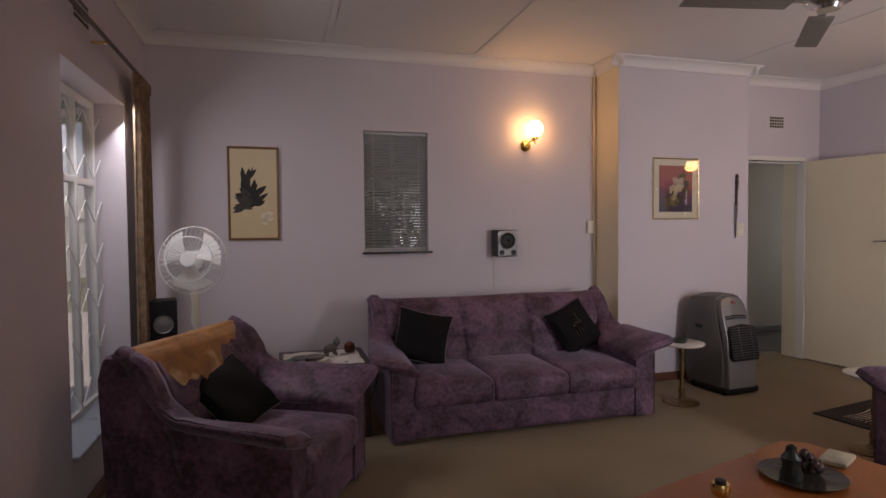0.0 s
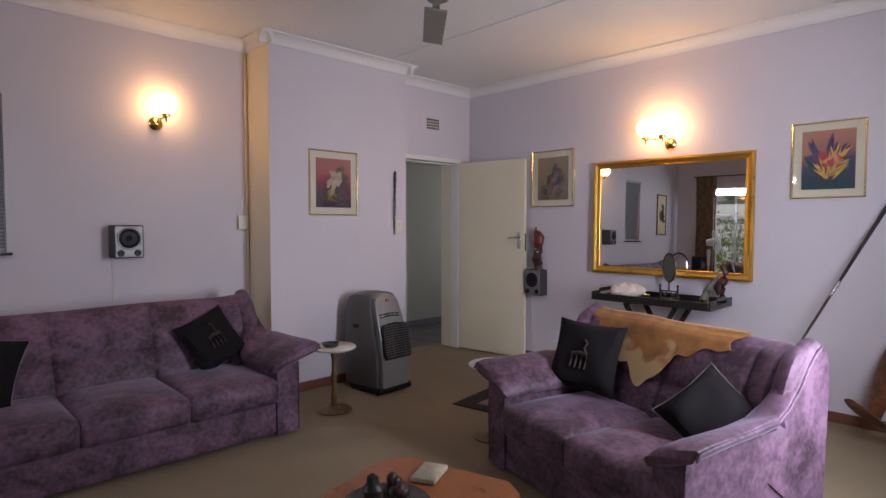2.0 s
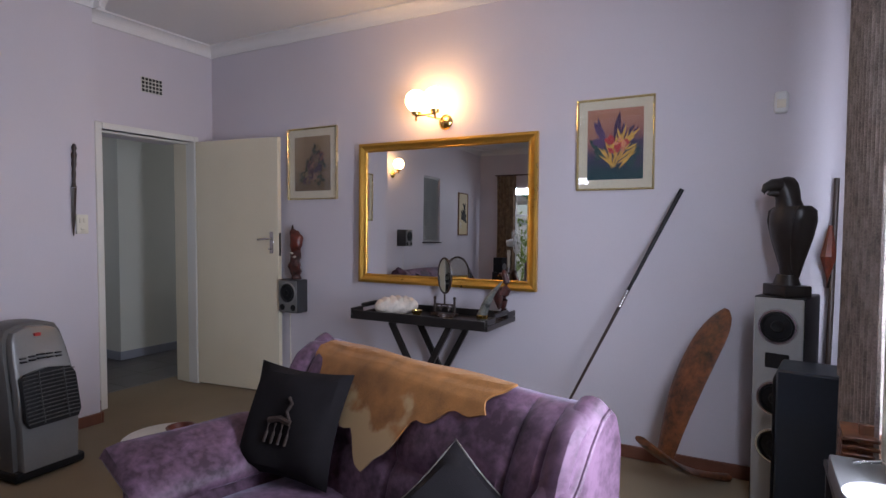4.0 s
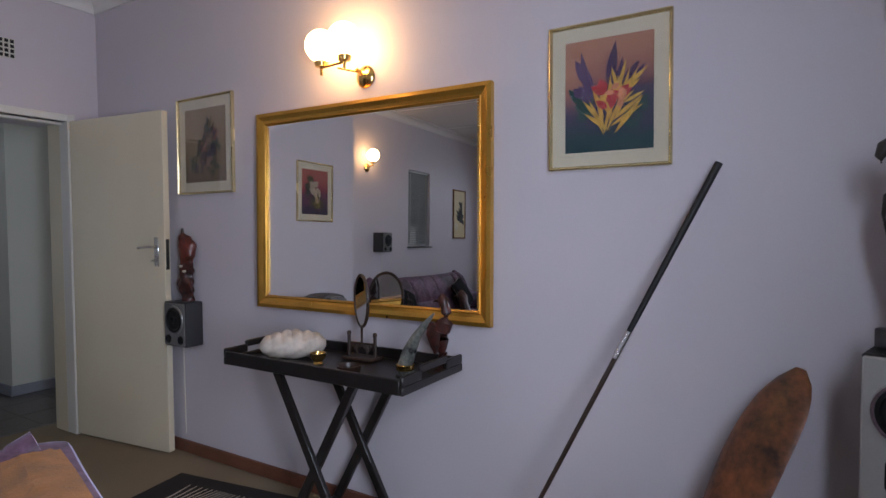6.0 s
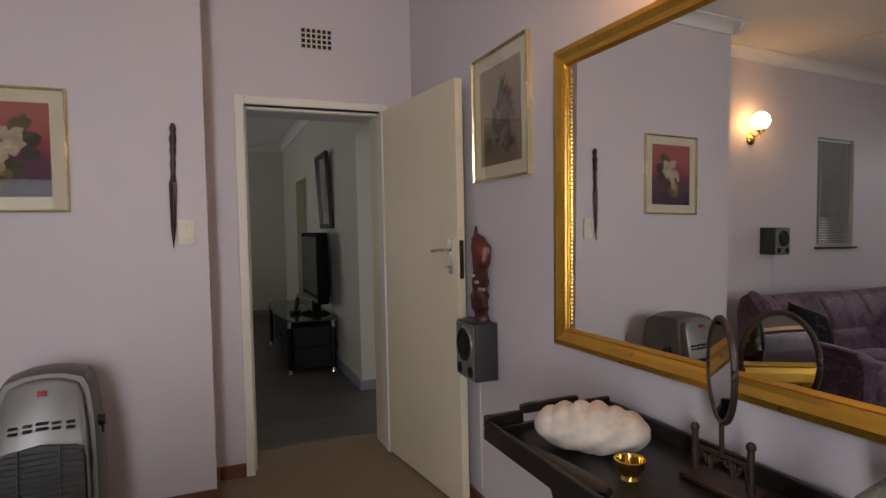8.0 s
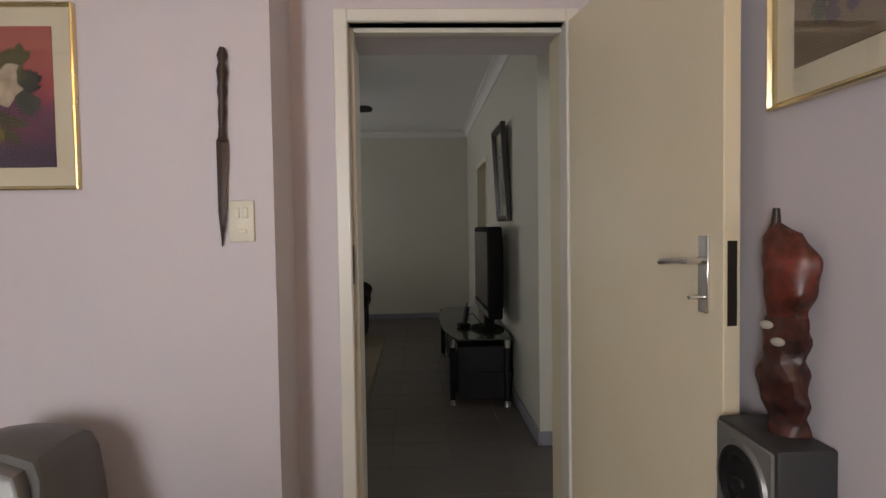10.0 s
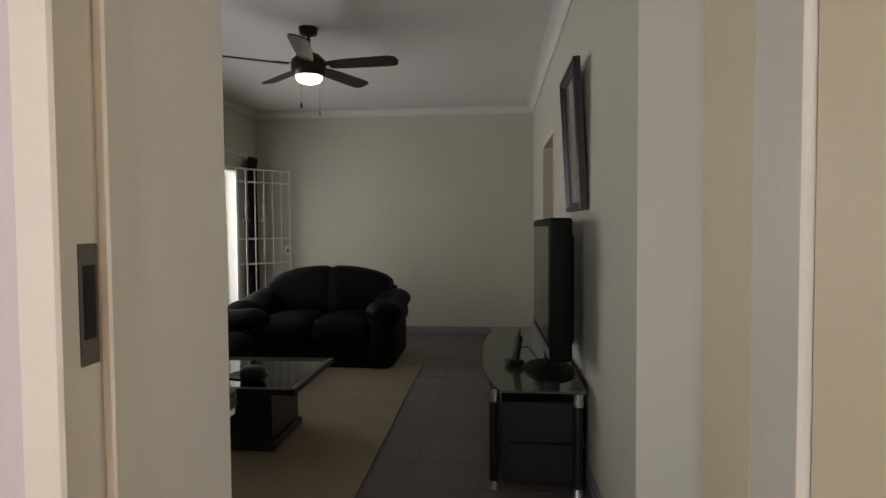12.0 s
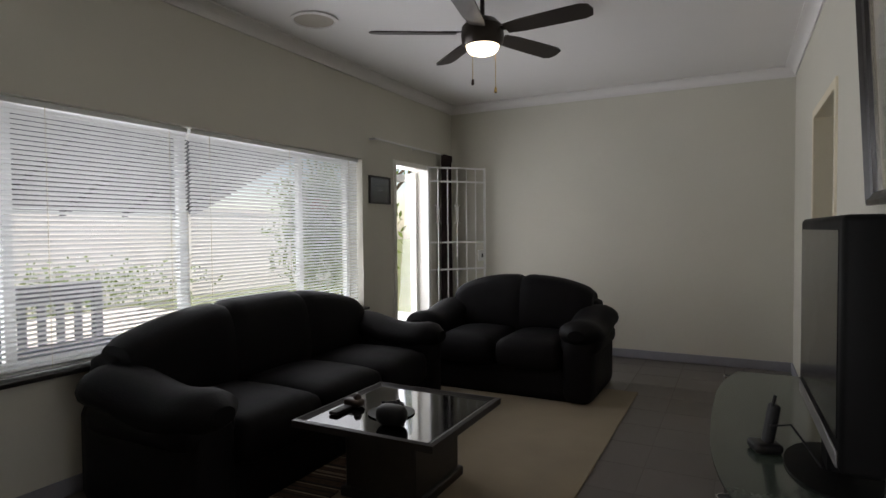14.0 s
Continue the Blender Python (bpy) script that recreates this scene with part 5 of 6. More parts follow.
e = thing("trinket_tray", CT @ pose(0.52, 0.05, 0.45, 0, 0, 10) @ Matrix.Diagonal((0.72, 0.8, 1, 1)), "pale patterned dish on the coffee table", "dish")
part("dish", box(B(), -0.10, -0.06, 0.002, 0.10, 0.06, 0.022, 0.008, 2), mat("cream_marbled_resin", (0.48, 0.44, 0.32), 0.35, var=0.4, scale=14), e)
e = thing("brass_lighter", CT @ pose(-0.12, 0.14, 0.45), "small round brass table lighter", "lighter")
part("body", lathe(B(), [(0.0, 0), (0.03, 0), (0.034, 0.02), (0.028, 0.04), (0.0, 0.04)], 20), BRASS, e)
part("cap", lathe(B(), [(0.0, 0.04), (0.02, 0.04), (0.018, 0.05), (0.0, 0.052)], 16), BLACKP, e)

# corner table with cloth and animals
e = thing("corner_table", pose(2.17, 4.83, 0), "low wooden corner table between armchair and sofa", "table")
part("tabletop", box(B(), -0.30, -0.28, 0.46, 0.30, 0.30, 0.49, 0.006), DARKWOOD, e)
for sx in (-1, 1):
    for sy in (-1, 1):
        part("leg", box(B(), sx * 0.26 - 0.02, sy * 0.25 - 0.02, 0, sx * 0.26 + 0.02, sy * 0.25 + 0.02, 0.46, 0.004), DARKWOOD, e)
part("lower_shelf", box(B(), -0.26, -0.24, 0.14, 0.26, 0.24, 0.158, 0.003), ORANGEWOOD, e)
tagged(part("table_cloth", sheet(B(), lambda u, v: Vector((1.90 + 0.52 * u, 4.60 + 0.44 * v + 0.02 * math.sin(9 * u), 0.4935 + 0.004 * math.sin(14 * u) * math.sin(11 * v))), 26, 22, 0.003), mat("white_crochet", (0.66, 0.63, 0.58), 0.9, var=0.15, scale=40, bump=0.6, fine=120)), "white crochet cloth on the corner table", "cloth")
bm = ball(B(), 0.035, (0, 0, 0.05), 1.5, 0.8, 0.9, 14)
ball(bm, 0.026, (0.045, 0, 0.085), n=12)
for s in (-1, 1):
    rod(bm, (0.05, s * 0.014, 0.1), (0.055, s * 0.02, 0.125), 0.007, 0.002, 6)
    rod(bm, (0.03, s * 0.018, 0.03), (0.034, s * 0.02, 0.0), 0.009)
    rod(bm, (-0.03, s * 0.018, 0.03), (-0.034, s * 0.02, 0.0), 0.009)
tagged(part("cat_figurine", bm, mat("grey_stone", (0.10, 0.09, 0.085), 0.5, var=0.4), m=pose(2.22, 4.86, 0.503, 0, 0, 20)), "small grey stone animal figure on the corner table", "figurine")
tagged(part("round_box", lathe(B(), [(0.0, 0), (0.035, 0), (0.04, 0.03), (0.035, 0.055), (0.012, 0.07), (0.0, 0.07)], 18, pose(2.36, 4.95, 0.503)), REDWOOD), "small round red-brown wooden box", "box")
for k, (x, y, c) in enumerate(((2.02, 4.76, (0.05, 0.055, 0.05)), (2.10, 4.68, (0.10, 0.07, 0.06)), (1.96, 4.67, (0.05, 0.08, 0.06)))):
    tagged(part("leaf_dish", lathe(B(), [(0.0, 0), (0.05, 0.0), (0.075, 0.018), (0.07, 0.02), (0.0, 0.007)], 18, pose(x, y, 0.503 + 0.021 * (k == 1), 0, 0, 30 * k)), mat("dish_glaze_%d" % k, c, 0.35, var=0.3)), "dark leaf-shaped dish on the crochet cloth", "dish", "leaf dishes")

# pedestal fan
e = thing("pedestal_fan", pose(1.36, 4.80, 0), "white pedestal fan with a wire cage", "fan")
part("base", lathe(B(), [(0.0, 0), (0.19, 0), (0.19, 0.012), (0.06, 0.035), (0.03, 0.07), (0.0, 0.07)], 32), STEEL, e)
part("pole", rod(B(), (0, 0, 0.06), (0, 0, 0.80), 0.014), STEEL, e)
part("neck", lathe(B(), [(0.018, 0.76), (0.028, 0.80), (0.024, 0.92), (0.034, 1.0), (0.03, 1.06)], 18), PLASTIC, e)
FM = pose(0.02, -0.06, 1.19, -8, 0, -14)
part("motor", lathe(B(), [(0.0, -0.10), (0.05, -0.09), (0.07, -0.02), (0.06, 0.03), (0.02, 0.04), (0.0, 0.04)], 20, FM @ pose(0, 0, 0, 90)), STEEL, e)
for k in range(36):
    c, q = math.cos(2 * math.pi * k / 36), math.sin(2 * math.pi * k / 36)
    part("cage_wire", tube(B(), [FM @ Vector((c * r, y, q * r)) for r, y in ((0.045, -0.135), (0.14, -0.125), (0.205, -0.085), (0.21, -0.065), (0.19, -0.03), (0.10, -0.012), (0.05, -0.012))], 0.0016, 4), STEEL, e)
for r, y in ((0.21, -0.065), (0.045, -0.135), (0.14, -0.125)):
    part("cage_ring", tube(B(), [FM @ Vector((math.cos(2 * math.pi * k / 40) * r, y, math.sin(2 * math.pi * k / 40) * r)) for k in range(41)], 0.004, 5), STEEL, e)
part("hub", cyl(B(), 0.04, 0.045, 0.127, 0.142, 20, FM @ pose(0, 0, 0, 90)), STEEL, e)
for k in range(3):
    a0 = 2 * math.pi * k / 3 + 0.5
    part("blade", sheet(B(), lambda u, v: FM @ Vector(((0.03 + 0.155 * u) * math.cos(a0 + (v - 0.5) * 1.5 * (0.5 + 0.5 * u)), -0.075 + 0.045 * (v - 0.5), (0.03 + 0.155 * u) * math.sin(a0 + (v - 0.5) * 1.5 * (0.5 + 0.5 * u)))), 8, 8, 0.002), mat("translucent_white_plastic", (0.72, 0.70, 0.68), 0.4, var=0.03), e)
e = thing("speaker_stand", pose(1.12, 5.05, 0), "black plinth behind the armchair", "stand")
part("column", box(B(), -0.10, -0.11, 0.0, 0.10, 0.11, 0.66, 0.004), BLACKW, e)
e = thing("shelf_speaker", pose(1.12, 5.05, 0.66, 0, 0, 12), "small black bookshelf loudspeaker on a plinth", "loudspeaker")
part("cabinet", box(B(), -0.085, -0.09, 0.0, 0.085, 0.09, 0.26, 0.005), BLACKP, e)
part("driver", lathe(B(), [(0.0, 0.01), (0.02, 0.008), (0.05, 0.003), (0.058, 0.008), (0.062, 0.0)], 24, pose(0, -0.09, 0.10, 90)), GREYP, e)

# ceiling fan of the lounge
e = thing("ceiling_fan", pose(4.50, 3.03, 0), "chrome ceiling fan with grey blades", "ceiling fan")
part("canopy", lathe(B(), [(0.0, H1), (0.07, H1 - 0.001), (0.065, H1 - 0.05), (0.02, H1 - 0.07), (0.0, H1 - 0.07)], 24), CHROME, e)
part("rod", rod(B(), (0, 0, 2.6), (0, 0, H1 - 0.06), 0.012), CHROME, e)
part("motor", lathe(B(), [(0.0, 2.44), (0.05, 2.44), (0.06, 2.46), (0.10, 2.475), (0.11, 2.50), (0.11, 2.57), (0.09, 2.60), (0.02, 2.62), (0.0, 2.62)], 32), CHROME, e)
for k in range(3):
    a = radians(49 + 120 * k)
    m = Matrix.Rotation(a, 4, "Z") @ Matrix.Rotation(radians(10), 4, "X")
    bl = part("blade", box(B(), 0.19, -0.06, 2.466, 0.74, 0.06, 2.474, 0.003, 1, Matrix.Rotation(a, 4, "Z") @ Matrix.Translation((0, 0, 2.47)) @ Matrix.Rotation(radians(9), 4, "X") @ Matrix.Translation((0, 0, -2.47))), mat("grey_fan_blade", (0.30, 0.27, 0.23), 0.5, var=0.1), e)
    part("bracket", box(B(), 0.09, -0.02, 2.475, 0.24, 0.02, 2.483, 0.002, 1, Matrix.Rotation(a, 4, "Z")), CHROME, bl)

# rug by the tray table
RUG = mat("black_hide_rug", (0.018, 0.013, 0.011), 0.9, var=0.3, scale=30, bump=0.5, fine=260)
e = thing("zebra_rug", pose(6.42, 3.62, 0, 0, 0, 9), "black-bordered rug with a zebra-striped panel", "rug")
part("border", box(B(), -0.72, -0.55, 0.001, 0.72, 0.55, 0.010, 0.003), RUG, e)
bm = B()
for k in range(28):
    y = -0.45 + k * 0.033
    pts = [(-0.62 + 0.124 * j, y + 0.03 * math.sin(j * 0.9 + k * 0.35) - 0.05 * abs(j - 5) / 5) for j in range(11)]
    for j, ((x0, y0), (x1, y1)) in enumerate(zip(pts, pts[1:])):
        w0, w1 = (0.010 * (0.35 + 0.65 * math.sin(math.pi * q / 10)) for q in (j, j + 1))
        bm.faces.new([bm.verts.new(p) for p in ((x0, y0 - w0, 0.0125), (x1, y1 - w1, 0.0125), (x1, y1 + w1, 0.0125), (x0, y0 + w0, 0.0125))])
part("zebra_stripes", bm, mat("cream_hair", (0.50, 0.44, 0.36), 0.9, var=0.2, scale=40), e, "cream zebra stripes", smooth=False)

# ---- windows, blinds, curtains ----
def pane_window(name, axis, at, a0, a1, z0, z1, splits, transoms, label, fw=0.03, d=0.035):
    """Steel window in the opening: frame bars and panes as parts."""
    e = thing(name, I4, label, "window")
    e["kind"] = "structure"

    def bx(p, q, u, v, k=0.0):
        return box(B(), p, at - d / 2 - k, u, q, at + d / 2 + k, v, 0.003) if axis == "y" else box(B(), at - d / 2 - k, p, u, at + d / 2 + k, q, v, 0.003)
    xs, zs = [a0, *splits, a1], [z0, *transoms, z1]
    for x in xs:
        c = min(max(x, a0 + fw / 2), a1 - fw / 2)
        part("window_bar", bx(c - fw / 2, c + fw / 2, z0, z1, 0.002), STEEL, e)
    for z in zs:
        c = min(max(z, z0 + fw / 2), z1 - fw / 2)
        part("window_rail", bx(a0, a1, c - fw / 2, c + fw / 2), STEEL, e)
    for p, q in zip(xs, xs[1:]):
        for u, v in zip(zs, zs[1:]):
            g = B()
            if axis == "y":
                box(g, p, at - 0.002, u, q, at + 0.002, v)
            else:
                box(g, at - 0.002, p, u, at + 0.002, q, v)
            part("pane", g, GLASS, e, "clear window pane").visible_shadow = False
    return e


def blind(m, w, h, n, label, mtl, tilt=28, slat=0.026):
    """Venetian blind hanging from its head rail; local x along it, z down from 0."""
    e = thing("venetian_blind", m, label, "blind", "venetian blinds")
    part("head_rail", box(B(), -w / 2, -0.016, -0.028, w / 2, 0.016, 0.0, 0.003), mtl, e)
    bm = B()
    c, s = math.cos(radians(tilt)) * slat / 2, math.sin(radians(tilt)) * slat / 2
    sheet(bm, lambda u, v: Vector((-w / 2 + w * u, -c + 2 * c * v, s - 2 * s * v + 0.0022 * math.sin(math.pi * v))), 1, 4, 0.0006)
    first = part("slat", bm, mtl, e)
    first.location.z = -0.04
    for k in range(1, n):
        o = new("slat", first.data)
        o.parent = e
        o.location.z = -0.04 - (h - 0.055) * k / (n - 1)
    part("bottom_rail", box(B(), -w / 2, -0.012, -h, w / 2, 0.012, -h + 0.012, 0.003), mtl, e)
    for x in (-w * 0.36, w * 0.36) if w < 1 else (-w * 0.42, 0, w * 0.42):
        part("cord", rod(B(), (x, -0.017, -0.02), (x, -0.017, -h + 0.006), 0.0016, n=5), PLASTIC, e)
    return e


BLINDM = mat("white_aluminium_slat", (0.78, 0.79, 0.78), 0.4, var=0.04)
pane_window("window_north", "y", YS + 0.17, 2.567, 3.112, 1.198, 2.192, [2.84], [1.85], "steel window behind the small blind")
blind(pose(2.84, YS + 0.035, 2.190), 0.535, 0.98, 40, "grey venetian blind in the small window", mat("grey_aluminium_slat", (0.42, 0.43, 0.42), 0.45, var=0.05), 38, 0.03)
tagged(part("window_sill_1", box(B(), 2.547, YS - 0.035, 1.175, 3.137, YS + 0.12, 1.193, 0.004), BLACKW), "dark tiled sill of the small window", "sill", kind="structure")
pane_window("window_west", "x", WX - 0.19, 3.80, 4.92, 0.32, 2.19, [4.15, 4.55], [1.68], "tall white steel window with burglar bars", 0.04)
e = thing("burglar_bars", I4, "white zigzag burglar bars across the west window", "burglar bars")
for k in range(7):
    z = 0.42 + k * 0.26
    part("bar", tube(B(), [(WX - 0.14, 3.82 + 0.155 * j, z + (0.11 if j % 2 else -0.02)) for j in range(8)], 0.0035, 6), STEEL, e)
tagged(part("window_sill_2", box(B(), WX - 0.17, 3.80, 0.318, WX + 0.03, 4.92, 0.34, 0.004), mat("grey_tile_sill", (0.28, 0.3, 0.33), 0.3, var=0.1)), "grey tiled sill of the west window", "sill", kind="structure")
pane_window("window_south", "y", 0.74, 4.95, 6.85, 0.35, 2.2, [5.58, 6.22], [1.7], "wide steel window to the veranda", 0.04)
pane_window("window_south_2", "y", -2.45, 1.3, 3.9, 0.6, 2.2, [2.2, 3.0], [1.7], "wide steel window", 0.04)
CURT = mat("brown_patterned_curtain", (0.27, 0.18, 0.11), 0.85, var=0.55, scale=14, bump=0.3, fine=160)


def curtain(m, w, h, folds, label, mtl, amp=0.03):
    """Pleated curtain; local x along the rail, hanging down from 0."""
    e = thing("curtain", m, label, "curtain")

    def fn(u, v):
        k = 1 - 0.12 * math.sin(math.pi * min(1, v * 1.3)) * 0.5
        return Vector(((u - 0.5) * w * k, amp * math.sin(2 * math.pi * folds * u + 0.6 * math.sin(3 * v)) * (0.55 + 0.45 * v), -h * v))
    part("cloth", sheet(B(), fn, folds * 10, 14, 0.002), mtl, e)
    part("heading", sheet(B(), lambda u, v: Vector(((u - 0.5) * w, amp * 0.7 * math.sin(2 * math.pi * folds * u) - 0.004, 0.012 - 0.07 * v)), folds * 10, 3, 0.003), mtl, e)
    return e


curtain(pose(WX + 0.09, 4.98, 2.36, 0, 0, 90), 0.36, 2.2, 6, "brown floral curtain drawn back beside the west window", CURT)
curtain(pose(6.26, 0.975, 2.40), 0.92, 2.36, 12, "grey and brown floral curtain beside the south window", mat("grey_floral_curtain", (0.30, 0.25, 0.22), 0.85, var=0.6, scale=13, bump=0.3, fine=160), 0.025)
curtain(pose(5.66, 0.975, 2.40), 0.26, 2.36, 4, "cream sheer curtain at the south window", mat("cream_sheer", (0.62, 0.58, 0.50), 0.85, var=0.1, scale=10), 0.02)
for n_, p, q in (("west", (WX + 0.09, 3.35, 2.385), (WX + 0.09, 5.2, 2.385)), ("south", (4.85, 0.965, 2.42), (6.95, 0.965, 2.42))):
    e = thing("curtain_rail", I4, "dark curtain rail above the %s window" % n_, "curtain rail")
    part("rail", rod(B(), p, q, 0.012), mat("brown_rail", (0.10, 0.06, 0.045), 0.45), e)
    for f in (0.02, 0.5, 0.98):
        c = Vector(p) + (Vector(q) - Vector(p)) * f
        w = Vector((WX, c.y, c.z)) if n_ == "west" else Vector((c.x, 0.9, c.z))
        part("bracket", rod(B(), c, w, 0.008), BRASS, e)

# tv room window
WIN = (6.5, 9.88, 0.62, 1.92)
pane_window("window_tv_room", "x", XW - 0.16, *WIN, [7.2, 8.16, 9.24], [], "long white steel window of the tv room", 0.05)
for y0, y1 in ((6.52, 8.12), (8.14, 9.86)):
    blind(pose(XW - 0.045, (y0 + y1) / 2, 1.915, 0, 0, 90), y1 - y0, 1.285, 54, "white venetian blind, slats half open, in the long window", BLINDM, 35, 0.026)
tagged(part("window_sill_3", box(B(), XW - 0.12, 6.5, 0.60, XW + 0.05, 9.9, 0.622, 0.004), BLACKW), "dark sill of the long window", "sill", kind="structure")

# garden door of the tv room
bm = B()
for y0, y1 in ((10.38, 10.43), (11.08, 11.13)):
    box(bm, XW - 0.16, y0, 0, XW + 0.012, y1, 1.97, 0.004)
box(bm, XW - 0.16, 10.43, 1.92, XW + 0.012, 11.08, 1.97, 0.004)
struct("door_frame_2", bm, WHITE, "white frame of the garden door", "door frame")
e = thing("garden_door", pose(XW - 0.13, 11.06, 0, 0, 0, 172), "white glazed garden door standing open outwards", "door")
part("stile", box(B(), 0.0, -0.02, 0.02, 0.08, 0.02, 1.9, 0.003), WHITE, e)
part("stile", box(B(), 0.56, -0.02, 0.02, 0.64, 0.02, 1.9, 0.003), WHITE, e)
part("rail", box(B(), 0.08, -0.02, 1.82, 0.56, 0.02, 1.9, 0.003), WHITE, e)
part("rail", box(B(), 0.08, -0.02, 0.02, 0.56, 0.02, 0.4, 0.003), WHITE, e)
part("pane", box(B(), 0.08, -0.003, 0.4, 0.56, 0.003, 1.82), GLASS, e, "clear glass").visible_shadow = False
ga = math.degrees(math.atan2(11.55 - 11.04, 4.32 - 3.895))
e = thing("security_gate", pose(3.895, 11.04, 0, 0, 0, ga), "white steel security gate with scrolls, swung open inside", "gate")
for x in (0.0, 0.66):
    part("stile", box(B(), x - 0.011, -0.011, 0.04, x + 0.011, 0.011, 1.965, 0.002), STEEL, e)
for z in (0.04, 0.35, 0.86, 1.15, 1.80, 1.945):
    part("rail", box(B(), 0.0, -0.008, z, 0.66, 0.008, z + 0.018, 0.002), STEEL, e)
for k in range(5):
    part("upright", rod(B(), (0.11 * (k + 1), 0, 0.05), (0.11 * (k + 1), 0, 1.95), 0.0065), STEEL, e)
for k in (1, 3):
    x = 0.11 * k
    for s in (-1, 1):
        part("scroll", tube(B(), [(x + s * 0.034, 0, 1.56), (x + s * 0.012, 0, 1.535), (x + s * 0.008, 0, 1.45), (x + s * 0.012, 0, 1.385), (x + s * 0.034, 0, 1.36)], 0.006, 6), STEEL, e)
part("lock_box", box(B(), 0.58, -0.02, 0.95, 0.65, 0.02, 1.07, 0.003), STEEL, e)
part("keyhole", box(B(), 0.61, -0.023, 0.99, 0.628, -0.019, 1.03), BLACKP, e, smooth=False)
curtain(pose(XW + 0.075, 11.36, 2.10, 0, 0, 90), 0.22, 2.05, 4, "dark red-black curtain bunched in the corner", mat("dark_wine_curtain", (0.022, 0.010, 0.010), 0.85, var=0.4, scale=9), 0.025)
e = thing("curtain_rail", I4, "thin white curtain rail above the garden door", "curtain rail")
part("rail", box(B(), XW + 0.06, 9.98, 2.10, XW + 0.075, 11.5, 2.115, 0.002), STEEL, e)
for y in (10.0, 10.75, 11.48):
    part("bracket", box(B(), XW, y - 0.01, 2.10, XW + 0.07, y + 0.01, 2.114), STEEL, e)

# ---- outside ----
def leaves(name, n, centre, size, leaf, label, mtl, seed, kind="stuff"):
    """Loose mass of small folded leaves within an uneven lump."""
    rnd = random.Random(seed)
    vs, fs = [], []
    for i in range(n):
        p = Vector((rnd.gauss(0, 0.36), rnd.gauss(0, 0.36), rnd.gauss(0, 0.36)))
        if p.length > 1.0:
            p = p.normalized() * rnd.uniform(0.7, 1.0)
        c = Vector((centre[0] + p.x * size[0], centre[1] + p.y * size[1], centre[2] + p.z * size[2] + 0.15 * size[2] * noise.noise(p * 3)))
        q = Euler((rnd.uniform(0, 6.3), rnd.uniform(0, 6.3), rnd.uniform(0, 6.3))).to_matrix()
        l = leaf * rnd.uniform(0.6, 1.3)
        k = len(vs)
        for v in ((-l, 0, 0), (0, -l * 0.4, 0.12 * l), (l, 0, 0), (0, l * 0.4, 0.12 * l)):
            vs.append(c + q @ Vector(v))
        fs += [(k, k + 1, k + 2), (k, k + 2, k + 3)]
    me = bpy.data.meshes.new(name)
    me.from_pydata(vs, [], fs)
    me.materials.append(mtl)
    ob = new(name, me)
    return ob


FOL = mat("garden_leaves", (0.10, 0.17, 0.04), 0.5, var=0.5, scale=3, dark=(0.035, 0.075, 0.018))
# lighter copy of the leaf colour: the sunshine on it is put into the tone
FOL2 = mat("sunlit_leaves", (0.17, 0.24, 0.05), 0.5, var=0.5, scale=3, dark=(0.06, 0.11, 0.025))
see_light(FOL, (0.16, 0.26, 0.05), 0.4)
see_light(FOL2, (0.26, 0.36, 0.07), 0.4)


def tree(m, h, r, n, label, mtl, seed):
    e = thing("tree", m, label, "tree")
    bm = tube(B(), [(0, 0, -0.12), (0.04, 0.02, h * 0.3), (0.0, 0.06, h * 0.6), (0.06, 0.0, h * 0.85)], 0.1, 10, [0.14, 0.11, 0.08, 0.03])
    for k in range(6):
        a = k * 1.05
        tube(bm, [(0.02, 0.04, h * (0.42 + 0.06 * k)), (0.4 * r * math.cos(a), 0.4 * r * math.sin(a), h * (0.55 + 0.06 * k)), (0.8 * r * math.cos(a), 0.8 * r * math.sin(a), h * (0.64 + 0.06 * k))], 0.03, 6, [0.05, 0.03, 0.01])
    part("trunk", bm, mat("grey_bark", (0.12, 0.09, 0.065), 0.9, var=0.35, scale=9, bump=0.6), e)
    cr = leaves("crown", n, (0, 0, h * 0.8), (r, r, h * 0.32), 0.07, "", mtl, seed)
    cr.parent = e
    return e


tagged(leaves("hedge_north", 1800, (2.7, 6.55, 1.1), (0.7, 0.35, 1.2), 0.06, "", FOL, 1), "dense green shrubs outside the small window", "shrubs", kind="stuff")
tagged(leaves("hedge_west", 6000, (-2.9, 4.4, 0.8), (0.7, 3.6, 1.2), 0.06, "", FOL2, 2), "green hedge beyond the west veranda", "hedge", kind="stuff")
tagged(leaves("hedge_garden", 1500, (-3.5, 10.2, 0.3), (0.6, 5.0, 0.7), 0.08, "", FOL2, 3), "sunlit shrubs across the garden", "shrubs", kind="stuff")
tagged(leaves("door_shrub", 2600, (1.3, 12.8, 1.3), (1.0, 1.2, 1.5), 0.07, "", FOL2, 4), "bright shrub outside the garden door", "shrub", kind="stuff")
tree(pose(-1.0, 17.8, 0), 5.0, 1.8, 2600, "leafy garden tree past the garden door", FOL2, 6)
e = thing("hanging_plant", pose(3.2, 10.08, 0), "trailing plant hanging outside the long window", "plant")
part("pot", lathe(B(), [(0.0, 1.45), (0.09, 1.45), (0.13, 1.6), (0.12, 1.6), (0.0, 1.57)], 20), mat("terracotta", (0.28, 0.12, 0.07), 0.8), e)
part("wire", rod(B(), (0, 0, 1.58), (0, 0, 2.36), 0.004, n=5), BLACKP, e)
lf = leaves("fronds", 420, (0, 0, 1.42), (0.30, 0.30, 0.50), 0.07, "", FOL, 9)
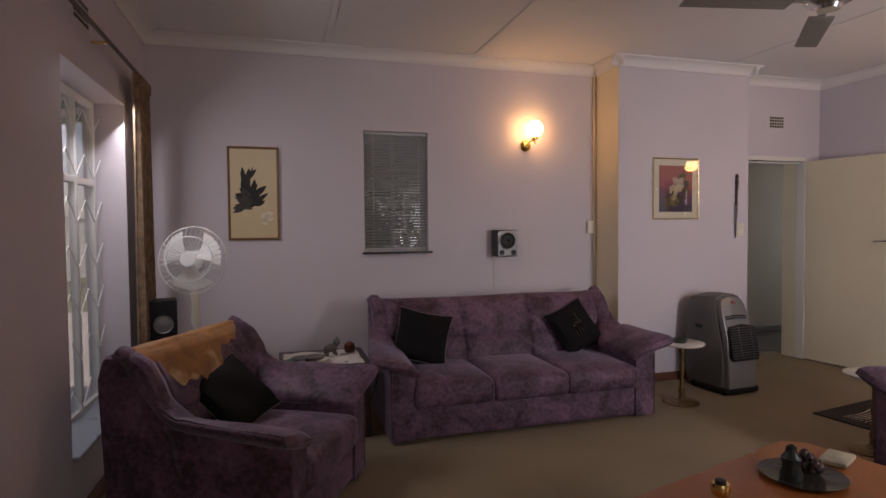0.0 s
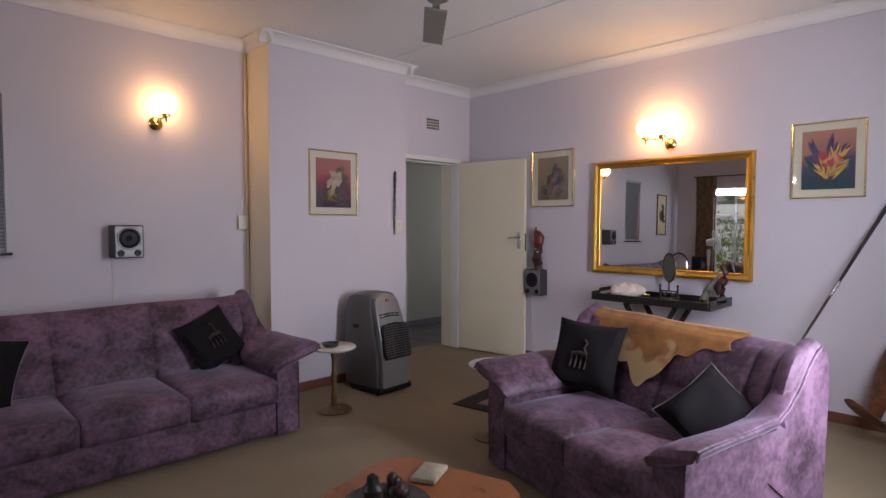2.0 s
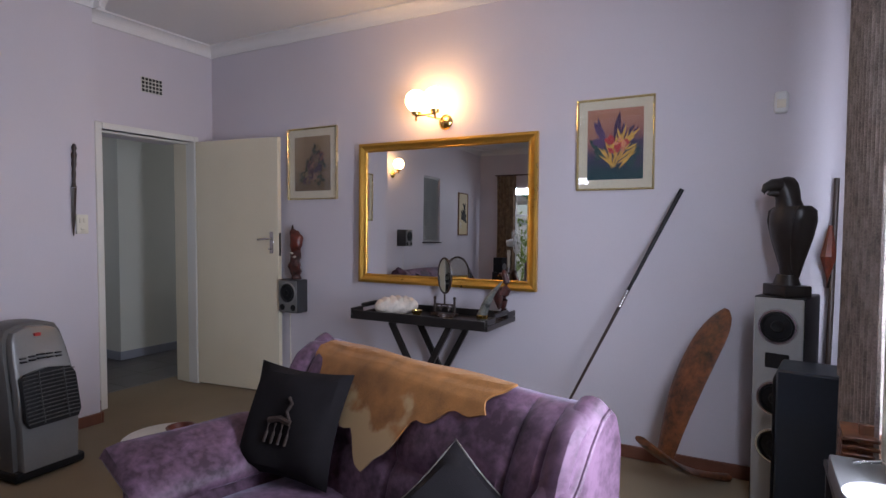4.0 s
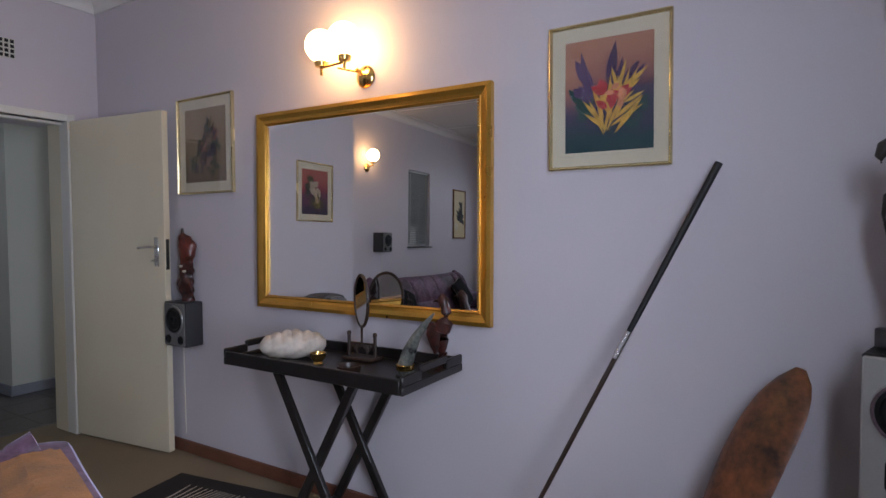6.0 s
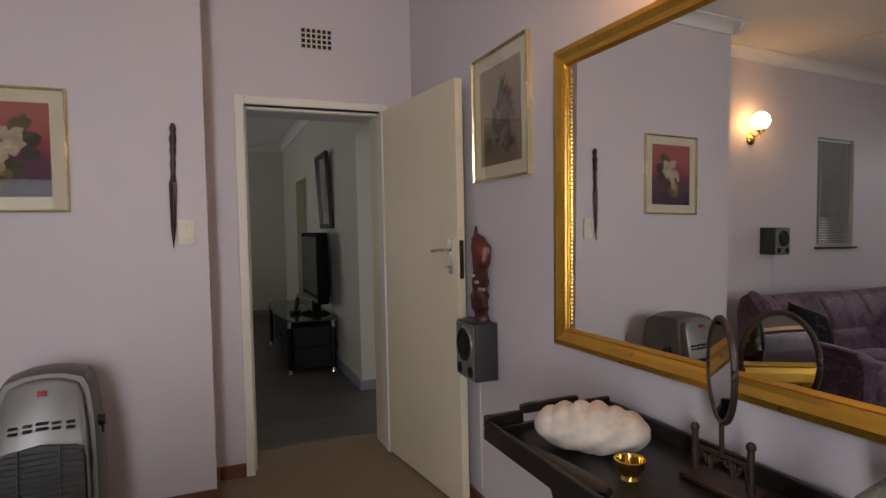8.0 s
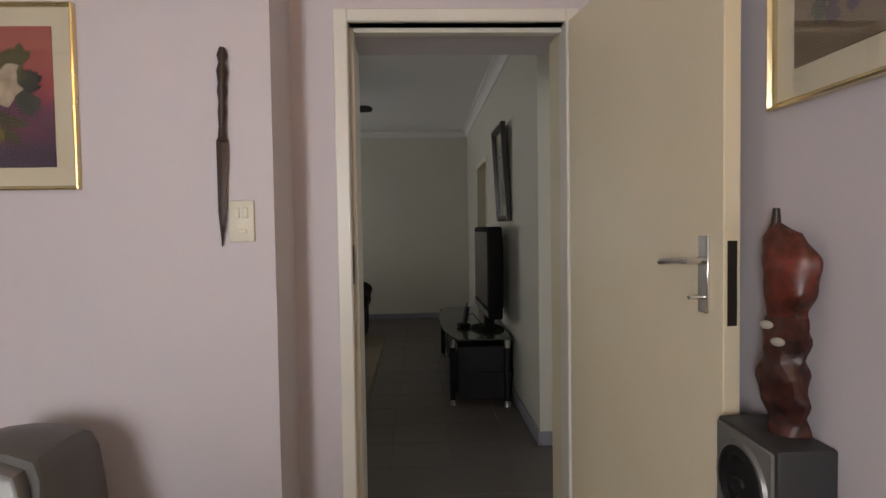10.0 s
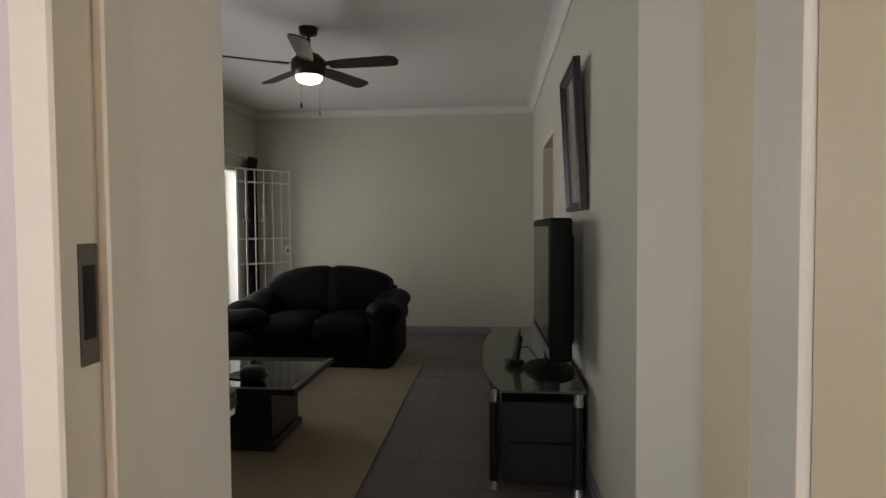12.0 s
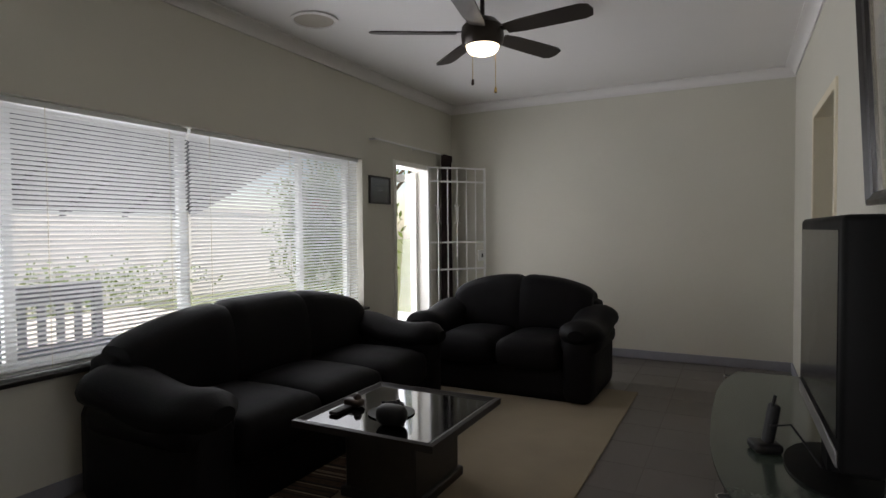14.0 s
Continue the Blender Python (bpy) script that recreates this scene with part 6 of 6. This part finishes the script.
lf.parent = e
tagged(part("paving", box(B(), -3.2, 5.7, -0.12, XW - 0.23, 12.4, -0.06), mat("pale_concrete_paving", (0.58, 0.56, 0.52), 0.9, var=0.15, scale=1.5)), "pale concrete paving outside the tv room", "paving", kind="structure")
tagged(part("veranda_floor", box(B(), -2.6, 1.0, -0.12, 0.70, 5.5, -0.05), mat("grey_veranda_slab", (0.5, 0.49, 0.47), 0.8, var=0.15, scale=2)), "grey veranda floor outside the lounge", "paving", kind="structure")
# veranda roof with beams outside the tv room
e = thing("veranda_roof", I4, "grey lean-to veranda roof on white posts outside the window", "roof")
RY = (5.7, 10.3)
bm = prism(B(), [(1.25, 1.50), (XW - 0.24, 2.40), (XW - 0.24, 2.48), (1.25, 1.58)], *RY)
part("roof_sheet", bm, mat("grey_roof_sheet", (0.11, 0.12, 0.135), 0.6, var=0.15, scale=2), e)
for k in range(8):
    y = 5.8 + k * 0.6
    part("rafter", prism(B(), [(1.25, 1.45), (XW - 0.24, 2.35), (XW - 0.24, 2.41), (1.25, 1.51)], y, y + 0.05), mat("grey_timber", (0.12, 0.12, 0.13), 0.7, var=0.15), e)
for y in (5.9, 10.05):
    part("post", box(B(), 1.27, y - 0.05, -0.06, 1.37, y + 0.05, 1.52, 0.004), WHITE, e)
e = thing("garden_bench", pose(2.0, 8.2, -0.06, 0, 0, 90), "grey wooden bench on the paving outside", "bench")
BENCH = mat("weathered_grey_timber", (0.26, 0.27, 0.29), 0.75, var=0.2, scale=6)
for k in range(3):
    part("seat_slat", box(B(), -0.65, -0.2 + k * 0.14, 0.42, 0.65, -0.08 + k * 0.14, 0.445, 0.004), BENCH, e)
part("back_rail", box(B(), -0.65, 0.22, 0.78, 0.65, 0.25, 0.92, 0.005), BENCH, e)
for k in range(9):
    part("back_slat", box(B(), -0.6 + k * 0.145, 0.225, 0.44, -0.54 + k * 0.145, 0.245, 0.78), BENCH, e)
for sx in (-0.6, 0.6):
    for y in (-0.18, 0.22):
        part("leg", box(B(), sx - 0.035, y - 0.03, 0, sx + 0.035, y + 0.03, 0.42 if y < 0 else 0.9, 0.004), BENCH, e)
# green and white awning over the west veranda, with an added bright backdrop beyond
see_light(mat("green_sheet", (0.06, 0.20, 0.13), 0.5), (0.10, 0.34, 0.22), 0.5)
see_light(mat("white_sheet", (0.62, 0.64, 0.62), 0.5), (0.6, 0.62, 0.6), 0.5)
e = thing("awning", I4, "green and white corrugated awning over the west veranda", "awning")
for k in range(14):
    y = 2.6 + k * 0.26
    part("awning_sheet", prism(B(), [(-0.9, 2.06), (0.70, 2.36), (0.70, 2.37), (-0.9, 2.07)], y, y + 0.255), MATS["green_sheet" if k % 2 else "white_sheet"], e)
part("fascia", box(B(), -0.94, 2.55, 1.98, -0.9, 6.3, 2.08), WHITE, e)
for y in (2.6, 6.2):
    part("post", box(B(), -0.95, y - 0.04, -0.05, -0.87, y + 0.04, 1.99), WHITE, e)
# unseen roof, added so that no sun falls through the south windows
e = thing("south_veranda_roof", I4, "unseen pale roof added to keep sun out of the south windows", "roof")
part("roof_sheet", prism(B(), [(0.5, 2.5), (8.5, 2.5), (8.5, 2.54), (0.5, 2.54)], -5.6, -2.62), mat("pale_roof_sheet", (0.5, 0.5, 0.48), 0.7), e)
part("roof_sheet", prism(B(), [(4.95, 2.5), (8.5, 2.5), (8.5, 2.54), (4.95, 2.54)], -2.6, 0.65), mat("pale_roof_sheet", (0.5, 0.5, 0.48), 0.7), e)
for x in (0.6, 4.5, 8.4):
    part("post", box(B(), x - 0.05, -5.6, -0.12, x + 0.05, -5.5, 2.5), WHITE, e)
# white wall added to make the view through the blinds bright and washed out
e = thing("garden_wall", I4, "white wall added as a bright backdrop across the garden", "wall")
part("panel", box(B(), -4.4, 3.0, -0.12, -4.2, 22.0, 1.75), mat("white_backdrop_paint", (0.72, 0.71, 0.68), 0.8, var=0.08, scale=1.2), e)
part("coping", box(B(), -4.45, 3.0, 1.75, -4.15, 22.0, 1.83, 0.01), mat("pale_concrete_paving", (0.5, 0.5, 0.5)), e)
# unseen window, added as the opening for the passage fill light
pane_window("window_passage", "x", 9.6, 5.9, 6.7, 0.95, 2.05, [6.3], [], "unseen small steel window added at the end of the passage", 0.04)

# ---- tv room ----
def leather_sofa(m, W, n, label):
    """Overstuffed leather sofa with an arched back and rolled double arms."""
    e = thing("leather_sofa", m, label, "sofa", "black leather suite")
    inn = W / 2 - 0.25
    part("base", pad(B(), -W / 2 + 0.08, -0.40, 0.0, W / 2 - 0.08, 0.40, 0.26, 0.05), LEATHER, e)
    step = 2 * inn / n
    for k in range(n):
        part("seat_cushion", pad(B(), -inn + k * step + 0.002, -0.46, 0.22, -inn + (k + 1) * step - 0.002, 0.22, 0.45, 0.08, 0.03), LEATHER, e)
    arch = lambda u: 0.895 - 0.17 * abs(u / (W / 2 - 0.06)) ** 2.6
    for k in range(n):
        a, b_ = -inn - 0.1 + k * (2 * inn + 0.2) / n, -inn - 0.1 + (k + 1) * (2 * inn + 0.2) / n
        rings = []
        for i in range(13):
            f = i / 12
            u = a + (b_ - a) * f
            seam = min(1, min(f, 1 - f) / 0.10) ** 0.5
            top = arch(u) - 0.02 * (1 - seam)
            ring = []
            for j in range(20):
                t = 2 * math.pi * j / 20
                cy, cz = math.cos(t), math.sin(t)
                z = 0.62 + (top - 0.62) * math.copysign(abs(cz) ** 0.6, cz) if cz > 0 else 0.62 + 0.24 * math.copysign(abs(cz) ** 0.6, cz)
                y = 0.27 + 0.10 * (z - 0.4) + (0.15 if cy < 0 else 0.13) * math.copysign(abs(cy) ** 0.7, cy) * (0.86 + 0.14 * seam)
                ring.append(Vector((u, y, z)))
            rings.append(ring)
        part("back_cushion", loft(B(), rings), LEATHER, e)
    part("back_shell", pad(B(), -W / 2 + 0.10, 0.24, 0.05, W / 2 - 0.10, 0.46, 0.70, 0.06), LEATHER, e)
    for sx in (-1, 1):
        rings = []
        for i in range(13):
            f = i / 12
            y = 0.36 - 0.84 * f
            cap = min(1, min(f + 0.05, 1.02 - f) / 0.14) ** 0.5
            cz0 = 0.555 - 0.055 * f + 0.02 * math.sin(2.5 * math.pi * f)
            rings.append([Vector((sx * (W / 2 - 0.115 + 0.165 * cap * math.cos(t)), y, cz0 + 0.105 * cap * math.sin(t))) for t in [2 * math.pi * k / 16 for k in range(16)]])
        arm = part("arm_roll", loft(B(), rings), LEATHER, e)
        part("arm_panel", pad(B(), sx * (W / 2 - 0.125) - 0.12, -0.445, 0.0, sx * (W / 2 - 0.125) + 0.12, 0.40, 0.52, 0.09), LEATHER, arm)
        part("arm_pleat", pad(B(), sx * (W / 2 - 0.115) - 0.15, -0.43, 0.36, sx * (W / 2 - 0.115) + 0.15, 0.30, 0.53, 0.085), LEATHER, arm)
    return e


leather_sofa(pose(4.42, 8.40, 0, 0, 0, 90), 2.20, 3, "black leather three-seat sofa below the long window")
leather_sofa(pose(5.12, 10.25, 0), 1.54, 2, "black leather two-seat sofa facing the coffee table")
RUGT = mat("beige_wool_rug", (0.27, 0.22, 0.155), 0.95, var=0.12, scale=3, bump=0.5, fine=300)
e = thing("area_rug", I4, "plain beige wool rug under the coffee table", "rug")
part("rug_sheet", box(B(), 4.5, 6.95, 0.001, 6.115, 10.36, 0.012, 0.004), RUGT, e)
e = thing("striped_rug", pose(4.80, 8.05, 0.0125, 0, 0, 4), "small woven rug with brown and cream stripes and fringe", "rug")
part("weave", box(B(), -0.26, -0.55, 0.0, 0.26, 0.55, 0.006), mat("brown_weave", (0.09, 0.055, 0.035), 0.95, var=0.5, scale=40, bump=0.6), e)
rnd = random.Random(4)
for c, nm in (((0.40, 0.33, 0.24), "cream_stripe"), ((0.025, 0.02, 0.018), "dark_stripe")):
    bm = B()
    for k in range(22):
        y = -0.53 + 1.05 * rnd.random()
        w = rnd.uniform(0.004, 0.012)
        box(bm, -0.262, y, 0.0005, 0.262, y + w, 0.0068 + 0.0004 * (nm == "dark_stripe"))
    part(nm, bm, mat(nm, c, 0.95), e, smooth=False)

# coffee table, smoked glass in a black frame on a block base
e = thing("coffee_table", pose(5.38, 8.04, 0.012), "black coffee table with a smoked glass top on a block base", "coffee table")
part("top_frame", rect_ring(B(), 0.72, 0.72, 0.05, 0.03), BLACKW, e, smooth=False)
e.children[0].matrix_basis = pose(0, 0, 0.40, -90)
part("top_glass", box(B(), -0.315, -0.315, 0.405, 0.315, 0.315, 0.422, 0.002), mat("smoked_black_glass", (0.006, 0.006, 0.007), 0.05, var=0.0, spec=0.7), e, "smoked black glass", smooth=False)
part("pedestal", box(B(), -0.26, -0.10, 0.0, 0.13, 0.34, 0.40, 0.006), BLACKW, e)
part("plinth", box(B(), -0.28, -0.12, 0.0, 0.15, 0.36, 0.05, 0.006), BLACKW, e)
E2 = pose(5.38, 8.04, 0.435)
e = thing("ashtray", E2 @ pose(-0.0, -0.08, 0), "round black ashtray on the glass table", "ashtray")
part("bowl", lathe(B(), [(0.0, 0.0), (0.05, 0.0), (0.055, 0.05), (0.046, 0.05), (0.042, 0.015), (0.0, 0.015)], 24), BLACKP, e)
for k in range(4):
    part("notch_rest", box(B(), 0.044, -0.008, 0.048, 0.058, 0.008, 0.058, 0.002, 1, Matrix.Rotation(k * PI / 2, 4, "Z")), BLACKP, e)
e = thing("black_tray", E2 @ pose(-0.02, -0.06, -0.0005), "small black tray under the ashtray", "tray")
part("tray", lathe(B(), [(0.0, 0.0), (0.10, 0.0), (0.11, 0.006), (0.10, 0.004), (0.0, 0.0025)], 28), BLACKP, e)
e = thing("dark_jar", E2 @ pose(0.07, -0.20, 0), "dark squat ornament on the glass table", "ornament")
part("body", pad(B(), -0.07, -0.05, 0, 0.07, 0.05, 0.09, 0.04), BLACKP, e)
e = thing("key_bunch", E2 @ pose(-0.24, -0.05, 0), "small dark ornament on the glass table", "ornament")
part("body", pad(B(), -0.05, -0.03, 0, 0.05, 0.03, 0.04, 0.018), DARKWOOD, e)
part("knob", ball(B(), 0.02, (0.02, 0.0, 0.045), n=12), DARKWOOD, e)
part("remote", box(B(), -0.03, -0.16, 0.0, 0.02, -0.04, 0.018, 0.006, 2), BLACKP, e)

# tv stand and television
SG = glass_mat("green_tinted_glass", (0.35, 0.45, 0.38), 0.05)
e = thing("tv_stand", pose(0, 0, 0), "tv stand with a curved green glass top on a black cabinet", "tv stand")
front = lambda y: 6.70 + 0.10 * abs((y - 8.38) / 0.86) ** 3
out = [(front(7.52 + 1.72 * k / 16), 7.52 + 1.72 * k / 16) for k in range(17)]
for nm, z, t, inset, mt in (("glass_top", 0.492, 0.010, 0.0, mat("frosted_green_glass", (0.05, 0.066, 0.055), 0.14, var=0.08, scale=2)), ("lower_shelf", 0.24, 0.008, 0.05, BLACKP)):
    bm = B()
    pts = [(x + inset, y) for x, y in out] + [(7.20, 9.24), (7.20, 7.52)]
    lo = [bm.verts.new((x, y, z)) for x, y in pts]
    hi = [bm.verts.new((x, y, z + t)) for x, y in pts]
    bm.faces.new(list(reversed(lo)))
    bm.faces.new(hi)
    for k in range(len(pts)):
        bm.faces.new((lo[k], lo[(k + 1) % len(pts)], hi[(k + 1) % len(pts)], hi[k]))
    part(nm, bm, mt, e, smooth=False)
part("cabinet", box(B(), 6.80, 7.56, 0.05, 7.19, 9.20, 0.44, 0.006), BLACKP, e)
part("cabinet_door", box(B(), 6.788, 7.62, 0.08, 6.80, 8.37, 0.41, 0.003), BLACKP, e)
part("cabinet_door", box(B(), 6.788, 8.39, 0.08, 6.80, 9.14, 0.41, 0.003), BLACKP, e)
for x, y in ((6.765, 7.60), (6.755, 9.16), (7.16, 7.535), (7.16, 9.22)):
    part("pillar", rod(B(), (x, y, 0.03), (x, y, 0.492), 0.022, n=16), BLACKP, e)
    part("pillar_cap", rod(B(), (x, y, 0.43), (x, y, 0.4915), 0.026, n=16), CHROME, e, "silver spacer")
    part("foot", cyl(B(), 0.03, 0.022, 0.0, 0.04, 16, pose(x, y, 0)), CHROME, e)
TV = pose(7.065, 7.93, 0.502, 0, 0, -89)
TVP = mat("matt_black_case", (0.005, 0.005, 0.005), 0.55, var=0.15, spec=0.08)
e = thing("television", TV, "black flat-screen television on a pedestal", "television")
part("cabinet", box(B(), -0.43, -0.045, 0.14, 0.43, 0.06, 0.815, 0.018, 3), TVP, e)
part("back_bulge", pad(B(), -0.33, 0.05, 0.2, 0.33, 0.085, 0.74, 0.03), TVP, e)
part("screen", box(B(), -0.385, -0.0475, 0.225, 0.385, -0.0445, 0.775), mat("dark_screen", (0.012, 0.012, 0.013), 0.14, var=0.0, spec=0.45), e, "dark switched-off screen", smooth=False)
part("speaker_strip", box(B(), -0.40, -0.05, 0.15, 0.40, -0.044, 0.195, 0.003), GREYP, e, "grey speaker strip")
part("neck", box(B(), -0.07, -0.02, 0.01, 0.07, 0.05, 0.15, 0.01), TVP, e)
part("foot_plate", lathe(B(), [(0.0, 0.0), (0.22, 0.0), (0.22, 0.008), (0.1, 0.02), (0.0, 0.02)], 32, Matrix.Diagonal((1.1, 0.6, 1, 1))), TVP, e)
e = thing("cordless_phone", pose(6.88, 8.02, 0.503, 0, 0, -70), "black cordless telephone standing on its charger", "telephone")
part("charger", pad(B(), -0.045, -0.045, 0, 0.045, 0.05, 0.035, 0.015), BLACKP, e)
part("handset", pad(B(), -0.024, -0.012, 0.02, 0.024, 0.02, 0.17, 0.012, m=pose(0, 0, 0, -10)), BLACKP, e)
part("aerial", rod(B(), (0.012, 0.02, 0.16), (0.012, 0.03, 0.20), 0.006), BLACKP, e)
part("cable", tube(B(), [(0.04, 0.0, 0.1), (0.08, 0.05, 0.12), (0.13, 0.09, 0.05), (0.2, 0.10, 0.006)], 0.004, 6), BLACKP, e)

# pictures and fixtures
framed_picture(pose(XT - 0.028, 7.97, 1.735, 3, 0, -90), 0.54, 0.75, "tall picture in a heavy black frame above the television", BLACKW, 0.045, 0.10,
               [(0.25, 0.25, 0.22), (0.35, 0.35, 0.31)], [((0.10, 0.10, 0.09), 10, 0.05, (0.5, 2.6), 0.0, -0.15, 0.2)], 31, True, 0.035)
framed_picture(pose(XW, 10.14, 1.66, 0, 0, 90), 0.34, 0.25, "small dark seascape in a black frame by the garden door", BLACKW, 0.018, 0.0,
               [(0.04, 0.05, 0.055), (0.14, 0.17, 0.19)], [((0.2, 0.22, 0.23), 4, 0.04, (-0.3, 0.3), -0.1, 0.0, 0.4)], 33)
e = thing("ceiling_fan", pose(5.47, 8.83, 0), "dark bronze ceiling fan with five blades and a lit bowl", "ceiling fan")
BRONZE = mat("dark_bronze", (0.025, 0.018, 0.014), 0.38, metal=0.5, var=0.2)
part("canopy", lathe(B(), [(0.0, H2), (0.07, H2 - 0.001), (0.06, H2 - 0.045), (0.018, H2 - 0.06), (0.0, H2 - 0.06)], 24), BRONZE, e)
part("rod", rod(B(), (0, 0, 2.5), (0, 0, H2 - 0.05), 0.013), BRONZE, e)
part("motor", lathe(B(), [(0.0, 2.52), (0.03, 2.52), (0.08, 2.50), (0.12, 2.46), (0.125, 2.41), (0.12, 2.37), (0.10, 2.35), (0.0, 2.35)], 36), BRONZE, e)
part("light_bowl", lathe(B(), [(0.0, 2.298), (0.04, 2.301), (0.075, 2.314), (0.092, 2.334), (0.096, 2.352), (0.0, 2.352)], 32), glow_mat("lit_frosted_bowl", (1.0, 0.90, 0.68), 4), e, "lit frosted glass bowl")
BLADE = mat("dark_brown_blade", (0.022, 0.015, 0.012), 0.45, var=0.3, scale=6)
for k in range(5):
    a = radians(-6 + 72 * k)
    m = Matrix.Rotation(a, 4, "Z") @ Matrix.Translation((0, 0, 2.425)) @ Matrix.Rotation(radians(-13), 4, "X")
    bm = B()
    pr = [(0.15, 0.045), (0.25, 0.058), (0.45, 0.064), (0.60, 0.066), (0.64, 0.05), (0.655, 0.0)]
    pl = [(x, y) for x, y in pr] + [(x, -y) for x, y in reversed(pr[:-1])]
    lo = [bm.verts.new(m @ Vector((x, y, -0.004))) for x, y in pl]
    hi = [bm.verts.new(m @ Vector((x, y, 0.004))) for x, y in pl]
    bm.faces.new(list(reversed(lo)))
    bm.faces.new(hi)
    for i in range(len(pl)):
        bm.faces.new((lo[i], lo[(i + 1) % len(pl)], hi[(i + 1) % len(pl)], hi[i]))
    bl = part("blade", bm, BLADE, e, smooth=False)
    part("blade_iron", box(B(), 0.09, -0.02, 0.004, 0.24, 0.02, 0.010, 0.002, 1, m), BRONZE, bl)
for x, y, z in ((-0.05, -0.03, 2.16), (0.06, 0.05, 2.12)):
    ch = part("pull_chain", rod(B(), (x, y, z), (x, y, 2.36), 0.0018, n=5), BRASS, e)
    part("pull_knob", lathe(B(), [(0.0, z - 0.035), (0.009, z - 0.03), (0.006, z), (0.0, z + 0.002)], 10, pose(x, y, 0)), DARKWOOD if x < 0 else BRASS, ch)
e = thing("ceiling_speaker", pose(4.29, 8.76, H2), "round flush ceiling loudspeaker", "loudspeaker")
part("rim", lathe(B(), [(0.155, -0.002), (0.16, -0.012), (0.135, -0.016), (0.13, -0.002)], 40), CEIL, e)
part("grille", lathe(B(), [(0.0, -0.010), (0.13, -0.008), (0.13, -0.002), (0.0, -0.002)], 40), mat("speaker_grille_cloth", (0.42, 0.38, 0.32), 0.8, var=0.1, fine=300), e, "beige perforated grille")

# side doorway in the tv wall, with its open door
bm = B()
box(bm, XT - 0.012, 9.25, 0, XT + 0.1, 9.302, 2.05, 0.003)
box(bm, XT - 0.012, 10.198, 0, XT + 0.1, 10.25, 2.05, 0.003)
box(bm, XT - 0.012, 9.302, 1.998, XT + 0.1, 10.198, 2.05, 0.003)
struct("door_frame_3", bm, DOORPAINT, "cream frame of the side doorway", "door frame")
struct("wall_side_room", wall(B(), "x", 8.4, 8.5, 6.97, YF, 0, H2), CREAM, "pale wall of the side room")

# sideboard just inside the doorway
e = thing("sideboard", pose(5.74, 5.945, 0), "narrow orange-brown wooden sideboard with a dark marbled top", "sideboard")
part("body", box(B(), -0.44, -0.115, 0.06, 0.42, 0.105, 0.86, 0.005), ORANGEWOOD, e)
part("plinth", box(B(), -0.42, -0.10, 0.0, 0.40, 0.09, 0.06), DARKWOOD, e)
part("top", box(B(), -0.46, -0.12, 0.872, 0.45, 0.125, 0.92, 0.006), mat("dark_green_marble", (0.05, 0.065, 0.06), 0.25, var=0.9, scale=9, dark=(0.012, 0.016, 0.016)), e, "dark green marbled top")
part("top_edging", box(B(), -0.455, -0.118, 0.86, 0.445, 0.120, 0.8725), mat("white_edging", (0.6, 0.58, 0.54), 0.5), e, "white edging strip")
for k in range(2):
    d_ = part("door_panel", box(B(), -0.42 + k * 0.42, 0.105, 0.10, -0.02 + k * 0.42, 0.118, 0.82, 0.004), ORANGEWOOD, e)
    part("knob", ball(B(), 0.012, (-0.06 + k * 0.12, 0.128, 0.5), n=10), BRASS, d_)
e = thing("wicker_basket", pose(5.60, 5.95, 0.92), "small white wicker basket with a looped handle on the sideboard", "basket")
part("bowl", lathe(B(), [(0.0, 0), (0.06, 0), (0.085, 0.06), (0.08, 0.062), (0.055, 0.008), (0.0, 0.008)], 20), mat("white_wicker", (0.6, 0.54, 0.42), 0.7, var=0.2, scale=40, bump=0.6, fine=90), e)
part("handle", tube(B(), [(0.082 * math.cos(PI * k / 10), 0, 0.06 + 0.09 * math.sin(PI * k / 10)) for k in range(11)], 0.007, 7), MATS["white_wicker"], e)

# ---- floor tiles ----
TS_ = 0.345
tile_me = None
for i in range(17):
    for j in range(17):
        x0, y0 = 6.70 - 9 * TS_ + i * TS_, 5.825 + j * TS_
        if x0 + 0.0025 < XW or (y0 > 6.75 and x0 + TS_ > XT) or y0 + TS_ > YF + 0.05 or x0 + TS_ > 9.5:
            continue
        if tile_me is None:
            ob = part("tile", box(B(), 0.0025, 0.0025, -0.011, TS_ - 0.0025, TS_ - 0.0025, 0.0, 0.0012), TILE, smooth=False)
            tile_me = ob.data
        else:
            ob = new("tile", tile_me)
        ob.parent = bpy.data.objects["floor_tv_room_base"]
        ob.location = (x0, y0, 0)
# cut strips along the walls
bm = B()
box(bm, 3.64, YI - 0.018, -0.011, 9.5, 5.822, 0.0)
struct("floor_tile_cut_strip", bm, TILE, "narrow cut tiles at the doorway", "floor")
struct("floor_tile_cut_east", box(B(), 6.70 + TS_ + 0.0025, 6.17 + 2 * TS_, -0.011, XT, YF, 0.0), TILE, "cut tiles along the tv wall", "floor")
